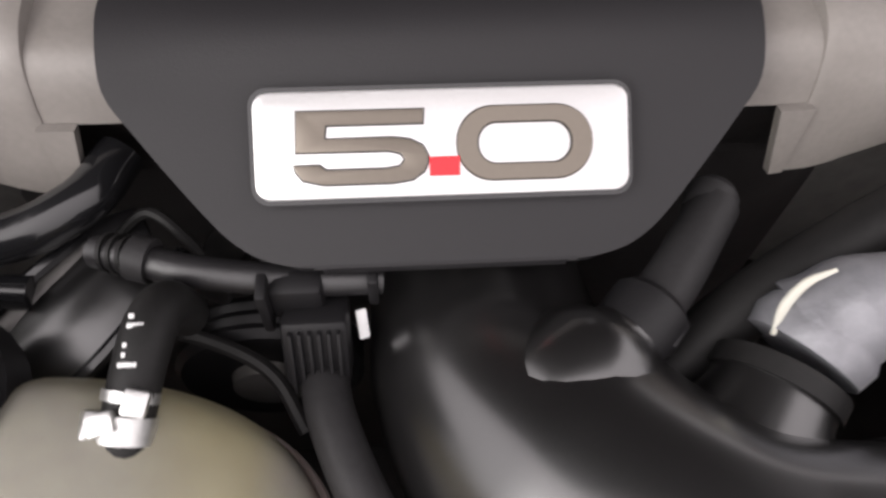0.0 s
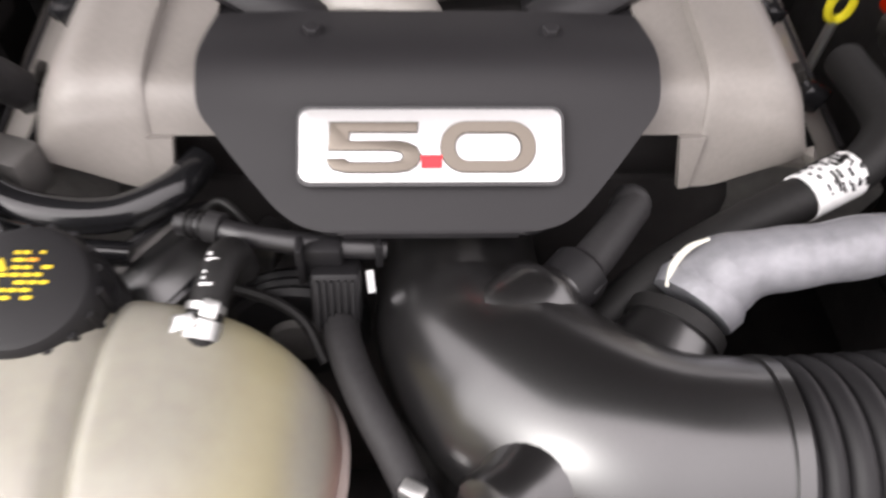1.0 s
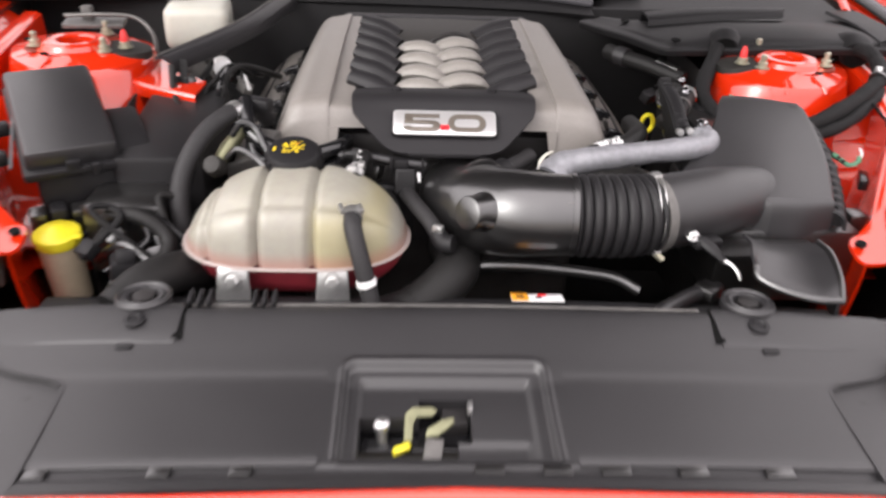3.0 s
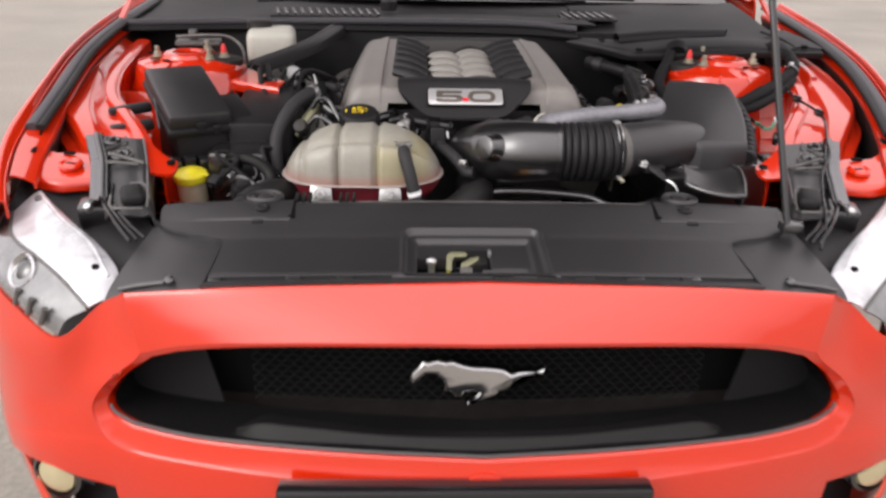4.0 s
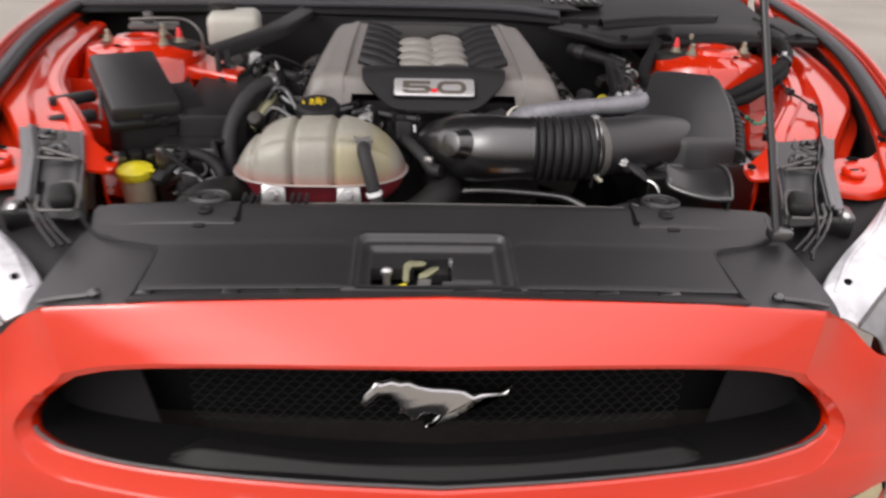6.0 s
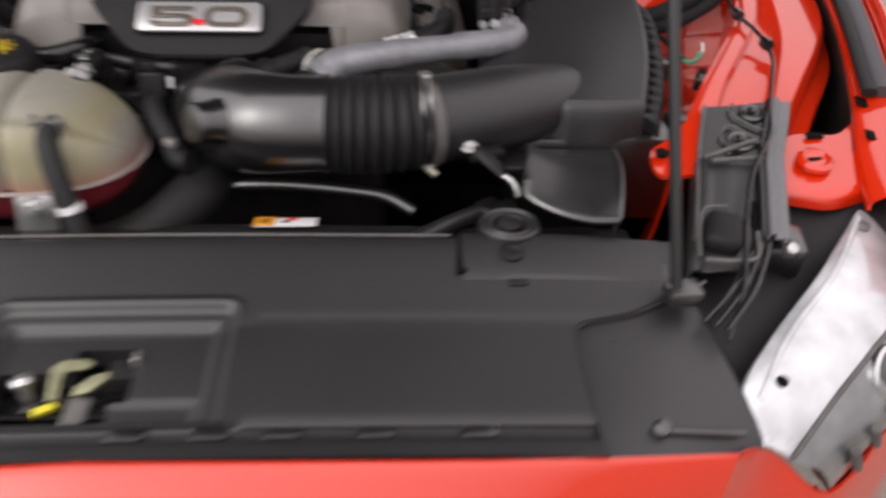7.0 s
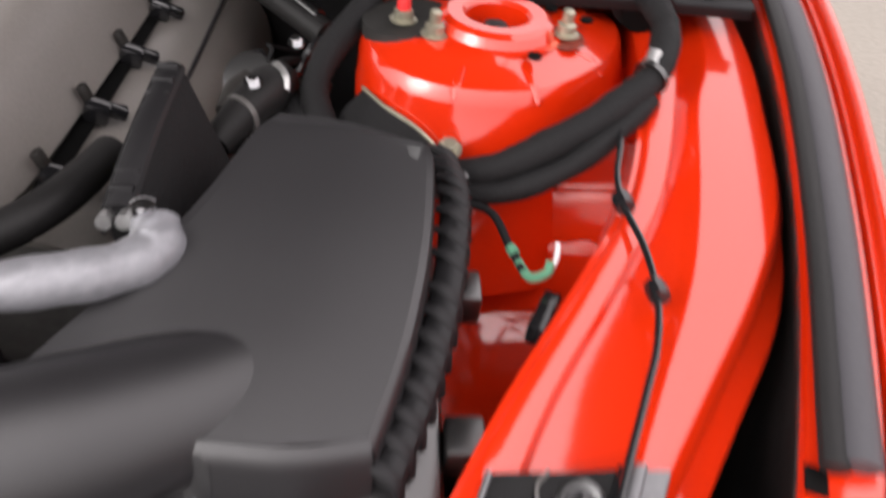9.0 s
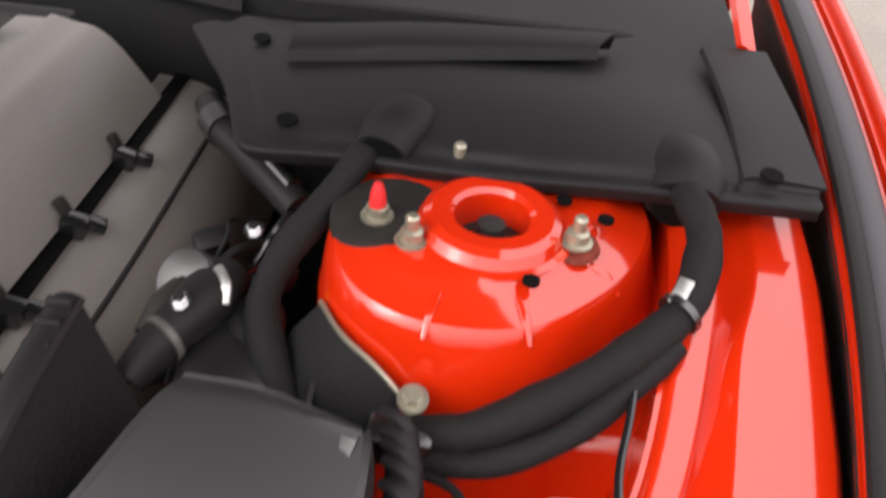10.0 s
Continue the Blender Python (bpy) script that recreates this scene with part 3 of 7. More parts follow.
# headlamps
for side in (1, -1):
    s = side
    inner_edge = [(0.600, 0.006, 0.757), (0.592, 0.050, 0.784), (0.640, 0.105, 0.812), (0.715, 0.178, 0.828), (0.800, 0.275, 0.840)]
    crown = [(0.614, 0.001, 0.757), (0.642, 0.045, 0.794), (0.690, 0.095, 0.818), (0.760, 0.165, 0.830), (0.815, 0.278, 0.842)]
    shoulder = [(0.630, -0.003, 0.749), (0.690, 0.045, 0.777), (0.748, 0.092, 0.792), (0.812, 0.150, 0.804), (0.846, 0.230, 0.815)]
    shoulder = [tuple(Vector(a).lerp(Vector(b), 0.88)) for a, b in zip(crown, shoulder)]
    sg = lambda line: [(s * x, y, z) for x, y, z in line]
    lampbody = sheet([[(s * x, y, z - 0.04) for x, y, z in inner_edge], sg(inner_edge), sg(crown), sg(shoulder)], 0.004, 20, 4)
    lamp = part("headlamp", lampbody, LAMPBODY, car, "clear headlamp with pale frosted top", 40)
    lens = sheet([sg([(x, y - 0.001, z - 0.002) for x, y, z in shoulder]),
                  [(s * 0.664, -0.002, 0.728), (s * 0.755, 0.050, 0.742), (s * 0.832, 0.122, 0.760), (s * 0.880, 0.22, 0.788)],
                  [(s * 0.684, 0.000, 0.699), (s * 0.77, 0.064, 0.714), (s * 0.850, 0.144, 0.734), (s * 0.905, 0.252, 0.764)]], 0.004, 16, 4)
    part("lens", lens, CLEARLENS, lamp, "clear glossy lens over a grey housing")
    for k in range(3):
        f = k / 2
        bar = tube([(s * (0.700 + 0.030 * k), 0.010 + 0.022 * k, 0.742 + 0.006 * k), (s * (0.714 + 0.030 * k), 0.014 + 0.024 * k, 0.712 + 0.006 * k)], 0.005, 8, 2)
        part("light_bar", bar, CAST, lamp, "pale vertical light bar")
    part("projector", lathe([(0.030, -0.006), (0.031, 0.003), (0.028, 0.006), (0.024, 0.003), (0.020, -0.004)], (s * 0.763, 0.084, 0.772), (s * 0.45, -0.75, 0.55), 28), CHROME, lamp, "chrome projector ring")
    part("projector_lens", lathe([(0.021, -0.006), (0.020, 0.0), (0.012, 0.004), (0.002, 0.005)], (s * 0.763, 0.084, 0.772), (s * 0.45, -0.75, 0.55), 24), SMOKED, lamp)
    part("top_notch", lathe([(0.006, 0.0), (0.006, 0.003), (0.003, 0.0035)], (s * 0.628, 0.052, 0.795), (-s * 0.2, -0.35, 1), 14), HOLE_SHADE, lamp, "dark drain notch")
    part("top_rib", tube([(s * 0.604, 0.040, 0.784), (s * 0.650, 0.098, 0.817), (s * 0.722, 0.168, 0.832), (s * 0.798, 0.262, 0.844)], 0.0040, 8, 6), LAMPBODY, lamp)
    part("lens_edge", tube(sg([(x, y, z + 0.001) for x, y, z in shoulder]), 0.0028, 8, 6), CAST, lamp, "pale edge of the lens")
    part("lamp_stud", lathe([(0.009, -0.004), (0.009, 0.004), (0.004, 0.006)], (s * 0.795, 0.250, 0.840), (0, -0.2, 1), 16), CAST, lamp)

# inner aprons, rails and strut towers
EDGE = [(0.600, 0.822), (0.648, 0.806), (0.728, 0.811), (0.802, 0.880), (0.837, 0.955), (0.842, 1.02), (0.78, 1.06), (0.66, 1.07), (0.58, 1.03), (0.556, 0.94), (0.568, 0.865)]
BROW = [(0.618, 0.850), (0.656, 0.836), (0.716, 0.840), (0.768, 0.896), (0.803, 0.955), (0.808, 1.01), (0.76, 1.04), (0.67, 1.045), (0.60, 1.01), (0.578, 0.94), (0.588, 0.880)]


def polar(poly, centre, n):
    """Where n even rays from the centre meet a convex outline."""
    out = []
    c = Vector(centre)
    for j in range(n):
        d = Vector((math.cos(2 * math.pi * j / n), math.sin(2 * math.pi * j / n)))
        for a, b in zip(poly, poly[1:] + poly[:1]):
            a, e = Vector(a) - c, Vector(b) - Vector(a)
            k = d.x * e.y - d.y * e.x
            if abs(k) < 1e-9:
                continue
            r, w = (a.x * e.y - a.y * e.x) / k, (a.x * d.y - a.y * d.x) / k
            if r > 0 and -1e-6 <= w <= 1 + 1e-6:
                out.append(tuple(c + d * r))
                break
    return out


for side in (1, -1):
    s = side
    YS = (0.36, 0.42, 0.50, 0.60, 0.70, 0.83, 0.95, 1.2)
    RISE = (0.860, 0.878, 0.904, 0.920, 0.931, 0.945, 0.955, 0.975)
    raised = lambda d: tuple(z + d for z in RISE)
    ridge_in, ridge_mid = (0.606, 0.636, 0.682, 0.744, 0.800, 0.838, 0.858, 0.88), (0.644, 0.668, 0.706, 0.768, 0.824, 0.866, 0.892, 0.91)
    rail_in, rail_out = (0.722, 0.747, 0.782, 0.828, 0.860, 0.892, 0.930, 0.945), (0.744, 0.768, 0.818, 0.884, 0.934, 0.962, 0.982, 0.996)
    shelf_out = (0.762, 0.800, 0.850, 0.914, 0.952, 0.975, 0.992, 1.005)
    moved = lambda xs, d: tuple(x + d for x in xs)
    prof_rows = [(ridge_in, raised(0.002)), (moved(ridge_in, 0.005), raised(0.0065)), (moved(ridge_mid, 0.003), raised(0.0065)), (moved(ridge_mid, 0.0065), raised(-0.009)),
                 (moved(rail_in, -0.010), raised(0.001)), (rail_in, raised(0.008)), (moved(rail_out, -0.004), raised(0.008)), (moved(rail_out, 0.006), raised(-0.006)),
                 (moved(rail_out, 0.008), raised(-0.034)), (shelf_out, raised(-0.036)), (moved(shelf_out, 0.004), raised(-0.14))]
    apron = sheet([[(s * x, y, z) for x, y, z in zip(xs, YS, zs)] for xs, zs in prof_rows], 0.004, 36, 1, soften=0.0022)
    inner = [(x, y, z) for x, y, z in zip(prof_rows[0][0], YS, prof_rows[0][1])]
    sheet([[(s * x, y, z) for x, y, z in inner], [(s * (x - 0.006), y, z - 0.10) for x, y, z in inner], [(s * (x - 0.05), y, z - 0.30) for x, y, z in inner]], 0.004, 40, 3, apron)
    ap = part("inner_apron", apron, RED, car, "red painted inner wing rail", 50)
    # dark sheet added for the shade in the gap between apron and wing
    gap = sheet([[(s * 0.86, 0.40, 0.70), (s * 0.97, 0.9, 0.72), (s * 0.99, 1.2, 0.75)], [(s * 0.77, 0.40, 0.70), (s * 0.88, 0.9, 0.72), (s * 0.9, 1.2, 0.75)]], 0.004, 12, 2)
    part("gap_shade_sheet", gap, DARK, ap)
    # red bracket that ties rail to wing
    plate_pts = [[(s * 0.700, 0.318, 0.860), (s * 0.735, 0.306, 0.862), (s * 0.775, 0.295, 0.863), (s * 0.825, 0.309, 0.866)],
                 [(s * 0.715, 0.345, 0.868), (s * 0.757, 0.350, 0.873), (s * 0.800, 0.352, 0.876), (s * 0.843, 0.365, 0.880)],
                 [(s * 0.740, 0.392, 0.878), (s * 0.780, 0.404, 0.881), (s * 0.822, 0.396, 0.884), (s * 0.856, 0.420, 0.891)]]
    brk = sheet(plate_pts, 0.005, 14, 4)
    sheet([plate_pts[0], [(x, y - 0.009, z - 0.007) for x, y, z in plate_pts[0]], [(x, y - 0.010, z - 0.022) for x, y, z in plate_pts[0]]], 0.004, 14, 3, brk)
    bracket = part("wing_bracket", brk, RED, ap, "red pressed steel bracket")
    part("bracket_boss", lathe([(0.022, -0.002), (0.022, 0.004), (0.016, 0.007), (0.012, 0.004)], (s * 0.769, 0.338, 0.877), (0, -0.2, 1), 24), RED, bracket)
    part("bracket_slot", box((s * 0.769, 0.338, 0.880), (0.021, 0.008, 0.003), 0.0015, (10, 0, 10 * s)), HOLE_SHADE, bracket)
    part("bracket_slot", box((s * 0.792, 0.392, 0.8845), (0.022, 0.010, 0.004), 0.0015, (10, 0, 0)), HOLE_SHADE, bracket)
    # ear of the rail beside the brace
    ear = sheet([[(s * 0.575, 0.345, 0.866), (s * 0.585, 0.33, 0.862), (s * 0.64, 0.33, 0.868)], [(s * 0.578, 0.375, 0.872), (s * 0.60, 0.372, 0.872), (s * 0.65, 0.40, 0.885)],
                 [(s * 0.60, 0.395, 0.874), (s * 0.63, 0.42, 0.886), (s * 0.66, 0.45, 0.897)]], 0.006, 10, 3)
    earp = part("rail_ear", ear, RED, ap)
    part("ear_hole", lathe([(0.008, 0), (0.008, 0.004)], (s * 0.587, 0.363, 0.874), (0, -0.15, 1), 16), HOLE_SHADE, earp)

    # strut tower
    cx, cy = s * 0.705, 0.890
    hx, hy = s * 0.693, 0.918
    core = [(0.070, 0.982), (0.063, 0.984), (0.058, 0.9925), (0.051, 0.9965), (0.036, 0.996), (0.032, 0.992), (0.030, 0.955)]
    around = lambda poly, f: [(mx + (s * x - mx) * f, my + (y - my) * f) for x, y in poly]
    mx, my = s * 0.70, 0.935
    tower_bm = bmesh.new()
    rings = []
    for poly, f, z in ((EDGE, 1.62, 0.78), (EDGE, 1.25, 0.88), (EDGE, 1.08, 0.930), (EDGE, 1.035, 0.950), (EDGE, 1.01, 0.960), (EDGE, 0.98, 0.9655), (BROW, 1.03, 0.9735), (BROW, 0.985, 0.976), (BROW, 0.90, 0.980)):
        ray = [Vector(q) - Vector((mx, my)) for q in polar(around(poly, f), (mx, my), 88)]
        soft = [sum(ray[(j + k) % 88].length * w for k, w in zip(range(-6, 7), (1, 2, 3, 4, 5, 6, 7, 6, 5, 4, 3, 2, 1))) / 49 for j in range(88)]
        ray = [(mx + q.x / q.length * r, my + q.y / q.length * r) for q, r in zip(ray, soft)]
        rings.append([(s * max(abs(x), 0.552), y, z) for x, y in ray])
    for r, z in core:
        rings.append([(hx + r * math.cos(2 * math.pi * j / 88), hy + r * math.sin(2 * math.pi * j / 88), z) for j in range(88)])
    rings_mesh(tower_bm, rings, caps=False)
    tower = part("strut_tower", tower_bm, RED, car, "red domed strut tower with bolted top mount", 25)
    for i in (1, 2, 3):
        a, b = EDGE[i], BROW[i]
        for w in (0.0,):
            bead = tube([(s * (a[0] + w), a[1] - 0.004, 0.956), (s * (a[0] + 0.35 * (b[0] - a[0]) + w * 0.9), a[1] + 0.35 * (b[1] - a[1]), 0.968), (s * (b[0] + w * 0.5), b[1], 0.9745)], [0.002, 0.0042, 0.002], 8, 4, flat=0.5)
            part("pressed_bead", bead, RED, tower)
    part("mount_core", lathe([(0.030, -0.05), (0.030, -0.02), (0.013, -0.016), (0.012, 0.0), (0.007, 0.002)], (hx, hy, 0.984), (0, 0, 1), 20), DARK, tower)
    part("sealer_patch", lathe([(0.050, -0.012), (0.048, 0.001), (0.03, 0.0025)], (s * 0.604, 0.925, 0.980), (-s * 0.10, 0, 1), 24), DIRT, tower, "dull dark sealer patch")
    for x, y, z, cap in ((0.598, 0.909, 0.984, 1), (0.629, 0.884, 0.982, 0), (0.763, 0.903, 0.985, 0), (0.66, 0.99, 0.988, 0)):
        c = (s * x, y, z)
        cap or part("grime", lathe([(0.021, -0.003), (0.019, 0.0012), (0.008, 0.0016)], (s * x, y, z - 0.003), (-s * 0.05, -0.08, 1), 18), GRIME, tower, "oily grime round the stud")
        nut = part("stud_nut", lathe([(0.014, 0), (0.014, 0.002), (0.010, 0.003), (0.0095, 0.011), (0.006, 0.013), (0.006, 0.024), (0.004, 0.026)], c, (0, 0, 1), 12), NUT, tower, "zinc stud and nut")
        if cap:
            part("stud_cap", lathe([(0.0075, 0.011), (0.0065, 0.024), (0.0035, 0.033), (0.001, 0.034)], c, (0, 0, 1), 16), REDCAP, nut, "red rubber thread cap")
    for x, y, z in ((0.725, 0.848, 0.9835), (0.755, 0.955, 0.9885), (0.79, 0.935, 0.987)):
        part("drain_hole", lathe([(0.007, 0), (0.007, 0.003)], (s * x, y, z), (0, 0, 1), 14), HOLE_SHADE, tower)
    # dark inner wall below the tower towards the engine
    wall = sheet([[(s * 0.56, 0.50, 0.80), (s * 0.57, 0.75, 0.90), (s * 0.565, 0.95, 0.93), (s * 0.55, 1.2, 0.95)], [(s * 0.55, 0.50, 0.45), (s * 0.55, 0.75, 0.45), (s * 0.55, 0.95, 0.45), (s * 0.54, 1.2, 0.45)]], 0.004, 12, 3)
    part("chassis_wall", wall, DARK, car)
    side_floor = sheet([[(s * 0.55, 0.60, 0.68), (s * 0.56, 0.8, 0.70), (s * 0.56, 1.2, 0.85)], [(s * 0.80, 0.60, 0.68), (s * 0.82, 0.8, 0.70), (s * 0.84, 1.2, 0.85)]], 0.004, 12, 3)
    part("apron_floor", side_floor, RED, car)
    step = [(0.815, 0.905), (0.806, 0.876), (0.8005, 0.8595), (0.7965, 0.8575), (0.792, 0.850), (0.776, 0.812), (0.7745, 0.8085), (0.7705, 0.8065), (0.766, 0.798), (0.752, 0.762), (0.735, 0.730), (0.68, 0.708), (0.62, 0.70)]
    part("apron_step", sheet([[(s * (0.655 - 0.10 * max(0.0, 0.70 - y)), y, z - 0.01), (s * (0.73 - 0.12 * (0.815 - y)), y, z + 0.003), (s * (0.845 - 0.42 * (0.815 - y)), y, z + 0.012)] for y, z in step], 0.004, 12, 2), RED, car, "red stepped pressing below the rail", 60)

# red gusset between the strut tower and the bay on the battery side
gusset = sheet([[(-0.60, 0.865, 0.942), (-0.60, 1.035, 0.946)], [(-0.52, 0.820, 0.937), (-0.52, 0.940, 0.940)], [(-0.445, 0.790, 0.933), (-0.440, 0.860, 0.935)]], 0.004, 8, 3, curved=False)
sheet([[(-0.60, 0.865, 0.942), (-0.52, 0.820, 0.937), (-0.445, 0.790, 0.933)], [(-0.60, 0.860, 0.936), (-0.52, 0.815, 0.931), (-0.445, 0.785, 0.927)], [(-0.60, 0.860, 0.913), (-0.52, 0.815, 0.913), (-0.445, 0.785, 0.913)]], 0.003, 12, 2, gusset)
part("tower_gusset", gusset, RED, car, "red pressed gusset beside the strut tower")

# engine bay closing panels
closing = box((0, 1.32, 0.60), (1.9, 0.02, 0.80), 0.004)
part("bulkhead", closing, TAPE, car, "sooty dark bulkhead")
part("undertray", box((0, 0.72, 0.26), (1.50, 1.36, 0.02), 0.004), DARK, car)
part("front_crossmember", box((0, 0.10, 0.60), (1.20, 0.06, 0.30), 0.01), DARK, car)

# windscreen, scuttle edge, bonnet
screen = sheet([[(-0.99, 1.72, 1.045), (0, 1.60, 1.055), (0.99, 1.72, 1.045)], [(-0.80, 2.35, 1.50), (0, 2.28, 1.52), (0.80, 2.35, 1.50)]], 0.006, 20, 3)
part("windscreen", screen, SMOKED, car, "dark raked windscreen", 60)
for s in (1, -1):
    part("front_wheel", tube([(s * 0.76, 0.86, 0.31), (s * 0.79, 0.86, 0.31), (s * 0.94, 0.86, 0.31), (s * 0.97, 0.86, 0.31)], [0.34, 0.385, 0.385, 0.34], 48, 3, smooth=False), TYRE, car, "black tyre under the wing")
    hinge = sheet([[(s * 0.965, 1.25, 1.03), (s * 0.945, 1.33, 1.10), (s * 0.905, 1.40, 1.20)], [(s * 0.985, 1.25, 1.02), (s * 0.97, 1.33, 1.08), (s * 0.925, 1.40, 1.18)]], 0.008, 10, 2)
    part("bonnet_hinge", hinge, RED, car)

for s in (1, -1):
    BELT = [(1.045, 1.6, 1.062), (1.045, 2.4, 1.085), (1.05, 3.2, 1.10), (1.07, 4.0, 1.12), (1.03, 4.7, 1.11), (0.90, 5.2, 1.04)]
    side_rows = [[(s * x * 0.97, y, z + 0.012) for x, y, z in BELT], [(s * x, y, z) for x, y, z in BELT], [(s * (x + 0.015), y, 0.80) for x, y, z in BELT], [(s * (x + 0.012), y, 0.50) for x, y, z in BELT], [(s * (x - 0.05), y, 0.22) for x, y, z in BELT]]
    flank = part("body_side", sheet(side_rows, 0.006, 30, 4), RED, car, "glossy red body side", 40)
    glass = sheet([[(s * 0.985, 1.76, 1.07), (s * 1.0, 2.5, 1.10), (s * 1.0, 3.2, 1.115), (s * 0.93, 4.15, 1.14)], [(s * 0.86, 2.20, 1.38), (s * 0.85, 2.6, 1.44), (s * 0.84, 3.1, 1.44), (s * 0.88, 3.6, 1.34)], [(s * 0.80, 2.36, 1.50), (s * 0.79, 2.7, 1.515), (s * 0.78, 3.1, 1.51), (s * 0.80, 3.5, 1.42)]], 0.006, 20, 3)
    part("side_window", glass, SMOKED, flank, "dark side glass")
    for y in (0.86, 3.98):
        if y > 1:
            part("rear_wheel", tube([(s * 0.78, y, 0.31), (s * 0.81, y, 0.31), (s * 1.01, y, 0.31), (s * 1.04, y, 0.31)], [0.34, 0.385, 0.385, 0.34], 48, 3, smooth=False), TYRE, car, "black tyre")
part("roof", sheet([[(-0.80, 2.34, 1.50), (0, 2.28, 1.525), (0.80, 2.34, 1.50)], [(-0.79, 2.7, 1.52), (0, 2.68, 1.56), (0.79, 2.7, 1.52)], [(-0.78, 3.2, 1.505), (0, 3.22, 1.545), (0.78, 3.2, 1.505)]], 0.008, 20, 4), RED, car, "red roof skin")
part("rear_window", sheet([[(-0.78, 3.2, 1.50), (0, 3.22, 1.54), (0.78, 3.2, 1.50)], [(-0.84, 3.7, 1.34), (0, 3.75, 1.38), (0.84, 3.7, 1.34)], [(-0.90, 4.25, 1.135), (0, 4.32, 1.16), (0.90, 4.25, 1.135)]], 0.006, 20, 4), SMOKED, car, "dark sloping rear glass")
part("boot_lid", sheet([[(-1.02, 4.2, 1.13), (0, 4.28, 1.165), (1.02, 4.2, 1.13)], [(-0.99, 4.75, 1.12), (0, 4.85, 1.155), (0.99, 4.75, 1.12)], [(-0.88, 5.2, 1.05), (0, 5.32, 1.10), (0.88, 5.2, 1.05)], [(-0.88, 5.22, 0.70), (0, 5.36, 0.72), (0.88, 5.22, 0.70)], [(-0.86, 5.15, 0.25), (0, 5.28, 0.25), (0.86, 5.15, 0.25)]], 0.008, 20, 4), RED, car, "red boot lid and tail")
part("cabin_floor", box((0, 3.2, 0.24), (1.9, 3.9, 0.02), 0.004), DARK, car)
SKIN = [(-1.00, 1.40, 1.215), (0, 1.40, 1.235), (1.00, 1.40, 1.215)]
hood_rows = []
for f in range(6):
    k = f / 5
    hood_rows.append([Vector((x * (1 - 0.16 * k), y - 0.94 * k, z + 1.07 * k + 0.05 * math.sin(math.pi * k))) for x, y, z in SKIN])
bonnet = part("bonnet", sheet([[p + Vector((0, 0.022, 0.026)) for p in r] for r in hood_rows], 0.006, 20, 3), RED, car, "raised red bonnet on its prop")
part("bonnet_liner", sheet(hood_rows, 0.016, 20, 3), PLASTIC, bonnet, "dark underside of the bonnet")

# ---------------------------------------------------------------- engine
block = thing("engine_block", "dark sooty engine block under the intake manifold", "engine", (0, 0.95, 0.31))
part("crankcase", box((0, 0.98, 0.60), (0.50, 0.66, 0.55), 0.03), DARK, block)
for s in (1, -1):
    vc = sheet([[(s * 0.262, 0.66, 0.885), (s * 0.268, 0.95, 0.890), (s * 0.268, 1.28, 0.895)],
                [(s * 0.325, 0.665, 0.870), (s * 0.338, 0.95, 0.875), (s * 0.338, 1.28, 0.88)],
                [(s * 0.375, 0.70, 0.805), (s * 0.40, 0.95, 0.81), (s * 0.40, 1.28, 0.81)],
                [(s * 0.38, 0.71, 0.70), (s * 0.405, 0.95, 0.70), (s * 0.405, 1.28, 0.70)]], 0.006, 24, 4)
    head = part("valve_cover", vc, BEIGE, block, "beige valve cover with small black clips")
    part("head_front", box((s * 0.27, 0.672, 0.80), (0.17, 0.02, 0.16), 0.006, (0, s * 20, 0)), CAST, block)
    # black strip painted as the shaded gap along the manifold edge
    part("gap_shade_strip", sheet([[(s * 0.286, 0.67, 0.8905), (s * 0.290, 0.95, 0.8945), (s * 0.290, 1.28, 0.8985)], [(s * 0.302, 0.67, 0.8885), (s * 0.307, 0.95, 0.8925), (s * 0.307, 1.28, 0.8965)]], 0.002, 12, 2), HOLE_SHADE, head, "black strip for the shaded gap under the manifold edge")
    part("cover_groove", tube([(s * 0.345, 0.70, 0.8605), (s * 0.356, 0.95, 0.8635), (s * 0.356, 1.27, 0.8675)], 0.0028, 8, 6), PLATE, head)
    for y in (0.72, 0.835, 0.955, 1.075):
        clip = box((s * 0.306, y, 0.899), (0.024, 0.020, 0.020), 0.003, (0, s * 18, 6))
        box((s * 0.322, y + 0.010, 0.894), (0.018, 0.014, 0.012), 0.002, (0, s * 25, 20), clip)
        holder = part("clip", clip, GLOSSBLACK, head, "black retaining clip")
        part("clip_tab", box((s * 0.296, y + 0.006, 0.914), (0.008, 0.012, 0.020), 0.002, (0, -s * 20, 0)), DUSTY, holder)

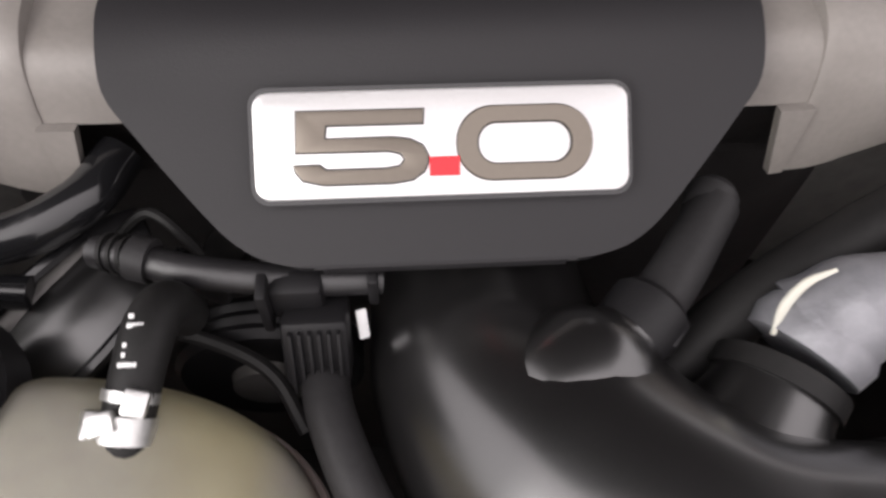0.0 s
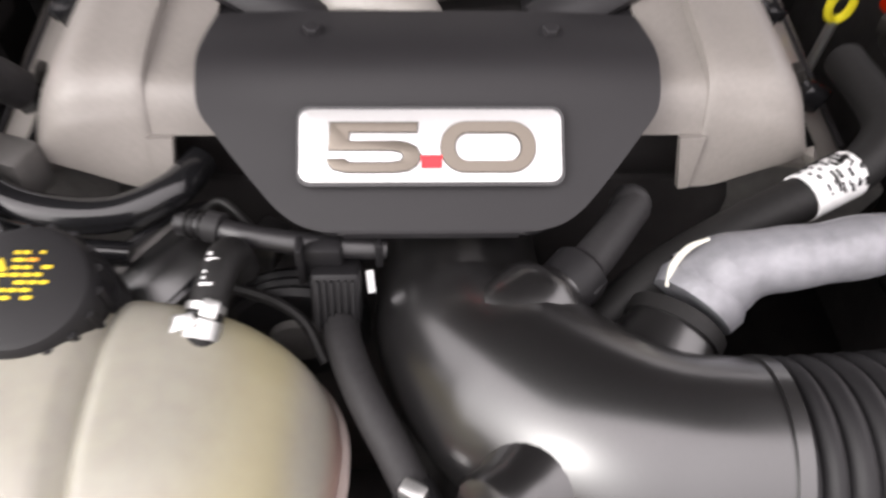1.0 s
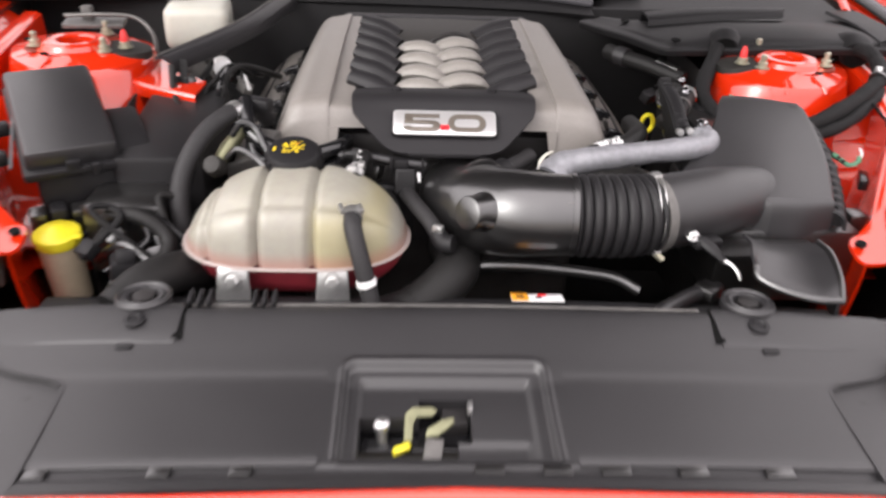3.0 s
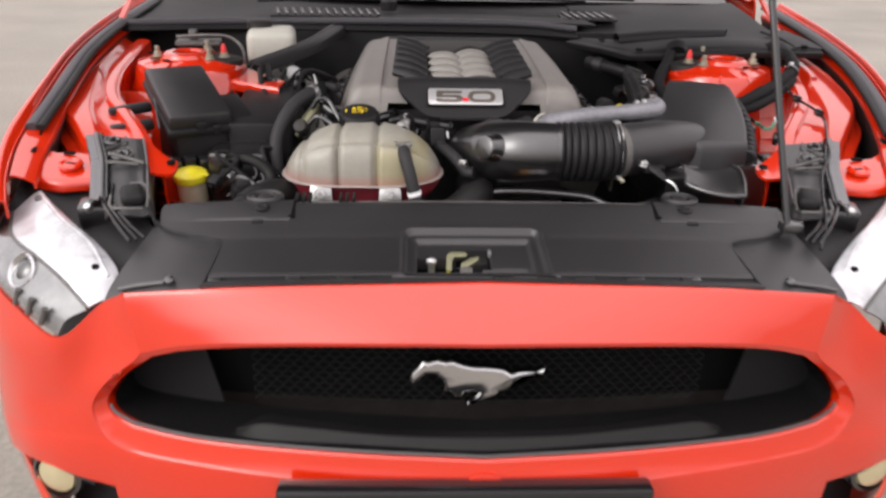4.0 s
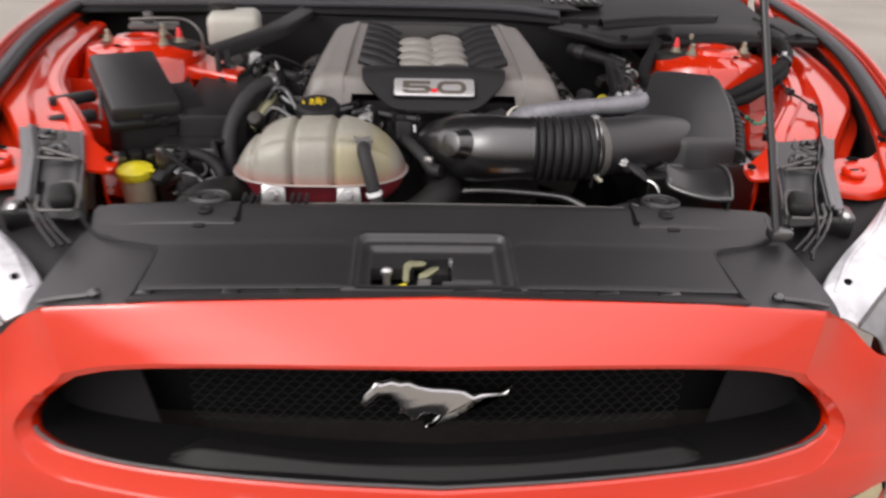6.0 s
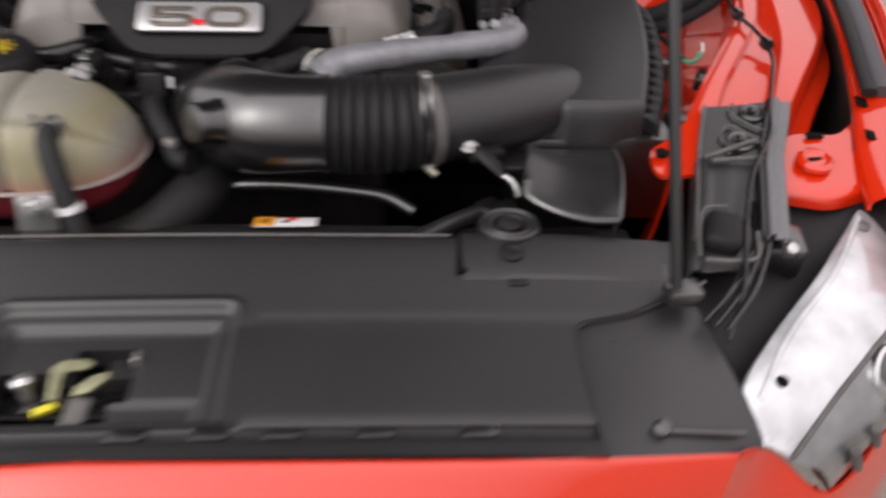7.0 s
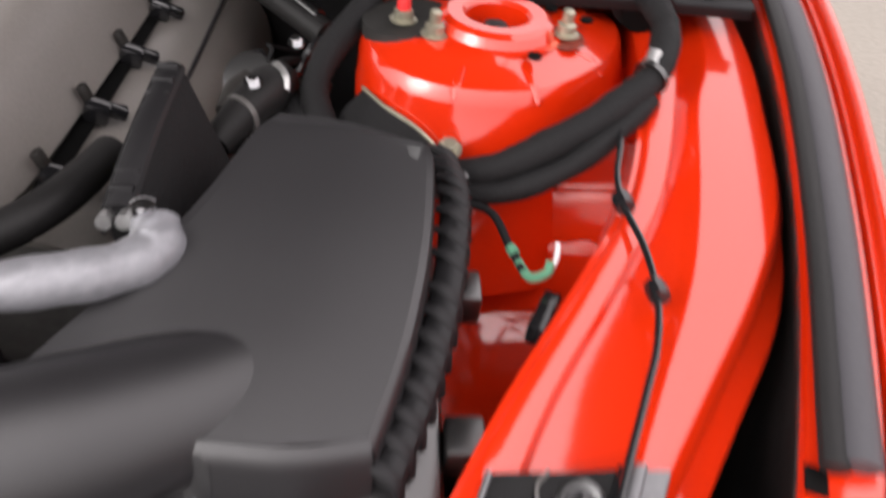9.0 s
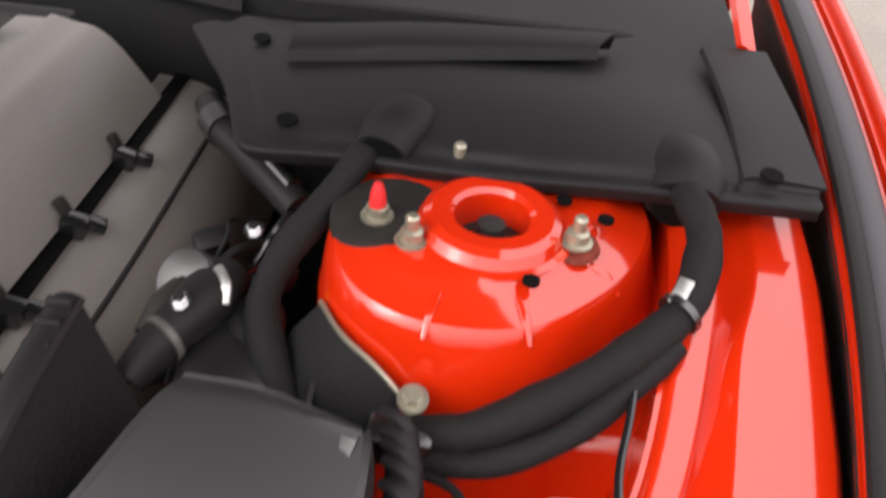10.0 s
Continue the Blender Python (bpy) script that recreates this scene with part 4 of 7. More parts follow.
manifold = thing("intake_manifold", "beige-grey intake manifold with dark ribbed runners and badge plate", "engine cover", (0, 0.9, 0.87))
for s in (1, -1):
    OUT = [(1.20, 0.996, 0.985, 0.962, 0.900, 0.296), (0.95, 0.992, 0.985, 0.962, 0.900, 0.296), (0.72, 0.981, 0.976, 0.956, 0.900, 0.290), (0.678, 0.978, 0.973, 0.954, 0.902, 0.287),
           (0.658, 0.974, 0.969, 0.951, 0.903, 0.285), (0.646, 0.966, 0.961, 0.944, 0.903, 0.283), (0.639, 0.954, 0.949, 0.935, 0.902, 0.283), (0.634, 0.940, 0.936, 0.924, 0.901, 0.284)]
    shell = sheet([[(s * 0.187, y + 0.003, a - 0.009), (s * 0.1885, y, a - 0.002), (s * 0.192, y, a), (s * 0.215, y, (a + b) / 2), (s * 0.240, y, b), (s * 0.262, y + 0.003, c), (s * e, y + 0.012, d)] for y, a, b, c, d, e in OUT]
                  + [[(s * 0.182, 0.626, 0.895), (s * 0.183, 0.6225, 0.895), (s * 0.188, 0.622, 0.895), (s * 0.206, 0.624, 0.895), (s * 0.235, 0.630, 0.901), (s * 0.262, 0.636, 0.906), (s * 0.286, 0.650, 0.901)]], 0.005, 34, 4)
    sheet([[(s * 0.150, 1.20, 0.990), (s * 0.190, 1.20, 0.991)], [(s * 0.150, 0.95, 0.984), (s * 0.190, 0.95, 0.985)], [(s * 0.150, 0.72, 0.972), (s * 0.190, 0.72, 0.973)], [(s * 0.150, 0.672, 0.9685), (s * 0.190, 0.672, 0.9695)],
           [(s * 0.149, 0.654, 0.966), (s * 0.190, 0.654, 0.967)], [(s * 0.147, 0.645, 0.960), (s * 0.190, 0.645, 0.961)],
           [(s * 0.142, 0.639, 0.950), (s * 0.190, 0.639, 0.950)], [(s * 0.128, 0.634, 0.934), (s * 0.189, 0.634, 0.934)]], 0.006, 8, 3, shell, curved=False)
    sheet([[(s * 0.172, 0.6335, 0.935), (s * 0.190, 0.634, 0.935)], [(s * 0.178, 0.624, 0.895), (s * 0.186, 0.6256, 0.895)]], 0.006, 4, 2, shell, curved=False)
    part("shell", shell, BEIGE, manifold, "smooth beige-grey moulded shell", 40)
    part("dark_flank", sheet([[(s * 0.150, 0.70, 0.968), (s * 0.150, 1.20, 0.985)], [(s * 0.075, 0.70, 0.945), (s * 0.075, 1.20, 0.960)]], 0.004, 20, 2, curved=False), PLATE, manifold)
    for i in range(6):
        y = 0.735 + i * 0.077
        runner = tube([(s * 0.158, y + 0.022, 0.982 + 0.03 * (y - 0.7)), (s * 0.120, y + 0.004, 0.974 + 0.03 * (y - 0.7)), (s * 0.080, y - 0.012, 0.958 + 0.03 * (y - 0.7))], [0.019, 0.023, 0.020], 12, 5, flat=0.75)
        part("runner", runner, PLATE, manifold, "dark ribbed runner")
for i in range(4):
    for s in (1, -1):
        y = 0.742 + i * 0.078 + (0.0 if s < 0 else 0.034)
        z = 0.968 + 0.03 * (y - 0.7)
        lobe = tube([(s * 0.080, y + 0.014, z - 0.010), (s * 0.062, y + 0.007, z + 0.001), (s * 0.034, y, z + 0.005), (s * 0.008, y - 0.010, z + 0.001), (-s * 0.010, y - 0.018, z - 0.010)], [0.015, 0.0235, 0.025, 0.021, 0.010], 16, 6, flat=0.55)
        part("rib", lobe, RIB, manifold, "pale cast interlocking rib")
part("rear_panel", sheet([[(-0.125, 1.035, 0.962), (0.0, 1.035, 0.966), (0.125, 1.035, 0.962)], [(-0.13, 1.10, 0.978), (0.0, 1.10, 0.982), (0.13, 1.10, 0.978)], [(-0.15, 1.20, 0.988), (0, 1.20, 0.99), (0.15, 1.20, 0.988)]], 0.012, 16, 3), DUSTY, manifold, "dusty taupe rear panel")
part("arch_edge", tube([(-0.02, 1.03, 0.966), (-0.005, 1.035, 0.985), (0.035, 1.04, 0.996), (0.075, 1.035, 0.985), (0.09, 1.03, 0.966)], 0.004, 8, 6), DARK, manifold, "dark arched edge over the last rib")
part("rear_cap", box((0, 1.215, 0.965), (0.42, 0.03, 0.06), 0.012), PLATE, manifold)
part("valley", box((0, 0.97, 0.925), (0.24, 0.50, 0.03), 0.004), DARK, manifold)
part("under_body", box((0, 0.93, 0.89), (0.50, 0.54, 0.05), 0.01), DARK, manifold)

# cover plate with folded front
TOPROW = [(-0.148, 0.714, 0.976), (-0.07, 0.714, 0.979), (0.07, 0.714, 0.979), (0.148, 0.714, 0.976)]
FOLD1 = [(-0.151, 0.668, 0.983), (-0.07, 0.668, 0.986), (0.07, 0.668, 0.986), (0.151, 0.668, 0.983)]
FOLD2 = [(-0.151, 0.645, 0.980), (-0.07, 0.643, 0.983), (0.07, 0.643, 0.983), (0.151, 0.645, 0.980)]
FACE = [[(-w, y, z), (-w * 0.5, y, z), (w * 0.5, y, z), (w, y, z)] for w, y, z in
        ((0.148, 0.622, 0.968), (0.135, 0.606, 0.957), (0.118, 0.588, 0.944), (0.104, 0.574, 0.9345), (0.095, 0.5665, 0.9292), (0.084, 0.5605, 0.9250), (0.070, 0.557, 0.9226), (0.056, 0.5555, 0.9216))]
LIPROW = [[(-0.056, 0.5565, 0.916), (-0.028, 0.5565, 0.916), (0.028, 0.5565, 0.916), (0.056, 0.5565, 0.916)]]
plate_bm = sheet([TOPROW, FOLD1, FOLD2] + FACE + LIPROW, 0.005, 25, 4)
cover_plate = part("badge_plate", plate_bm, PLATE, manifold, "dark grey folded plate", 60)
bn = Vector((0, -0.026, 0.038)).normalized()
bu = Vector((0, 0.038, 0.026)).normalized()
bc = Vector((0.0, 0.5975, 0.957))
badge = part("badge", prism(rounded(0.165, 0.047, 0.007), bc, bn, bu, 0.004, 0.0012), ALLOY, cover_plate, "bright aluminium badge with raised 5.0 numerals")
part("badge_rim", prism(rounded(0.169, 0.051, 0.008), bc, bn, bu, 0.0018), GLOSSBLACK, cover_plate)


def ring_numeral(name, cx, cy, w, h, r, t, mat, low=0.0):
    """A wide O drawn as one closed band."""
    outer, inner_line = rounded(w, h, r, 8), rounded(w - 2 * t * 1.25, h - 2 * t, max(0.001, r - t), 8)
    u = bu.cross(bn).normalized()
    bm = bmesh.new()
    put = lambda q, d: bc + bn * d + u * (q[0] + cx) + bu * (q[1] + cy)
    loops = [[put(q, 0.0036) for q in outer], [put(q, 0.0056 - low) for q in outer], [put((q[0] * 0.985, q[1] * 0.97), 0.0060 - low) for q in outer],
             [put((q[0] * 1.015, q[1] * 1.04), 0.0060 - low) for q in inner_line], [put(q, 0.0056 - low) for q in inner_line], [put(q, 0.0036) for q in inner_line]]
    rings_mesh(bm, loops, caps=False)
    return part(name, bm, mat, badge)


ring_numeral("numeral_outline", 0.0357, -0.0012, 0.0612, 0.0337, 0.0163, 0.0084, GLOSSBLACK, low=0.0018)
ring_numeral("numeral_zero", 0.0357, -0.0012, 0.060, 0.0325, 0.0158, 0.0072, TAUPE)
FIVE = [(-254, 58), (-34, 58), (-36, 33), (-204, 33), (-207, 10), (-91, 10), (-60, 6), (-38, -5), (-29, -22), (-29, -34), (-36, -50), (-56, -64), (-91, -69), (-211, -69),
        (-246, -61), (-258, -46), (-261, -35), (-218, -35), (-206, -44), (-101, -44), (-78, -40), (-69, -29), (-76, -18), (-96, -13), (-257, -13)]
FIVE = [(x * 0.00025, y * 0.00025) for x, y in FIVE]


def grown(line, d):
    """An outline moved outwards by d."""
    out = []
    for a, b, c in zip(line[-1:] + line[:-1], line, line[1:] + line[:1]):
        e, f = Vector((b[0] - a[0], b[1] - a[1])).normalized(), Vector((c[0] - b[0], c[1] - b[1])).normalized()
        m = Vector((e.y + f.y, -e.x - f.x)) * -1
        out.append((b[0] + m.normalized().x * d, b[1] + m.normalized().y * d))
    return out


part("numeral_outline", prism(grown(FIVE, 0.0007), bc + bn * 0.0036, bn, bu, 0.0008), GLOSSBLACK, badge, "dark groove round the numeral")
part("numeral_five", prism(FIVE, bc + bn * 0.0038, bn, bu, 0.0022, 0.0004), TAUPE, badge)
part("numeral_point", prism([(x, y - 0.0106) for x, y in ((-0.0066, -0.0042), (0.0066, -0.0042), (0.0066, 0.0042), (-0.0066, 0.0042))], bc + bn * 0.0038, bn, bu, 0.0020), BADGE_RED, badge, "red enamel point")
for x in (-0.078, 0.082):
    bolt((x, 0.680, 0.984), (0, -0.1, 1), 0.006, 0.006, PLATE, cover_plate, "plate_bolt")

# throttle duct: satin elbow, bellows, clamp
duct = thing("intake_duct", "satin black air intake duct with ribbed bellows and spring clamp", "air duct", (0.1, 0.42, 0.83))
elbow_bm = tube([(0.025, 0.66, 0.815), (0.022, 0.575, 0.838), (0.029, 0.512, 0.854), (0.058, 0.466, 0.870), (0.095, 0.431, 0.883), (0.132, 0.417, 0.888), (0.178, 0.413, 0.890)],
                [0.058, 0.060, 0.0635, 0.068, 0.0645, 0.0605, 0.058], 40, 8)
elbow = part("elbow", elbow_bm, MOULDED, duct, "smooth satin black elbow")
part("elbow_lip", tube([(0.174, 0.413, 0.890), (0.182, 0.4125, 0.890)], 0.0600, 40, 2), MOULDED, elbow)
bel = bmesh.new()
tube([(0.180, 0.412, 0.889), (0.206, 0.412, 0.889), (0.236, 0.413, 0.8885), (0.266, 0.416, 0.888), (0.293, 0.4225, 0.888)], 0.0560, 40, 28, bel, wave=lambda f: 1 + 0.115 * abs(math.cos(math.pi * 8 * f)) ** 0.6 - 0.05 + 0.03 * math.sin(math.pi * f))
part("bellows", bel, PLASTIC, duct, "ribbed black rubber bellows", 60)
clamp = part("clamp", tube([(0.2935, 0.4222, 0.888), (0.299, 0.424, 0.888), (0.3045, 0.426, 0.888)], 0.0585, 40, 2), CAST, duct, "zinc plated hose clamp")
for x0, y0 in ((0.2945, 0.4225), (0.3035, 0.4256)):
    part("clamp_edge", tube([(x0 - 0.001, y0, 0.888), (x0 + 0.001, y0, 0.888)], 0.0602, 40, 2), STEEL, clamp)
part("clamp_screw", tube([(0.300, 0.383, 0.846), (0.312, 0.378, 0.837)], 0.0052, 12, 2), NUT, clamp)
part("clamp_lug", box((0.302, 0.386, 0.848), (0.013, 0.016, 0.010), 0.002, (25, 0, 15)), STEEL, clamp)
part("clamp_lug", box((0.299, 0.428, 0.948), (0.012, 0.015, 0.006), 0.002, (0, 0, 15)), STEEL, clamp)
part("stub", lathe([(0.036, -0.036), (0.029, -0.016), (0.0245, 0.002), (0.0245, 0.014), (0.023, 0.017), (0.016, 0.0195), (0.002, 0.020)], (0.038, 0.388, 0.903), (-0.72, -0.62, 0.24), 28), MOULDED, duct, "short blanked side stub")
part("port", lathe([(0.026, -0.060), (0.033, -0.050), (0.0345, -0.034), (0.034, -0.018), (0.030, -0.008), (0.022, -0.002), (0.0175, 0.004), (0.017, 0.016)], (0.080, 0.522, 0.904), (0.76, 0.60, 0.16), 32), MOULDED, duct, "fat rounded breather port")
part("port", lathe([(0.050, -0.085), (0.042, -0.04), (0.030, 0.0), (0.029, 0.014)], (0.146, 0.495, 0.888), (0.55, 0.75, 0.25), 28), SATIN, duct)
part("port_band", lathe([(0.032, 0.004), (0.032, 0.014)], (0.146, 0.495, 0.888), (0.55, 0.75, 0.25), 28), RUBBER, duct)
part("data_tag", box((0.168, 0.3715, 0.9285), (0.010, 0.003, 0.002), 0.0005, (35, 0, 0)), CAST, duct)
part("white_tag", box((-0.040, 0.545, 0.886), (0.0055, 0.002, 0.016), 0.001, (-35, 8, 20)), WHITE, duct, "small white paper tag")

# breather hose with clip between duct port and manifold
breather = thing("breather_hose", "dark grey breather hose with quick-fit clips", "hose", (0.12, 0.56, 0.88))
part("hose", tube([(0.084, 0.526, 0.905), (0.108, 0.551, 0.906), (0.140, 0.594, 0.904)], [0.0140, 0.0135, 0.0130], 18, 6), HOSE, breather)
part("clip", lathe([(0.018, -0.012), (0.0195, -0.006), (0.0195, 0.010), (0.016, 0.014)], (0.088, 0.530, 0.905), (0.66, 0.70, 0.1), 20), PLASTIC, breather, "black quick-fit collar")
part("clip_tab", box((0.102, 0.522, 0.905), (0.016, 0.008, 0.014), 0.002, (0, 0, 50)), PLASTIC, breather)
part("clip", lathe([(0.012, 0.0), (0.0138, 0.004), (0.0138, 0.014), (0.010, 0.019), (0.003, 0.021)], (0.134, 0.590, 0.902), (0.5, 0.75, 0.1), 18), HOSE, breather)

# coolant hose running to the right with foil clamp
crossh = thing("coolant_hose", "thick black coolant hose with a white-printed band", "hose", (0.2, 0.58, 0.88))
part("hose", tube([(0.110, 0.520, 0.868), (0.150, 0.545, 0.888), (0.195, 0.566, 0.903), (0.235, 0.583, 0.912), (0.270, 0.598, 0.918), (0.305, 0.618, 0.922), (0.335, 0.66, 0.925), (0.345, 0.75, 0.91)], 0.0160, 18, 6), RUBBER, crossh)
band_a, band_b = Vector((0.252, 0.5905, 0.915)), Vector((0.290, 0.6085, 0.9205))
part("label_band", tube([band_a, band_b], 0.0172, 18, 2), WHITE, crossh, "white label band with black print")
marks = random.Random(11)
along = (band_b - band_a).normalized()
across_dir = along.cross(Vector((0, 0, 1))).normalized()
for k in range(60):
    a, f = radians(marks.uniform(-75, 60)), marks.uniform(0.05, 0.95)
    out = across_dir * math.sin(a) + Vector((0, 0, 1)) * math.cos(a)
    c = band_a.lerp(band_b, f) + out * 0.0174
    mark = prism(rounded(marks.uniform(0.002, 0.008), marks.uniform(0.0012, 0.0028), 0.0005, 2), c, out, along, 0.0006)
    part("print_mark", mark, RUBBER, crossh)

sleeve = thing("heat_sleeve_hose", "pale grey foil-sleeved hose with an elbow", "hose", (0.3, 0.53, 0.93))
wob = lambda f: 1 + 0.04 * math.sin(23 * f) + 0.03 * math.sin(57 * f + 1)
part("sleeve", tube([(0.168, 0.520, 0.905), (0.192, 0.528, 0.920), (0.24, 0.530, 0.930), (0.30, 0.538, 0.936), (0.36, 0.552, 0.938), (0.405, 0.568, 0.938), (0.428, 0.590, 0.938), (0.424, 0.612, 0.946)],
                    [0.028, 0.023, 0.0195, 0.018, 0.018, 0.0185, 0.020, 0.018], 22, 8, wave=wob), FOIL, sleeve)
part("end_collar", lathe([(0.028, -0.006), (0.030, 0.004), (0.027, 0.012)], (0.166, 0.516, 0.902), (0.6, 0.6, 0.4), 22), FOIL, sleeve)
part("torn_edge", tube([(0.143, 0.516, 0.916), (0.147, 0.525, 0.926), (0.156, 0.532, 0.934), (0.168, 0.535, 0.939)], [0.0012, 0.0026, 0.0022, 0.001], 8, 5, flat=0.6), RESERVOIR, sleeve, "frayed white end of the sleeve")
part("end_bolt", lathe([(0.009, 0), (0.009, 0.006), (0.004, 0.009)], (0.420, 0.606, 0.962), (0, 0, 1), 12), CHROME, sleeve)

# ---------------------------------------------------------------- expansion tank
tank = thing("expansion_tank", "yellowed translucent coolant tank half full of pink coolant", "coolant tank", (-0.22, 0.42, 0.75))


PROFILE = resample(spline([(1.0, 0, 0), (1.0, 0.25, 0), (0.99, 0.50, 0), (0.955, 0.67, 0), (0.895, 0.775, 0), (0.815, 0.82, 0), (0.74, 0.812, 0), (0.69, 0.830, 0), (0.62, 0.885, 0), (0.50, 0.94, 0), (0.30, 0.982, 0), (0.0, 1.0, 0), (-0.4, 0.975, 0), (-0.72, 0.85, 0),
                           (-0.93, 0.5, 0), (-1.0, 0.2, 0), (-1.0, 0, 0)], 6), 53)
PROFILE = [(p.x, p.y) for p in PROFILE]


def tank_half(upper):
    rings, n = [], 52
    count = 81
    for i in range(count):
        x = -0.378 + 0.321 * i / (count - 1)
        u = (x + 0.2175) / 0.1605
        edge = max(0.0, 1 - abs(u) ** 3.2) ** 0.5
        y0 = 0.438 - (0.100 * edge + 0.004)
        y1 = 0.438 + (0.085 * edge + 0.004)
        if upper:
            h = 0.094 * max(0.0, 1 - abs(u) ** 2.6) ** 0.75 + 0.002
            for g in (-0.335, -0.262, -0.187):
                h -= 0.011 * math.exp(-((x - g) / 0.006) ** 2) * edge
                y0 += 0.013 * math.exp(-((x - g) / 0.006) ** 2) * edge
        else:
            y0 += 0.014 * edge
            h = -(0.070 * max(0.0, 1 - abs(u) ** 3) ** 0.6 + 0.002)
        ring = []
        for j in range(n + 1):
            a = math.pi * j / n
            c, q = math.cos(a), math.sin(a)
            c = math.copysign(abs(c) ** 0.62, c)
            q = max(0.0, q) ** (0.62 if upper else 0.45)
            shrink = 1.0 if upper else 1 - 0.18 * q
            lean = 0.014 * q if upper else 0
            if upper:
                c, q = PROFILE[j]
                lean = 0.010 * q
            ring.append((x, (y0 + y1) / 2 - (y1 - y0) / 2 * c * shrink + lean, 0.838 + h * q))
        rings.append(ring)
    bm = bmesh.new()
    rings_mesh(bm, rings)
    return bm


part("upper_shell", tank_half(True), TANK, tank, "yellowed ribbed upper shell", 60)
part("lower_shell", tank_half(False), COOLANT, tank, "lower shell showing pink coolant", 60)
edge_at = lambda u: max(0.0, 1 - abs(u) ** 3.2) ** 0.5
turns = [math.sin(math.pi / 2 * (i / 24 - 1)) for i in range(49)]
seam = [(-0.2175 + 0.1615 * u, 0.438 - (0.100 * edge_at(u) + 0.005), 0.838) for u in turns] + [(-0.2175 + 0.1615 * u, 0.438 + (0.085 * edge_at(u) + 0.005), 0.838) for u in reversed(turns)]
seam.append(seam[0])
part("weld_seam", tube(seam, 0.0042, 8, 1, smooth=False, flat=0.5), TANKRIM, tank, "welded flange round the tank")
capo = Vector((-0.228, 0.502, 0.925))
tcap = part("cap", lathe([(0.040, -0.012), (0.041, 0.004), (0.040, 0.018), (0.037, 0.023), (0.033, 0.0245), (0.010, 0.0245)], capo, (0, -0.22, 1), 40), PLASTIC, tank, "black screw cap with yellow warning print")
part("neck", lathe([(0.045, -0.03), (0.044, -0.008)], capo, (0, -0.22, 1), 32), PLASTIC, tank)
ups = Vector((0, -0.22, 1)).normalized()
fwd = Vector((0, 1, 0.22)).normalized()
for k in range(18):
    a = 2 * math.pi * k / 18
    c = capo + ups * 0.004 + (Vector((1, 0, 0)) * math.cos(a) + fwd * math.sin(a)) * 0.0405
    part("grip", tube([c - ups * 0.01, c + ups * 0.013], 0.0028, 6, 1), PLASTIC, tcap)
lines = random.Random(3)
for row in range(7):
    v0, u0 = 0.020 - 0.0046 * row, -0.015 + (0.010 if row < 3 else 0.0)
    while u0 < 0.013:
        w0 = lines.uniform(0.002, 0.006)
        if lines.random() < 0.25:
            u0 += w0
            continue
        part("print_mark", prism(rounded(w0, 0.0021, 0.0006, 2), capo + ups * 0.0242 + Vector((u0 + w0 / 2, 0, 0)) + fwd * v0, ups, fwd, 0.0008), ORANGE if row == 1 and u0 > 0 else YELLOW, tcap)
        u0 += w0 + 0.0016
part("print_mark", prism([(-0.0045, -0.004), (0.0045, -0.004), (0.0, 0.0045)], capo + ups * 0.0242 + Vector((-0.012, 0, 0)) + fwd * 0.0125, ups, fwd, 0.0008), YELLOW, tcap)
part("print_mark", prism(rounded(0.003, 0.012, 0.001, 2), capo + ups * 0.0242 + Vector((-0.027, 0, 0)) + fwd * 0.0, ups, fwd, 0.0008), YELLOW, tcap)
for x in (-0.295, -0.159):
    br = box((x, 0.333, 0.812), (0.050, 0.006, 0.055), 0.003, (-12, 0, 0), taper=0.82)
    box((x, 0.322, 0.785), (0.030, 0.018, 0.012), 0.003, (0, 0, 0), br)
    tab = part("mounting_tab", br, STEEL, tank, "bare metal mounting tab with bolt")
    bolt((x, 0.330, 0.822), (0, -1, 0.25), 0.009, 0.012, STEEL, tab, "tab_bolt")
part("nozzle_boss", lathe([(0.026, -0.006), (0.022, 0.004), (0.015, 0.009), (0.010, 0.010)], (-0.139, 0.466, 0.9005), (0.05, 0.5, 0.86), 24), TANKRIM, tank, "pink-stained boss under the nozzle")
part("rear_nozzle", tube([(-0.137, 0.474, 0.905), (-0.135, 0.488, 0.914)], 0.0085, 14, 2), TANK, tank)
part("front_nozzle", tube([(-0.133, 0.392, 0.900), (-0.133, 0.365, 0.905)], 0.010, 14, 2), TANK, tank)

bleed = thing("bleed_hose", "short black bleed hose with white print and a spring clamp", "hose", (-0.13, 0.52, 0.93))
part("hose", tube([(-0.137, 0.478, 0.909), (-0.131, 0.508, 0.922), (-0.127, 0.530, 0.925), (-0.124, 0.543, 0.917), (-0.122, 0.550, 0.895)], [0.0105, 0.0110, 0.0115, 0.0115, 0.0110], 18, 6), RUBBER, bleed)
clamp = part("spring_clamp", tube([(-0.1362, 0.484, 0.9115), (-0.1345, 0.494, 0.9160)], 0.0122, 20, 2), STEEL, bleed, "bare spring clamp")
part("clamp_ear", box((-0.1405, 0.487, 0.9260), (0.012, 0.009, 0.006), 0.0015, (20, -12, 10)), STEEL, clamp)
part("clamp_ear", box((-0.1275, 0.494, 0.9285), (0.010, 0.011, 0.006), 0.0015, (20, 14, -10)), STEEL, clamp)
part("clamp_ear", box((-0.1480, 0.488, 0.9195), (0.007, 0.014, 0.009), 0.0015, (20, 35, 0)), STEEL, clamp)
part("clamp_band", tube([(-0.1335, 0.499, 0.9180), (-0.1328, 0.503, 0.9198)], 0.0118, 20, 2), STEEL, clamp)
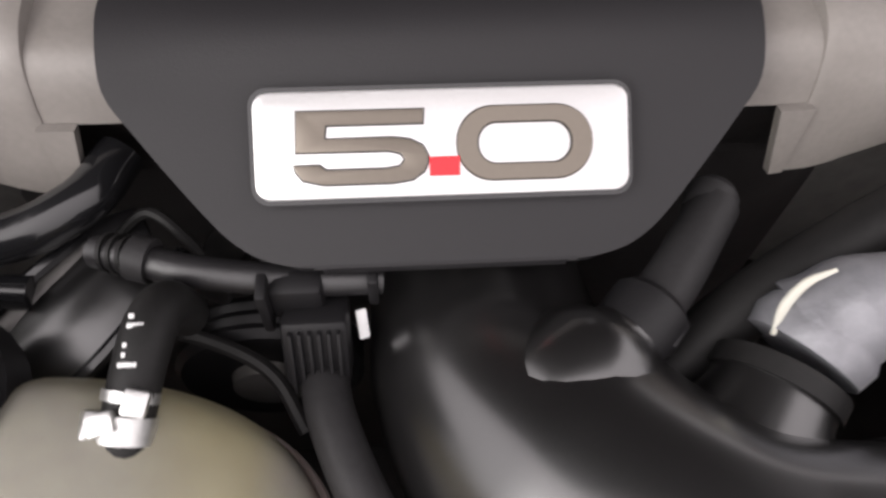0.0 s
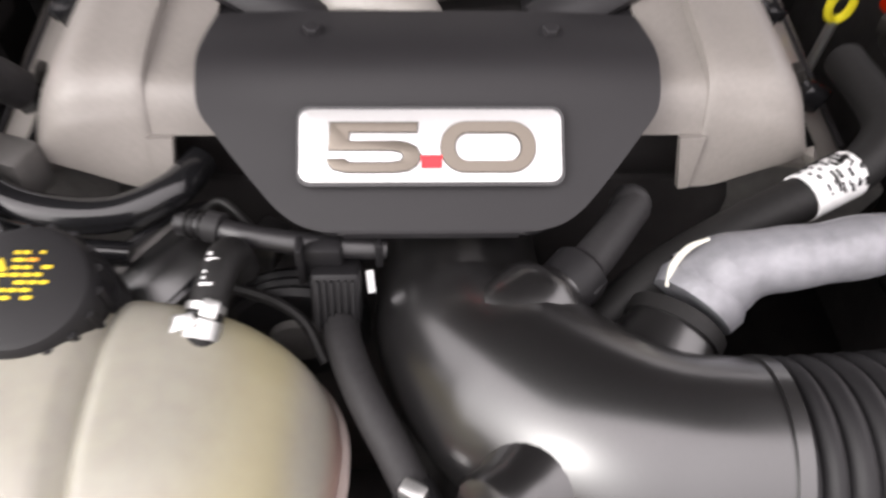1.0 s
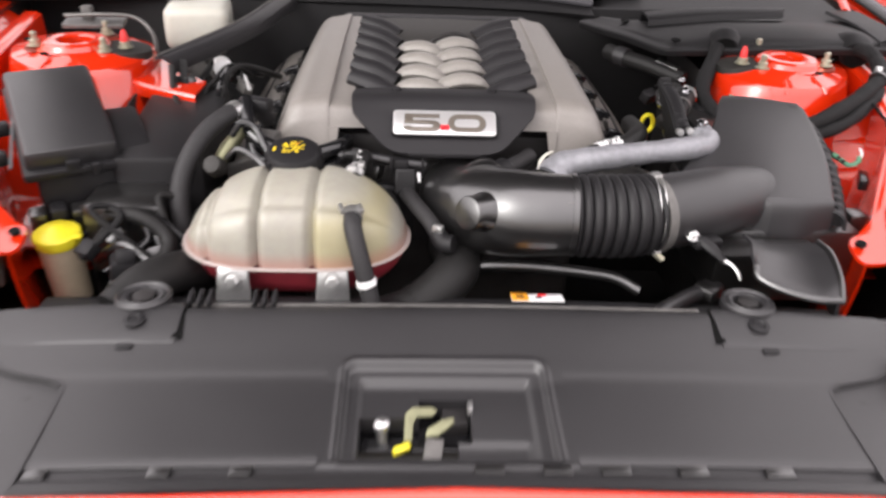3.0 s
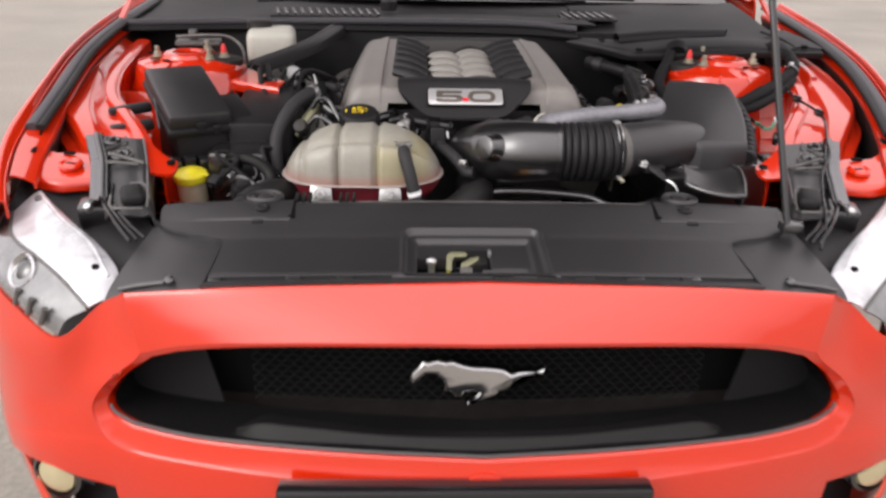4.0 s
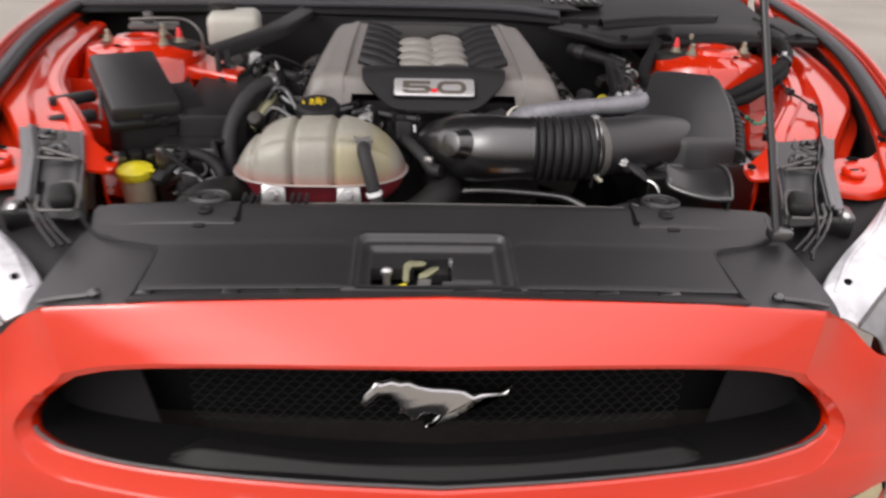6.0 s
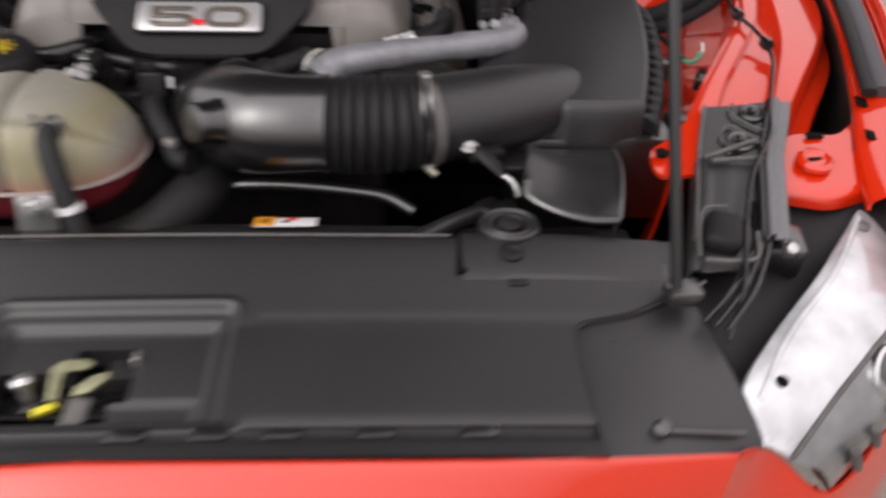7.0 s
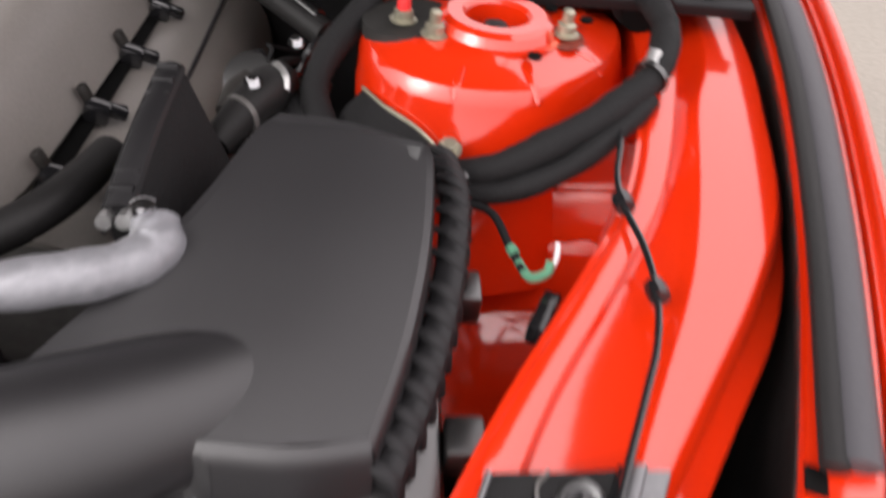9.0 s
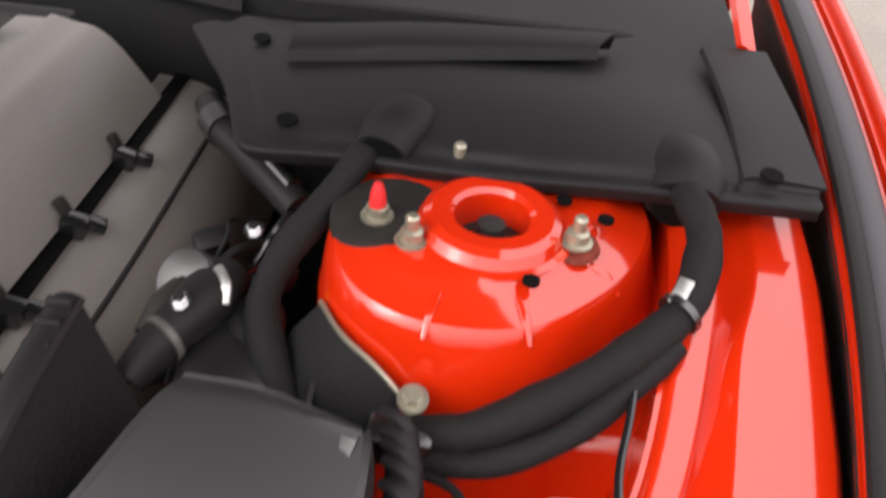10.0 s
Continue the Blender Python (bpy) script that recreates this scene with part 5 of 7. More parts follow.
for k, (w, u) in enumerate(((0.0075, 0.0), (0.0022, -0.002), (0.0070, 0.0), (0.0024, 0.002), (0.0070, 0.0), (0.0022, -0.0025))):
    part("print_mark", box((-0.1315 + u + 0.0005 * k, 0.5085 + 0.0040 * k, 0.9331 + 0.0007 * k), (w, 0.0020, 0.0010), 0.0003, (10, 0, 0)), WHITE, bleed)

drain = thing("tank_hose", "grey rubber hose from the tank nozzle", "hose", (-0.115, 0.34, 0.85))
part("hose", tube([(-0.133, 0.372, 0.904), (-0.130, 0.345, 0.897), (-0.120, 0.325, 0.865), (-0.110, 0.315, 0.825), (-0.100, 0.300, 0.785), (-0.09, 0.290, 0.75)], 0.0125, 16, 6), HOSE, drain)
cl = bmesh.new()
for k in range(3):
    tube([(-0.133, 0.378 - 0.006 * k, 0.903), (-0.133, 0.375 - 0.006 * k, 0.903)], 0.0150, 16, 1, cl)
for dx in (-0.014, 0.012):
    box((-0.133 + dx, 0.366, 0.917), (0.006, 0.016, 0.007), 0.001, (10, 0, 20), cl)
part("spring_clamp", cl, STEEL, drain, "bare spring clamp")
part("band", tube([(-0.1125, 0.3165, 0.835), (-0.1105, 0.3155, 0.827)], 0.0140, 16, 1), WHITE, drain)

# vacuum pipe, T piece and hose in front of the manifold
vac = thing("vacuum_line", "grey vacuum pipe with T-piece and ribbed connector", "pipe", (-0.08, 0.55, 0.88))
part("pipe", tube([(-0.165, 0.580, 0.905), (-0.145, 0.572, 0.911), (-0.115, 0.563, 0.911), (-0.07, 0.560, 0.905), (-0.030, 0.562, 0.900)], 0.0078, 14, 6), COVER, vac)
for k in range(5):
    part("collar_rib", tube([(-0.158 + 0.005 * k, 0.5775 - 0.0018 * k, 0.9075 + 0.001 * k), (-0.156 + 0.005 * k, 0.577 - 0.0018 * k, 0.908 + 0.001 * k)], 0.0098, 14, 1), RUBBER, vac)
part("collar", tube([(-0.145, 0.572, 0.912), (-0.135, 0.569, 0.912)], 0.0108, 14, 2), HOSE, vac)
part("t_piece", box((-0.070, 0.556, 0.900), (0.026, 0.016, 0.026), 0.004), PLASTIC, vac)
part("t_clip", box((-0.084, 0.550, 0.902), (0.005, 0.014, 0.034), 0.0015), PLASTIC, vac)
part("t_clip", box((-0.034, 0.558, 0.902), (0.005, 0.012, 0.022), 0.0015), PLASTIC, vac)
part("connector", box((-0.062, 0.541, 0.880), (0.032, 0.026, 0.040), 0.004, (-25, 0, 0)), PLASTIC, vac)
for k in range(6):
    part("connector_rib", box((-0.073 + 0.0045 * k, 0.527, 0.884), (0.0018, 0.004, 0.036), 0.0005, (-25, 0, 0)), PLASTIC, vac)
tee = thing("vacuum_hose", "grey hose with moulded end fitting beside the duct", "hose", (-0.03, 0.48, 0.86))
part("hose", tube([(-0.060, 0.530, 0.866), (-0.056, 0.505, 0.872), (-0.043, 0.470, 0.872), (-0.025, 0.437, 0.864), (-0.012, 0.415, 0.852)], 0.0118, 16, 6), HOSE, tee)
part("end_fitting", tube([(-0.014, 0.418, 0.854), (-0.004, 0.402, 0.846), (0.010, 0.395, 0.848)], 0.0135, 14, 4), PLASTIC, tee)
part("clip", box((-0.013, 0.410, 0.865), (0.016, 0.010, 0.012), 0.002, (0, 0, -30)), STEEL, tee)

# ---------------------------------------------------------------- radiator cover and front of the bay
rcover = thing("radiator_cover", "grained black plastic radiator cover with latch opening", "cover panel", (0, 0.12, 0.78))
# the top is built in strips so that the latch recess stays open
def strip(xa, xb, corner=0):
    """Rows from the front edge to the back; corner: which end is cut back to leave the lowered corner."""
    rows = []
    for y, z, end in ((-0.032, 0.810, 0.437), (-0.013, 0.8075, 0.437), (-0.010, 0.803, 0.437), (0.003, 0.8035, 0.437), (0.006, 0.809, 0.437), (0.05, 0.8125, 0.437), (0.118, 0.819, 0.440), (0.135, 0.823, 0.50), (0.16, 0.829, 0.545), (0.205, 0.841, 0.56),
                      (0.225, 0.845, 0.56), (0.236, 0.842, 0.56), (0.240, 0.82, 0.56)):
        a, b = (-end if corner < 0 else xa), (end if corner > 0 else xb)
        xs = [a + (b - a) * k / 4 for k in range(5)]
        rows.append([(x, y - 0.012 * (x / 0.6) ** 2, z - 0.004 * (x / 0.6) ** 2) for x in xs])
    return rows


LEFT_X, RIGHT_X = -0.146, 0.124
part("side_panel", sheet(strip(-0.56, LEFT_X, -1), 0.004, 14, 3), COVER, rcover, "grained black moulded panel", 40)
part("side_panel", sheet(strip(RIGHT_X, 0.56, 1), 0.004, 14, 3), COVER, rcover, "grained black moulded panel", 40)
mid_rows = strip(LEFT_X, RIGHT_X)
part("front_strip", sheet(mid_rows[:5], 0.004, 10, 3), COVER, rcover)
part("rear_strip", sheet(mid_rows[8:], 0.004, 10, 3), COVER, rcover)


def latch_pocket():
    """Shallow stepped pocket with soft shoulders, open towards the front, and an L-shaped hole for the latch."""
    smooth = lambda a, b, v: (lambda t: t * t * (3 - 2 * t))(max(0.0, min(1.0, (v - a) / (b - a))))
    level = ((0.006, 0.809), (0.05, 0.8125), (0.118, 0.819), (0.135, 0.823), (0.16, 0.829))
    cx, hw, back, r = -0.011, 0.124, 0.156, 0.022

    def inset(x, y):
        dx, dy = abs(x - cx) - (hw - r), y - (back - r)
        return r - (math.hypot(max(dx, 0), max(dy, 0)) + min(max(dx, dy), 0.0))

    def height(x, y):
        for (a, za), (b, zb) in zip(level, level[1:]):
            if y <= b or b == 0.16:
                z = za + (zb - za) * (y - a) / (b - a)
                break
        d = inset(x, y)
        drop = -0.0022 * smooth(0.0, 0.005, d) * (1 - smooth(0.008, 0.013, d)) + 0.0075 * smooth(0.007, 0.015, d) + 0.0065 * smooth(0.024, 0.032, d)
        drop += 0.004 * (1 - smooth(0.036, 0.048, y)) * smooth(0.03, 0.04, d)
        return z - 0.004 * (x / 0.6) ** 2 - drop

    nx, ny = 108, 62
    xs = [LEFT_X + (RIGHT_X - LEFT_X) * i / nx for i in range(nx + 1)]
    ys = [0.006 + 0.154 * j / ny for j in range(ny + 1)]
    hole = lambda x, y: (-0.106 < x < -0.040 and 0.013 < y < 0.078) or (-0.045 < x < 0.002 and 0.013 < y < 0.060) or (-0.040 < x < 0.016 and 0.044 < y < 0.106)
    bm = bmesh.new()
    grid = [[bm.verts.new((x, y - 0.012 * (x / 0.6) ** 2, height(x, y))) for x in xs] for y in ys]
    for j in range(ny):
        for i in range(nx):
            if not hole((xs[i] + xs[i + 1]) / 2, (ys[j] + ys[j + 1]) / 2):
                bm.faces.new((grid[j][i], grid[j][i + 1], grid[j + 1][i + 1], grid[j + 1][i]))
    bmesh.ops.delete(bm, geom=[v for v in bm.verts if not v.link_faces], context="VERTS")
    bmesh.ops.recalc_face_normals(bm, faces=bm.faces)
    rim = [e for e in bm.edges if e.is_boundary and all(LEFT_X + 0.002 < v.co.x < RIGHT_X - 0.002 and 0.008 < v.co.y < 0.155 for v in e.verts)]
    got = bmesh.ops.extrude_edge_only(bm, edges=rim)
    for v in got["geom"]:
        if isinstance(v, bmesh.types.BMVert):
            v.co.z -= 0.020
    return bm


part("latch_pocket", latch_pocket(), COVER, rcover, "shallow stepped pocket round the latch hole", 50)
part("pocket_front", sheet([[(LEFT_X + 0.02, 0.0055, 0.8085), (RIGHT_X - 0.02, 0.0055, 0.8085)], [(LEFT_X + 0.02, 0.0065, 0.785), (RIGHT_X - 0.02, 0.0065, 0.785)]], 0.002, 6, 2), COVER, rcover)
for side in (1, -1):
    s = side
    # lowered corners with a step towards the headlamps
    wingc = sheet([[(s * 0.437, -0.036, 0.800), (s * 0.52, -0.026, 0.784), (s * 0.602, 0.002, 0.757)],
                   [(s * 0.436, 0.0, 0.799), (s * 0.52, 0.004, 0.793), (s * 0.596, 0.024, 0.776)],
                   [(s * 0.436, 0.06, 0.803), (s * 0.51, 0.075, 0.804), (s * 0.582, 0.090, 0.799)],
                   [(s * 0.436, 0.122, 0.811), (s * 0.505, 0.140, 0.817), (s * 0.566, 0.168, 0.820)]], 0.004, 14, 4)
    sheet([[(s * 0.436, -0.03, 0.807), (s * 0.436, 0.05, 0.8125), (s * 0.436, 0.11, 0.817), (s * 0.438, 0.116, 0.818), (s * 0.50, 0.127, 0.822), (s * 0.545, 0.150, 0.826), (s * 0.565, 0.175, 0.830)],
           [(s * 0.437, -0.03, 0.785), (s * 0.437, 0.05, 0.790), (s * 0.437, 0.11, 0.797), (s * 0.440, 0.114, 0.797), (s * 0.50, 0.125, 0.800), (s * 0.547, 0.148, 0.802), (s * 0.567, 0.172, 0.804)]], 0.003, 24, 2, wingc, curved=False)
    part("corner_wing", wingc, COVER, rcover)
    backlug = sheet([[(s * 0.33, 0.172, 0.828), (s * 0.44, 0.170, 0.828), (s * 0.545, 0.165, 0.824)], [(s * 0.33, 0.178, 0.8360), (s * 0.44, 0.176, 0.8350), (s * 0.545, 0.170, 0.8310)],
                     [(s * 0.33, 0.232, 0.8470), (s * 0.44, 0.230, 0.8460), (s * 0.545, 0.222, 0.8430)], [(s * 0.33, 0.238, 0.83), (s * 0.44, 0.236, 0.83), (s * 0.545, 0.228, 0.82)]], 0.004, 14, 4)
    part("rear_step", backlug, COVER, rcover)
    part("lug_slot", sheet([[(s * 0.322, 0.176, 0.8362), (s * 0.327, 0.236, 0.8466)], [(s * 0.334, 0.178, 0.8366), (s * 0.333, 0.236, 0.8476)]], 0.0015, 6, 2, curved=False), HOLE_SHADE, rcover, "black strip for the shaded slot beside the mounting lug")
    eye = lathe([(0.034, -0.004), (0.034, 0.005), (0.031, 0.008), (0.028, 0.005), (0.026, 0.005), (0.024, 0.0075), (0.019, 0.006), (0.016, -0.004)], (s * 0.386, 0.250, 0.843), (0, 0.05, 1), 28)
    part("mount_ring", eye, COVER, rcover, "round rubber mount")
    part("mount_core", lathe([(0.013, 0), (0.013, 0.006), (0.006, 0.008)], (s * 0.386, 0.250, 0.843), (0, 0, 1), 16), DARK, rcover)
    part("push_pin", lathe([(0.013, 0), (0.013, 0.003), (0.008, 0.0045), (0.006, 0.002)], (s * 0.383, 0.203, 0.8425), (0, -0.18, 1), 20), PLASTIC, rcover)
    part("square_clip", box((s * 0.386, 0.166, 0.831), (0.020, 0.008, 0.006), 0.002, (20, 0, 0)), PLASTIC, rcover)
    part("corner_slot", box((s * 0.475, 0.098, 0.8065), (0.014, 0.005, 0.004), 0.001, (20, 0, 0)), DARK, rcover)
    part("edge_catch", tube([(s * 0.50, -0.006, 0.797), (s * 0.54, -0.004, 0.791), (s * 0.575, 0.002, 0.781)], 0.0035, 8, 3), SATIN, rcover)
    part("edge_knob", lathe([(0.008, 0), (0.008, 0.006), (0.004, 0.008)], (s * 0.492, -0.004, 0.797), (0, -0.3, 1), 14), SATIN, rcover)
for x in (-0.42, -0.30, -0.22, 0.03, 0.10, 0.16, 0.24, 0.33):
    part("edge_slot", box((x, -0.004 - 0.012 * (x / 0.6) ** 2, 0.806 - 0.004 * (x / 0.6) ** 2), (0.030 if x > 0 else 0.022, 0.012, 0.004), 0.001, (0, 0, 0)), SATIN, rcover)
for x in (-0.315, -0.235):
    lug = bmesh.new()
    for k in range(3):
        box((x - 0.012 + 0.012 * k, 0.248, 0.846), (0.005, 0.026, 0.012), 0.0015, (10, 0, 0), lug)
    part("rib_clip", lug, PLASTIC, rcover, "three-ribbed plastic clip")
part("chrome_edge", tube([(-0.40, 0.243, 0.838), (0.0, 0.246, 0.840), (0.32, 0.243, 0.838)], 0.0022, 8, 6), CAST, rcover)

latch = thing("bonnet_latch", "metal bonnet latch with dull olive hook and yellow tab", "latch", (-0.03, 0.085, 0.76))
part("latch_plate", box((-0.045, 0.085, 0.765), (0.14, 0.06, 0.02), 0.004), GLOSSBLACK, latch)
OLIVE = material("olive_zinc", (0.20, 0.20, 0.12), rough=0.4, metal=0.6, grain=120, bump=0.1, vary=0.25)
part("hook", prism([(-0.008, -0.016), (0.001, -0.017), (0.002, 0.002), (0.006, 0.010), (0.024, 0.012), (0.029, 0.018), (0.022, 0.022), (0.001, 0.021), (-0.007, 0.014)], (-0.050, 0.070, 0.796), (0.1, -0.55, 0.83), (0, 0.83, 0.55), 0.005, 0.0012), OLIVE, latch, "dull olive flat hook")
part("lever", prism([(-0.012, -0.006), (0.002, -0.005), (0.020, 0.009), (0.019, 0.015), (0.006, 0.013), (-0.010, 0.003)], (-0.022, 0.062, 0.795), (-0.1, -0.5, 0.86), (0, 0.86, 0.5), 0.006, 0.0015), OLIVE, latch)
part("striker_arm", box((-0.026, 0.036, 0.792), (0.020, 0.030, 0.006), 0.002, (18, 0, -8)), CAST, latch)
part("pocket_tab", box((0.016, 0.092, 0.804), (0.006, 0.014, 0.012), 0.002), STEEL, latch)
part("spring_post", lathe([(0.006, 0), (0.006, 0.022), (0.009, 0.024), (0.009, 0.030), (0.004, 0.034)], (-0.082, 0.070, 0.772), (0, 0, 1), 14), STEEL, latch)
part("pull_tab", box((-0.060, 0.050, 0.782), (0.020, 0.008, 0.010), 0.002, (20, 0, 30)), YCAP, latch)
part("latch_box", box((0.0, 0.105, 0.776), (0.03, 0.05, 0.03), 0.003), DARK, latch)

# radiator fan shroud with warning sticker
shroud = thing("fan_shroud", "black radiator fan shroud behind the cover", "shroud", (0, 0.33, 0.45))
part("shroud_top", sheet([[(-0.55, 0.25, 0.80), (0, 0.25, 0.80), (0.55, 0.25, 0.80)], [(-0.55, 0.30, 0.792), (0, 0.30, 0.792), (0.55, 0.30, 0.785)], [(-0.55, 0.345, 0.782), (0, 0.35, 0.785), (0.55, 0.345, 0.775)], [(-0.55, 0.37, 0.70), (0, 0.38, 0.70), (0.55, 0.37, 0.70)]], 0.005, 30, 4), PLASTIC, shroud)
part("shroud_face", box((0, 0.34, 0.62), (1.05, 0.05, 0.30), 0.01), DARK, shroud)
part("pipe_rail", tube([(0.045, 0.420, 0.796), (0.075, 0.417, 0.801), (0.13, 0.412, 0.803), (0.20, 0.402, 0.801), (0.25, 0.392, 0.797), (0.285, 0.375, 0.785)], 0.0085, 14, 6), SATIN, shroud)
sticker = part("sticker", box((0.128, 0.338, 0.7945), (0.074, 0.026, 0.002), 0.0006, (-12, 0, 0)), WHITE, shroud, "white and orange warning sticker")
part("orange_panel", box((0.103, 0.338, 0.7962), (0.024, 0.026, 0.0014), 0.0004, (-12, 0, 0)), ORANGE, sticker)
for u0, v0, w0, m0 in ((0.103, 0.341, 0.010, DARK), (0.135, 0.344, 0.012, BADGE_RED), (0.129, 0.336, 0.009, DARK), (0.103, 0.334, 0.012, DARK)):
    part("print_mark", box((u0, v0, 0.7967 - (v0 - 0.338) * 0.21), (w0, 0.004, 0.0016), 0.0003, (-12, 0, 0)), m0, sticker)

lower_hose = thing("radiator_hose", "thick black radiator hose curving under the duct", "hose", (0.0, 0.38, 0.80))
part("hose", tube([(-0.09, 0.335, 0.755), (-0.04, 0.350, 0.770), (0.005, 0.385, 0.795), (0.020, 0.425, 0.80), (0.010, 0.50, 0.79)], 0.034, 22, 6), RUBBER, lower_hose)
part("clamp", tube([(-0.045, 0.3475, 0.7685), (-0.036, 0.3525, 0.772)], 0.0352, 22, 1), RUBBER, lower_hose)
drain_hose = thing("radiator_hose", "slim black hose running to the radiator mount", "hose", (0.33, 0.32, 0.77))
part("hose", tube([(0.255, 0.262, 0.790), (0.290, 0.296, 0.796), (0.325, 0.326, 0.796), (0.365, 0.358, 0.792), (0.410, 0.392, 0.78)], 0.0115, 16, 6), COVER, drain_hose)
part("fitting", box((0.382, 0.362, 0.795), (0.030, 0.034, 0.020), 0.005, (0, 0, 35)), SATIN, drain_hose, "black plastic hose fitting")
left_hose = thing("radiator_hose", "thick ribless black hose beside the tank", "hose", (-0.42, 0.38, 0.80))
part("hose", tube([(-0.44, 0.285, 0.80), (-0.415, 0.325, 0.815), (-0.385, 0.37, 0.81), (-0.35, 0.42, 0.79)], 0.030, 20, 6), RUBBER, left_hose)
part("clamp", tube([(-0.432, 0.298, 0.806), (-0.427, 0.306, 0.809)], 0.0315, 20, 1), RUBBER, left_hose)

# ---------------------------------------------------------------- air box side
airbox = thing("air_filter_box", "large matt black air filter box with ribbed edge", "air filter box", (0.52, 0.58, 0.80))
lid = sheet([[(0.345, 0.490, 0.902), (0.43, 0.478, 0.903), (0.49, 0.455, 0.902), (0.585, 0.462, 0.900)],
             [(0.375, 0.53, 0.912), (0.425, 0.54, 0.922), (0.51, 0.52, 0.922), (0.605, 0.53, 0.920)],
             [(0.445, 0.62, 0.950), (0.53, 0.60, 0.945), (0.618, 0.61, 0.944)],
             [(0.480, 0.70, 0.970), (0.55, 0.70, 0.970), (0.620, 0.690, 0.968)],
             [(0.495, 0.725, 0.972), (0.55, 0.72, 0.972), (0.618, 0.700, 0.970)],
             [(0.497, 0.732, 0.955), (0.55, 0.728, 0.955), (0.618, 0.708, 0.950)],
             [(0.497, 0.735, 0.80), (0.55, 0.73, 0.80), (0.618, 0.71, 0.80)]], 0.006, 16, 4)
sheet([[(0.480, 0.456, 0.9035), (0.54, 0.4535, 0.9035), (0.587, 0.463, 0.9015)], [(0.488, 0.446, 0.890), (0.54, 0.444, 0.890), (0.590, 0.454, 0.888)], [(0.488, 0.440, 0.83), (0.54, 0.438, 0.83), (0.590, 0.448, 0.83)]], 0.005, 12, 4, lid)
sheet([[(0.585, 0.462, 0.900), (0.605, 0.53, 0.920), (0.618, 0.61, 0.944), (0.620, 0.690, 0.968), (0.618, 0.702, 0.968)],
       [(0.592, 0.458, 0.888), (0.613, 0.53, 0.908), (0.626, 0.61, 0.932), (0.628, 0.692, 0.955), (0.624, 0.708, 0.955)],
       [(0.592, 0.454, 0.83), (0.615, 0.53, 0.83), (0.628, 0.61, 0.83), (0.63, 0.692, 0.83), (0.626, 0.71, 0.83)]], 0.005, 16, 3, lid)
sheet([[(0.345, 0.490, 0.902), (0.375, 0.53, 0.912), (0.445, 0.62, 0.950), (0.480, 0.70, 0.970), (0.495, 0.725, 0.972)],
       [(0.340, 0.490, 0.87), (0.370, 0.53, 0.86), (0.440, 0.62, 0.85), (0.475, 0.70, 0.85), (0.493, 0.73, 0.85)]], 0.005, 16, 3, lid)
sheet([[(0.395, 0.484, 0.9035), (0.44, 0.472, 0.9035), (0.490, 0.4545, 0.9030)], [(0.400, 0.478, 0.890), (0.44, 0.464, 0.890), (0.490, 0.4455, 0.890)], [(0.405, 0.474, 0.835), (0.44, 0.460, 0.835), (0.490, 0.4400, 0.835)]], 0.005, 12, 4, lid)
part("lid", lid, COVER, airbox, "matt black moulded lid", 45)
outlet = tube([(0.305, 0.4262, 0.888), (0.35, 0.444, 0.887), (0.40, 0.466, 0.886), (0.44, 0.487, 0.882), (0.475, 0.508, 0.876), (0.51, 0.535, 0.866)], [0.0555, 0.0555, 0.055, 0.0535, 0.052, 0.050], 40, 8)
part("outlet", outlet, COVER, airbox, "round outlet moulded into the lid")
part("lower_box", box((0.53, 0.58, 0.79), (0.22, 0.28, 0.13), 0.012), SATIN, airbox)
EDGE = spline([(0.598, 0.452, 0.868), (0.625, 0.53, 0.885), (0.642, 0.61, 0.905), (0.648, 0.69, 0.925), (0.640, 0.735, 0.930)], 8)
part("edge_rail", tube(EDGE, 0.013, 10, 1, smooth=False, flat=0.9), PLASTIC, airbox)
count = 16
for k in range(count):
    p = EDGE[int(k * (len(EDGE) - 1) / (count - 1))]
    part("rib", tube([p + Vector((-0.016, 0.008, 0.012)), p + Vector((-0.004, 0.003, 0.013)), p + Vector((0.008, -0.004, 0.005)), p + Vector((0.011, -0.008, -0.012))], [0.0036, 0.0056, 0.0058, 0.0042], 8, 3, flat=0.75), PLASTIC, airbox, "slanted moulded edge rib")
for y, z in ((0.50, 0.845), (0.62, 0.88)):
    clipb = box((0.655, y, z), (0.03, 0.035, 0.03), 0.004)
    part("clip_block", clipb, SATIN, airbox)
part("front_shelf", box((0.47, 0.405, 0.842), (0.16, 0.05, 0.008), 0.002), SATIN, airbox)
snout = thing("air_scoop", "black moulded fresh-air scoop in front of the filter box", "air scoop", (0.47, 0.30, 0.80))
sc = sheet([[(0.412, 0.300, 0.874), (0.412, 0.285, 0.866), (0.440, 0.262, 0.860), (0.475, 0.248, 0.857), (0.508, 0.246, 0.857)],
            [(0.414, 0.322, 0.880), (0.425, 0.312, 0.868), (0.450, 0.295, 0.858), (0.485, 0.280, 0.859), (0.515, 0.276, 0.872)],
            [(0.420, 0.345, 0.885), (0.440, 0.345, 0.873), (0.465, 0.342, 0.866), (0.495, 0.336, 0.868), (0.524, 0.325, 0.880)],
            [(0.425, 0.385, 0.878), (0.445, 0.385, 0.868), (0.470, 0.384, 0.862), (0.50, 0.380, 0.864), (0.528, 0.370, 0.874)]], 0.004, 20, 5)
sheet([[(0.508, 0.246, 0.857), (0.515, 0.276, 0.872), (0.524, 0.325, 0.880), (0.528, 0.370, 0.874)], [(0.508, 0.246, 0.82), (0.517, 0.276, 0.82), (0.526, 0.325, 0.82), (0.53, 0.37, 0.82)]], 0.004, 12, 2, sc)
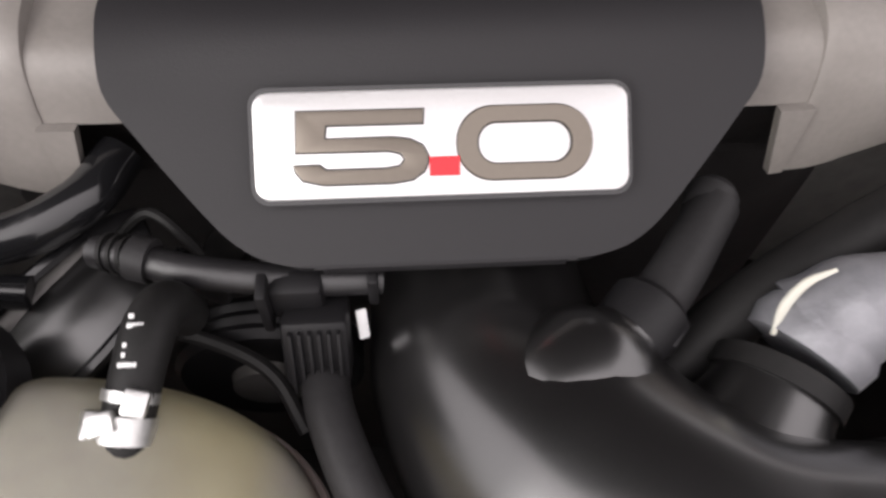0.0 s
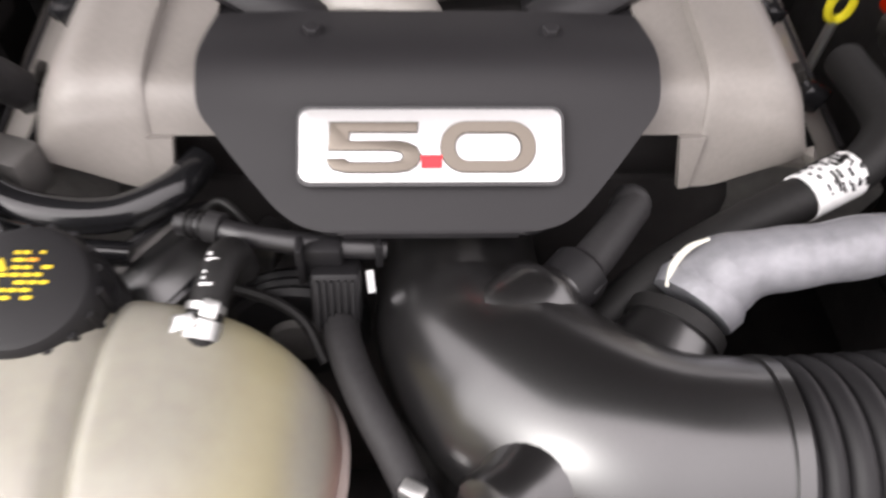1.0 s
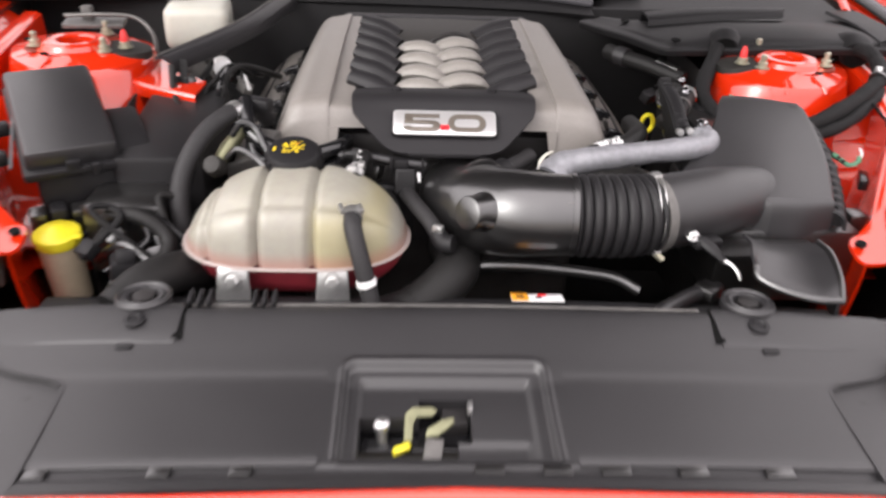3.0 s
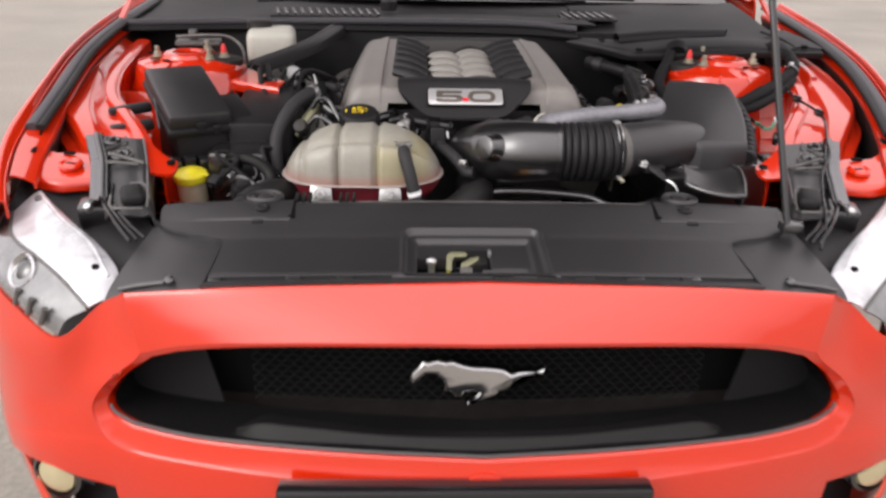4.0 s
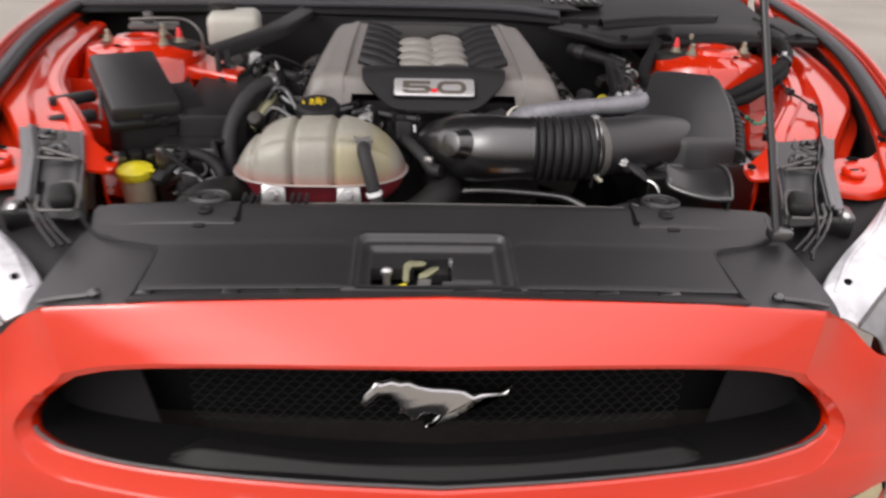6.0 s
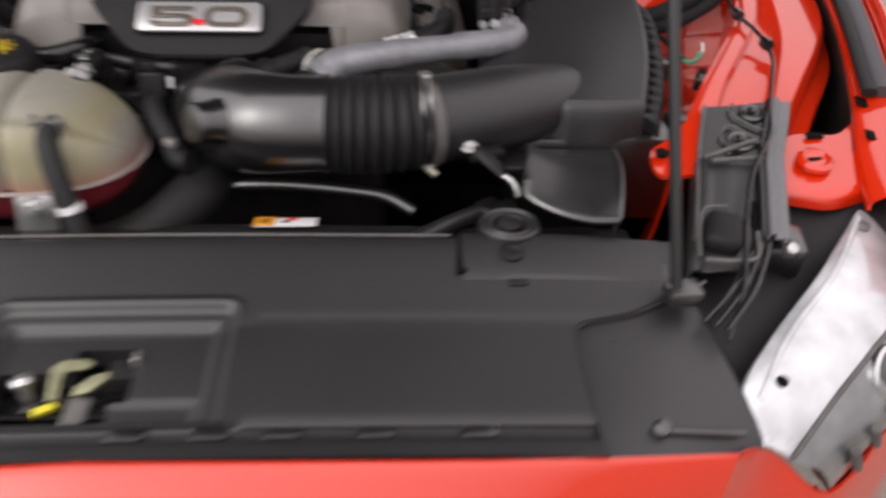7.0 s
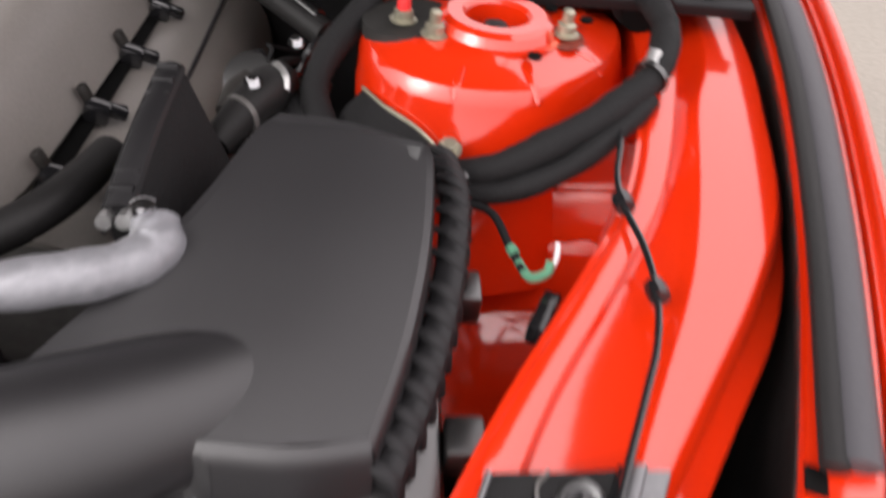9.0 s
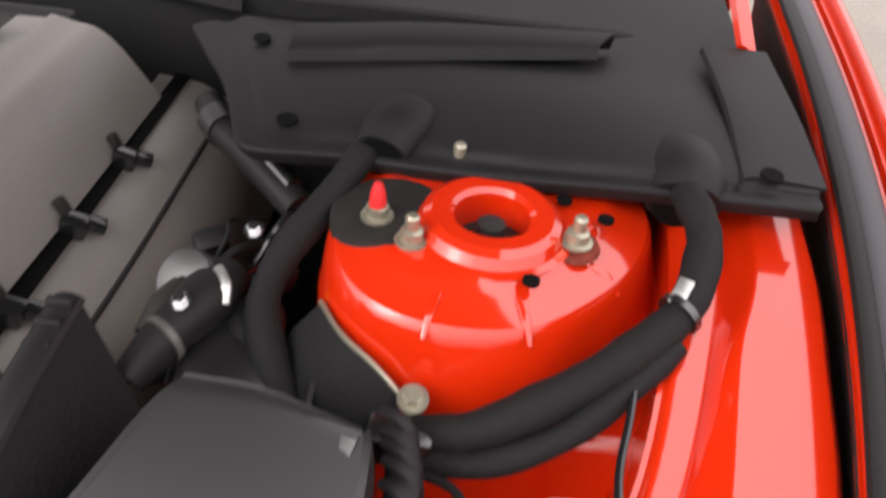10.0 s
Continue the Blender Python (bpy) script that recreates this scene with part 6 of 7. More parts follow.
part("scoop_shell", sc, COVER, snout, "grey-black smooth scoop", 50)
part("scoop_lip", tube([(0.411, 0.300, 0.873), (0.412, 0.284, 0.864), (0.440, 0.261, 0.858), (0.475, 0.247, 0.855), (0.508, 0.245, 0.855)], 0.005, 10, 6), SATIN, snout)
part("scoop_rim", tube([(0.508, 0.245, 0.856), (0.515, 0.276, 0.873), (0.524, 0.325, 0.881), (0.528, 0.370, 0.875)], 0.0035, 10, 6), SATIN, snout)
sensor = thing("airflow_sensor", "small black sensor plug with a bare metal lead", "sensor", (0.375, 0.36, 0.85))
part("plug", tube([(0.358, 0.392, 0.868), (0.366, 0.384, 0.866), (0.380, 0.370, 0.858), (0.393, 0.356, 0.848)], [0.007, 0.0105, 0.0105, 0.006], 14, 4, flat=0.7), PLASTIC, sensor)
bolt((0.352, 0.388, 0.872), (0, -0.6, 1), 0.007, 0.008, STEEL, sensor)
part("lead", tube([(0.392, 0.357, 0.849), (0.402, 0.349, 0.846), (0.408, 0.338, 0.840), (0.409, 0.328, 0.834)], [0.0035, 0.003, 0.003, 0.0022], 8, 4), STEEL, sensor)
part("bracket", box((0.374, 0.388, 0.862), (0.044, 0.024, 0.014), 0.004, (0, 0, 12)), PLASTIC, sensor)

module = thing("control_module", "upright black control module with a finned edge", "control unit", (0.42, 0.69, 0.84))
mod = sheet([[(0.395, 0.770, 0.985), (0.392, 0.690, 0.972), (0.388, 0.622, 0.950)], [(0.430, 0.765, 0.870), (0.425, 0.690, 0.865), (0.420, 0.622, 0.860)]], 0.006, 14, 3)
sheet([[(0.412, 0.772, 0.985), (0.410, 0.690, 0.972), (0.406, 0.620, 0.950)], [(0.455, 0.745, 0.900), (0.455, 0.690, 0.880), (0.45, 0.622, 0.870)]], 0.006, 14, 3, mod)
prism_front = [[(0.386, 0.6205, 0.950), (0.408, 0.6195, 0.950)], [(0.395, 0.6205, 0.905), (0.432, 0.6195, 0.905)], [(0.418, 0.6205, 0.858), (0.452, 0.6195, 0.866)]]
sheet(prism_front, 0.005, 6, 3, mod, curved=False)
part("case", mod, TAPE, module, "smooth black case side")
part("connector_block", box((0.492, 0.800, 0.872), (0.075, 0.150, 0.080), 0.012, (6, 8, 4)), SATIN, module, "black connector block behind the case")
part("connector_block", box((0.470, 0.700, 0.868), (0.050, 0.090, 0.060), 0.010, (4, 10, 0)), PLASTIC, module)
part("edge", tube([(0.403, 0.775, 0.984), (0.401, 0.690, 0.974), (0.397, 0.620, 0.950)], 0.011, 10, 5, flat=0.6), PLASTIC, module)
for k in range(9):
    p = Vector((0.402, 0.765, 0.990)).lerp(Vector((0.397, 0.632, 0.960)), k / 8)
    part("fin", box(p, (0.018, 0.006, 0.006), 0.001, (-14, 0, 0)), PLASTIC, module)
part("pin", lathe([(0.006, 0), (0.006, 0.012)], (0.389, 0.618, 0.945), (0, -1, 0.2), 10), STEEL, module)
part("pin", lathe([(0.006, 0), (0.006, 0.012)], (0.404, 0.616, 0.948), (0, -1, 0.2), 10), STEEL, module)

boot = thing("hose_coupling", "black rubber coupling with bright clamp screws", "hose", (0.45, 0.82, 0.90))
part("coupling", tube([(0.435, 0.765, 0.915), (0.452, 0.80, 0.928), (0.468, 0.840, 0.930), (0.475, 0.88, 0.92)], [0.014, 0.018, 0.024, 0.022], 18, 5), RUBBER, boot)
part("clamp", tube([(0.450, 0.797, 0.927), (0.453, 0.802, 0.9275)], 0.0200, 18, 1), CAST, boot)
part("round_connector", lathe([(0.020, -0.030), (0.026, -0.020), (0.027, -0.006), (0.024, -0.004), (0.024, 0.002), (0.027, 0.004), (0.025, 0.010), (0.012, 0.012)], (0.450, 0.864, 0.930), (-0.35, -0.55, 0.8), 24), SATIN, boot, "round black connector with a ribbed collar")
part("connector_neck", tube([(0.452, 0.845, 0.938), (0.444, 0.826, 0.936), (0.438, 0.800, 0.928)], [0.012, 0.013, 0.010], 14, 4), DUSTY, boot)
bolt((0.462, 0.815, 0.953), (0, -0.3, 1), 0.006, 0.007, CHROME, boot)
bolt((0.489, 0.922, 0.944), (0, -0.3, 1), 0.006, 0.007, CHROME, boot)
part("wire_tail", tube([(0.440, 0.772, 0.925), (0.430, 0.755, 0.915), (0.436, 0.745, 0.905)], 0.003, 8, 4), STEEL, boot)

bits = random.Random(21)
plugs = thing("connector_cluster", "cluster of black connectors and thin wires beside the engine", "connectors", (0.46, 0.88, 0.88))
for k in range(7):
    c = (0.425 + bits.uniform(0, 0.10), 0.79 + 0.027 * k, 0.895 + bits.uniform(-0.012, 0.022))
    part("connector", box(c, (bits.uniform(0.016, 0.034), bits.uniform(0.02, 0.036), bits.uniform(0.016, 0.026)), 0.004, (bits.uniform(-30, 30), bits.uniform(-25, 25), bits.uniform(0, 90))), (PLASTIC, SATIN, DUSTY)[k % 3], plugs)
for k in range(6):
    x, y = 0.42 + bits.uniform(0, 0.08), 0.78 + 0.03 * k
    part("wire", tube([(x, y, 0.90), (x + bits.uniform(-0.01, 0.03), y + 0.03, 0.93 + bits.uniform(-0.01, 0.015)), (x + bits.uniform(0, 0.05), y + 0.07, 0.915), (x + 0.03, y + 0.11, 0.89)], bits.uniform(0.002, 0.005), 8, 5), (RUBBER, TAPE, GLOSSBLACK)[k % 3], plugs)
part("metal_tip", tube([(0.476, 0.862, 0.948), (0.486, 0.848, 0.945), (0.488, 0.835, 0.936)], 0.005, 8, 4), STEEL, plugs)
loom = thing("wiring_loom", "thick cloth-taped wiring loom curving round the strut tower", "wiring loom", (0.8, 0.8, 0.9))
part("main_loom", tube([(0.640, 0.755, 0.905), (0.690, 0.752, 0.918), (0.745, 0.772, 0.938), (0.800, 0.805, 0.958), (0.845, 0.845, 0.978), (0.866, 0.905, 0.995), (0.862, 0.945, 1.005), (0.855, 1.0, 1.0)], [0.012, 0.0155, 0.016, 0.0155, 0.015, 0.015, 0.0145, 0.014], 16, 7, wave=lambda f: 1 + 0.05 * math.sin(31 * f) + 0.03 * math.sin(77 * f)), TAPE, loom)
part("second_loom", tube([(0.650, 0.742, 0.895), (0.700, 0.735, 0.905), (0.755, 0.750, 0.925), (0.805, 0.788, 0.945), (0.838, 0.820, 0.962)], 0.011, 14, 7, wave=lambda f: 1 + 0.06 * math.sin(23 * f)), TAPE, loom)
part("tie", tube([(0.838, 0.838, 0.975), (0.842, 0.842, 0.977)], 0.0185, 14, 1), SATIN, loom)
part("tie_tail", box((0.838, 0.846, 0.993), (0.012, 0.022, 0.003), 0.001, (30, 0, -30)), STEEL, loom)
part("end_sleeve", box((0.640, 0.748, 0.905), (0.05, 0.03, 0.03), 0.006), SATIN, loom)

loom2 = thing("wiring_loom", "corrugated black loom dropping from the scuttle grommet", "wiring loom", (0.55, 0.9, 0.85))
part("loom", tube([(0.590, 1.035, 0.995), (0.572, 0.985, 0.990), (0.545, 0.935, 0.965), (0.522, 0.890, 0.945), (0.515, 0.845, 0.925), (0.535, 0.80, 0.90), (0.56, 0.77, 0.87)], 0.0145, 16, 7, wave=lambda f: 1 + 0.08 * math.sin(19 * f) + 0.03 * math.sin(130 * f)), TAPE, loom2)
part("elbow", tube([(0.490, 0.862, 0.905), (0.500, 0.838, 0.905), (0.530, 0.822, 0.90)], 0.017, 14, 5), TAPE, loom2)

shield = thing("heat_shield", "thin dark folded shield beside the strut tower", "shield", (0.6, 0.8, 0.85))
part("sheet", sheet([[(0.562, 0.850, 0.935), (0.585, 0.815, 0.935), (0.615, 0.792, 0.928), (0.640, 0.775, 0.912)], [(0.535, 0.830, 0.905), (0.560, 0.785, 0.900), (0.585, 0.765, 0.895), (0.615, 0.750, 0.885)], [(0.53, 0.82, 0.84), (0.55, 0.775, 0.84), (0.58, 0.75, 0.84), (0.61, 0.74, 0.83)]], 0.003, 14, 3), TAPE, shield)
part("edge_trim", tube([(0.562, 0.850, 0.937), (0.585, 0.816, 0.937), (0.615, 0.793, 0.930), (0.641, 0.776, 0.914)], 0.0022, 8, 5), NUT, shield)
bolt((0.646, 0.772, 0.922), (0, -0.3, 1), 0.008, 0.010, NUT, shield)

wire = thing("black_cable", "thin black cable clipped along the inner wing", "cable", (0.80, 0.6, 0.90))
part("cable", tube([(0.812, 0.815, 0.948), (0.799, 0.756, 0.949), (0.787, 0.710, 0.947), (0.785, 0.672, 0.944), (0.793, 0.625, 0.939), (0.793, 0.576, 0.934), (0.783, 0.530, 0.930), (0.768, 0.492, 0.926), (0.738, 0.420, 0.913), (0.714, 0.358, 0.905),
                    (0.673, 0.296, 0.886), (0.640, 0.220, 0.868), (0.612, 0.14, 0.846), (0.585, 0.09, 0.815)], 0.0030, 8, 7), GLOSSBLACK, wire)
for p in ((0.785, 0.674, 0.945), (0.793, 0.578, 0.935)):
    part("clip", lathe([(0.008, -0.008), (0.009, 0.0), (0.008, 0.008)], p, (0.1, -1, 0), 10), GLOSSBLACK, wire)
gwire = thing("green_wire", "dark wire with green and white taped end", "cable", (0.70, 0.63, 0.86))
part("wire", tube([(0.655, 0.73, 0.895), (0.685, 0.715, 0.895), (0.700, 0.68, 0.885), (0.710, 0.655, 0.880)], 0.0038, 8, 6), TAPE, gwire)
part("green_end", tube([(0.706, 0.665, 0.882), (0.715, 0.650, 0.878), (0.728, 0.648, 0.885), (0.732, 0.655, 0.892)], 0.0042, 8, 5), GREENWIRE, gwire)
part("white_tail", tube([(0.729, 0.648, 0.886), (0.736, 0.656, 0.894), (0.738, 0.668, 0.902)], 0.0022, 8, 4), WHITE, gwire)
part("tape_wrap", tube([(0.700, 0.680, 0.885), (0.704, 0.672, 0.8835)], 0.0052, 8, 1), GREENWIRE, gwire)
part("connector", box((0.725, 0.615, 0.865), (0.016, 0.05, 0.02), 0.003, (0, 0, -25)), GLOSSBLACK, gwire)

# bonnet prop, braces, bump stops
prop = thing("bonnet_prop", "slim black bonnet prop rod standing in its pivot", "prop rod", (0.543, 0.137, 0.83))
part("rod", tube([(0.5422, 0.1343, 0.835), (0.4979, 0.2783, 1.235), (0.4425, 0.4583, 1.735), (0.398, 0.603, 2.137)], 0.0062, 12, 6), GLOSSBLACK, prop)
part("pivot", box((0.549, 0.138, 0.838), (0.035, 0.03, 0.018), 0.004), SATIN, prop)
part("pivot_wire", tube([(0.535, 0.165, 0.852), (0.533, 0.140, 0.846), (0.545, 0.130, 0.842), (0.575, 0.150, 0.842)], 0.002, 8, 5), CAST, prop)


def brace(s):
    th = thing("front_brace", "black sloping front-end brace with folded flanges and two bolts", "brace", (s * 0.68, 0.32, 0.83), "front braces")
    at = lambda x, y, z: (s * x, y, z)
    YP, LX, RX, ZL = (0.442, 0.400, 0.345), (0.662, 0.646, 0.627), (0.752, 0.734, 0.709), (0.900, 0.889, 0.874)
    body = part("brace_panel", sheet([[at(LX[i], YP[i], ZL[i]), at((LX[i] + RX[i]) / 2, YP[i], ZL[i] + 0.003), at(RX[i], YP[i], ZL[i] + 0.009)] for i in range(3)], 0.006, 10, 4), LACQUER, th, "gloss black plate")
    part("edge_lip", tube([at(LX[0], 0.441, 0.9025), at(LX[1], 0.400, 0.8915), at(LX[2], 0.345, 0.8765), at(0.605, 0.275, 0.866), at(0.580, 0.205, 0.856)], 0.0022, 8, 5), BRACE, body, "bright line along the plate's edge")
    fold = [(0.752, 0.442, 0.909), (0.734, 0.400, 0.898), (0.709, 0.345, 0.883), (0.684, 0.270, 0.868), (0.662, 0.205, 0.857)]
    part("flange", sheet([[at(x + a, y, z + b) for x, y, z in fold] for a, b in ((-0.003, -0.002), (-0.001, 0.005), (0.007, 0.006), (0.009, -0.001), (0.013, -0.001), (0.024, 0.000), (0.026, -0.008))], 0.002, 14, 1, soften=0.001), BRACE, body, "bare grey folded flange")
    part("inner_rib", tube([at(x - 0.007, y, z + 0.001) for x, y, z in fold], 0.0035, 8, 5), GLOSSBLACK, body)
    # moulded lower half
    MID = [(0.345, 0.625, 0.712, 0.874), (0.300, 0.611, 0.697, 0.864), (0.250, 0.594, 0.679, 0.854), (0.200, 0.576, 0.660, 0.848), (0.172, 0.566, 0.650, 0.835)]
    part("lower_cover", sheet([[at(a - 0.004, y, z - 0.018), at(a, y, z), at(a + 0.010, y, z + 0.006), at(a + 0.018, y, z + 0.002), at((a + b) / 2, y, z + 0.004), at(b - 0.016, y, z + 0.003), at(b - 0.008, y, z + 0.006), at(b, y, z - 0.004)] for y, a, b, z in MID], 0.004, 26, 4), COVER, th, "grey-black moulded lower cover")
    tilt = Vector((-s * 0.08, -0.26, 0.96))
    for x, y, z, r in ((0.716, 0.420, 0.901, 0.016), (0.686, 0.372, 0.886, 0.018)):
        boss = part("boss", lathe([(r, -0.002), (r, 0.003), (r * 0.8, 0.0045), (r * 0.62, 0.003), (r * 0.5, 0.004), (0.002, 0.0045)], at(x, y, z), tilt, 24), SATIN, th, "round pressed boss")
        bolt(Vector(at(x, y, z)) + tilt * 0.004, tilt, 0.006, 0.005, GLOSSBLACK, boss)
    part("wire_clip", tube([at(0.698, 0.440, 0.907), at(0.690, 0.430, 0.904), at(0.692, 0.416, 0.901), at(0.704, 0.398, 0.898), at(0.722, 0.380, 0.896)], 0.0014, 6, 5), CAST, th, "bent wire clip")
    part("wire_clip", tube([at(0.664, 0.352, 0.882), at(0.668, 0.366, 0.886), at(0.664, 0.380, 0.890), at(0.678, 0.398, 0.895), at(0.690, 0.392, 0.895), at(0.712, 0.352, 0.888)], 0.0014, 6, 5), CAST, th)
    part("cross_strap", tube([at(0.632, 0.342, 0.881), at(0.660, 0.350, 0.886), at(0.690, 0.362, 0.890), at(0.706, 0.366, 0.892)], 0.0034, 8, 4), CAST, th, "bent grey rod across the plate")
    part("cross_strap", tube([at(0.640, 0.336, 0.880), at(0.672, 0.335, 0.883), at(0.702, 0.336, 0.884)], 0.0032, 8, 4), CAST, th)
    part("rubber_buffer", box(at(0.612, 0.210, 0.862), (0.040, 0.052, 0.026), 0.010, (10, 0, -s * 20), segments=3), RUBBER, th)
    part("buffer_wire", tube([at(0.578, 0.180, 0.852), at(0.586, 0.215, 0.868), at(0.600, 0.240, 0.874), at(0.625, 0.243, 0.874)], 0.0022, 8, 5), CAST, th)
    part("buffer_wire", tube([at(0.585, 0.178, 0.850), at(0.615, 0.172, 0.852), at(0.640, 0.178, 0.852), at(0.650, 0.210, 0.862)], 0.0026, 8, 5), CAST, th)
    return th


brace(1)
brace(-1)
for s in (1, -1):
    stop = thing("bump_stop", "black bracket with a pale metal buffer stud", "bump stop", (s * 0.69, 0.22, 0.80), "bump stops")
    part("bracket", box((s * 0.690, 0.232, 0.822), (0.055, 0.050, 0.045), 0.008, (8, 0, -s * 10)), SATIN, stop)
    part("buffer", lathe([(0.008, -0.01), (0.0085, 0.003), (0.006, 0.007), (0.002, 0.008)], (s * 0.692, 0.207, 0.840), (0, -0.6, 0.8), 16), STEEL, stop)
    well = thing("lamp_well", "black plastic liner behind the headlamp", "liner", (s * 0.72, 0.24, 0.76), "lamp liners")
    part("liner", sheet([[(s * 0.565, 0.16, 0.815), (s * 0.62, 0.26, 0.825), (s * 0.70, 0.33, 0.84), (s * 0.86, 0.33, 0.86)], [(s * 0.59, 0.10, 0.79), (s * 0.66, 0.18, 0.80), (s * 0.74, 0.26, 0.815), (s * 0.85, 0.27, 0.84)],
                         [(s * 0.605, 0.06, 0.76), (s * 0.68, 0.12, 0.77), (s * 0.76, 0.20, 0.78), (s * 0.86, 0.21, 0.80)]], 0.004, 16, 4), PLASTIC, well)
    for k in range(3):
        part("lamp_cable", tube([(s * (0.565 + 0.010 * k), 0.11 - 0.006 * k, 0.822), (s * (0.600 + 0.010 * k), 0.140 - 0.004 * k, 0.838 + 0.004 * k), (s * (0.645 + 0.008 * k), 0.20, 0.852), (s * (0.668 + 0.008 * k), 0.27, 0.862)], 0.0032, 8, 6), GLOSSBLACK, well)

# ---------------------------------------------------------------- scuttle
cowl = thing("scuttle_panel", "grained black plastic scuttle panel under the windscreen", "cowl panel", (0, 1.3, 0.95))
LINE = [(0.335, 1.235, 0.986), (0.375, 1.165, 0.987), (0.413, 1.10, 0.988), (0.445, 1.02, 0.989), (0.458, 0.990, 0.990), (0.478, 0.982, 0.990), (0.520, 0.984, 0.991), (0.556, 0.985, 0.992), (0.63, 0.970, 0.998), (0.72, 0.963, 1.003), (0.82, 0.962, 1.006), (0.90, 0.962, 1.006), (0.975, 0.962, 1.006)]
cow = sheet([[(x + 0.004, y + 0.004, z - 0.016) for x, y, z in LINE], [(x, y, z - 0.004) for x, y, z in LINE], [(x + 0.003, y + 0.004, z) for x, y, z in LINE], [(x + (0.02 if x < 0.5 else 0.003), y + 0.016, z + 0.001) for x, y, z in LINE],
             [(0.375, 1.245, 0.990), (0.42, 1.17, 0.992), (0.49, 1.05, 0.997), (0.60, 1.03, 1.008), (0.70, 1.0, 1.013), (0.82, 0.995, 1.016), (0.978, 0.99, 1.012)],
             [(0.39, 1.26, 0.993), (0.50, 1.18, 1.0), (0.60, 1.16, 1.008), (0.70, 1.12, 1.015), (0.82, 1.10, 1.018), (0.98, 1.08, 1.015)],
             [(0.40, 1.34, 0.975), (0.50, 1.33, 0.98), (0.60, 1.32, 0.985), (0.70, 1.31, 0.99), (0.82, 1.30, 0.995), (0.98, 1.28, 1.01)],
             [(0.40, 1.50, 1.03), (0.50, 1.50, 1.03), (0.60, 1.50, 1.03), (0.70, 1.50, 1.03), (0.82, 1.50, 1.03), (0.98, 1.50, 1.04)],
             [(0.40, 1.66, 1.05), (0.50, 1.66, 1.05), (0.60, 1.66, 1.05), (0.70, 1.66, 1.05), (0.82, 1.66, 1.05), (0.98, 1.66, 1.06)]], 0.005, 48, 4)
sheet([[(-0.98, 1.20, 1.005), (-0.6, 1.30, 1.0), (-0.2, 1.30, 1.0), (0.2, 1.30, 0.995), (0.38, 1.28, 0.99)], [(-0.98, 1.24, 1.02), (-0.6, 1.33, 1.015), (-0.2, 1.33, 1.015), (0.2, 1.33, 1.012), (0.38, 1.32, 1.0)],
       [(-0.98, 1.45, 1.03), (-0.6, 1.48, 1.02), (-0.2, 1.48, 1.02), (0.2, 1.48, 1.02), (0.42, 1.48, 1.02)], [(-0.98, 1.66, 1.055), (-0.6, 1.66, 1.05), (-0.2, 1.66, 1.05), (0.2, 1.66, 1.05), (0.42, 1.66, 1.05)]], 0.005, 40, 4, cow)
cowp = part("panel", cow, COWL, cowl)
for x, y, z in ((0.935, 0.988, 1.018), (0.497, 1.022, 0.999), (0.43, 1.19, 0.999)):
    part("hole", lathe([(0.010, 0), (0.010, 0.002)], (x, y, z), (0, -0.1, 1), 14), HOLE_SHADE, cowp)
part("cable_sleeve", tube([(0.590, 0.988, 0.996), (0.598, 1.015, 1.004), (0.608, 1.05, 0.998), (0.616, 1.085, 0.975)], [0.025, 0.030, 0.030, 0.026], 20, 6, flat=0.8), COWL, cowp, "moulded sleeve over the cable")
part("arch_dome", tube([(0.860, 0.970, 0.990), (0.864, 0.995, 0.998), (0.867, 1.03, 0.994), (0.870, 1.07, 0.970)], [0.034, 0.038, 0.036, 0.030], 20, 6, flat=0.85), COWL, cowp, "moulded arch over the wiring loom")
part("opening", lathe([(0.021, 0.0), (0.021, 0.003), (0.002, 0.003)], (0.590, 0.9885, 0.994), (-0.2, -1, -0.25), 20), HOLE_SHADE, cowp, "black disc for the shaded mouth of the sleeve")
part("opening", lathe([(0.025, 0.0), (0.025, 0.003), (0.002, 0.003)], (0.860, 0.9705, 0.988), (0, -1, -0.2), 20), HOLE_SHADE, cowp, "black disc for the shaded mouth of the arch")
part("raised_rib", sheet([[(0.47, 1.140, 1.000), (0.62, 1.160, 1.010), (0.80, 1.200, 1.014)], [(0.47, 1.150, 1.016), (0.62, 1.172, 1.026), (0.80, 1.210, 1.026)], [(0.47, 1.20, 1.018), (0.62, 1.22, 1.028), (0.82, 1.25, 1.026)], [(0.47, 1.215, 0.995), (0.62, 1.235, 1.0), (0.82, 1.262, 1.004)]], 0.004, 16, 3), COWL, cowp)
part("side_fold", sheet([[(0.905, 0.975, 1.012), (0.915, 1.10, 1.020), (0.92, 1.25, 1.016)], [(0.918, 0.985, 1.017), (0.925, 1.10, 1.025), (0.93, 1.25, 1.024)], [(0.985, 0.985, 1.013), (0.99, 1.10, 1.021), (0.995, 1.25, 1.024)]], 0.004, 12, 3), COWL, cowp)
for cx, w in ((-0.40, 0.34), (0.44, 0.18)):
    bank = part("louvre_bank", box((cx, 1.455, 1.028), (w, 0.075, 0.008), 0.002, (6, 0, 0)), DARK, cowp, "dark air intake louvres")
    for k in range(int(w / 0.026)):
        part("louvre", box((cx - w / 2 + 0.02 + 0.026 * k, 1.455, 1.034), (0.010, 0.072, 0.010), 0.002, (6, 0, 14)), SATIN, bank)
part("trough_band", sheet([[(-0.25, 1.36, 1.022), (0.10, 1.38, 1.026), (0.45, 1.36, 1.018)], [(-0.22, 1.42, 1.030), (0.10, 1.44, 1.034), (0.42, 1.42, 1.026)]], 0.006, 16, 2), COWL, cowp)
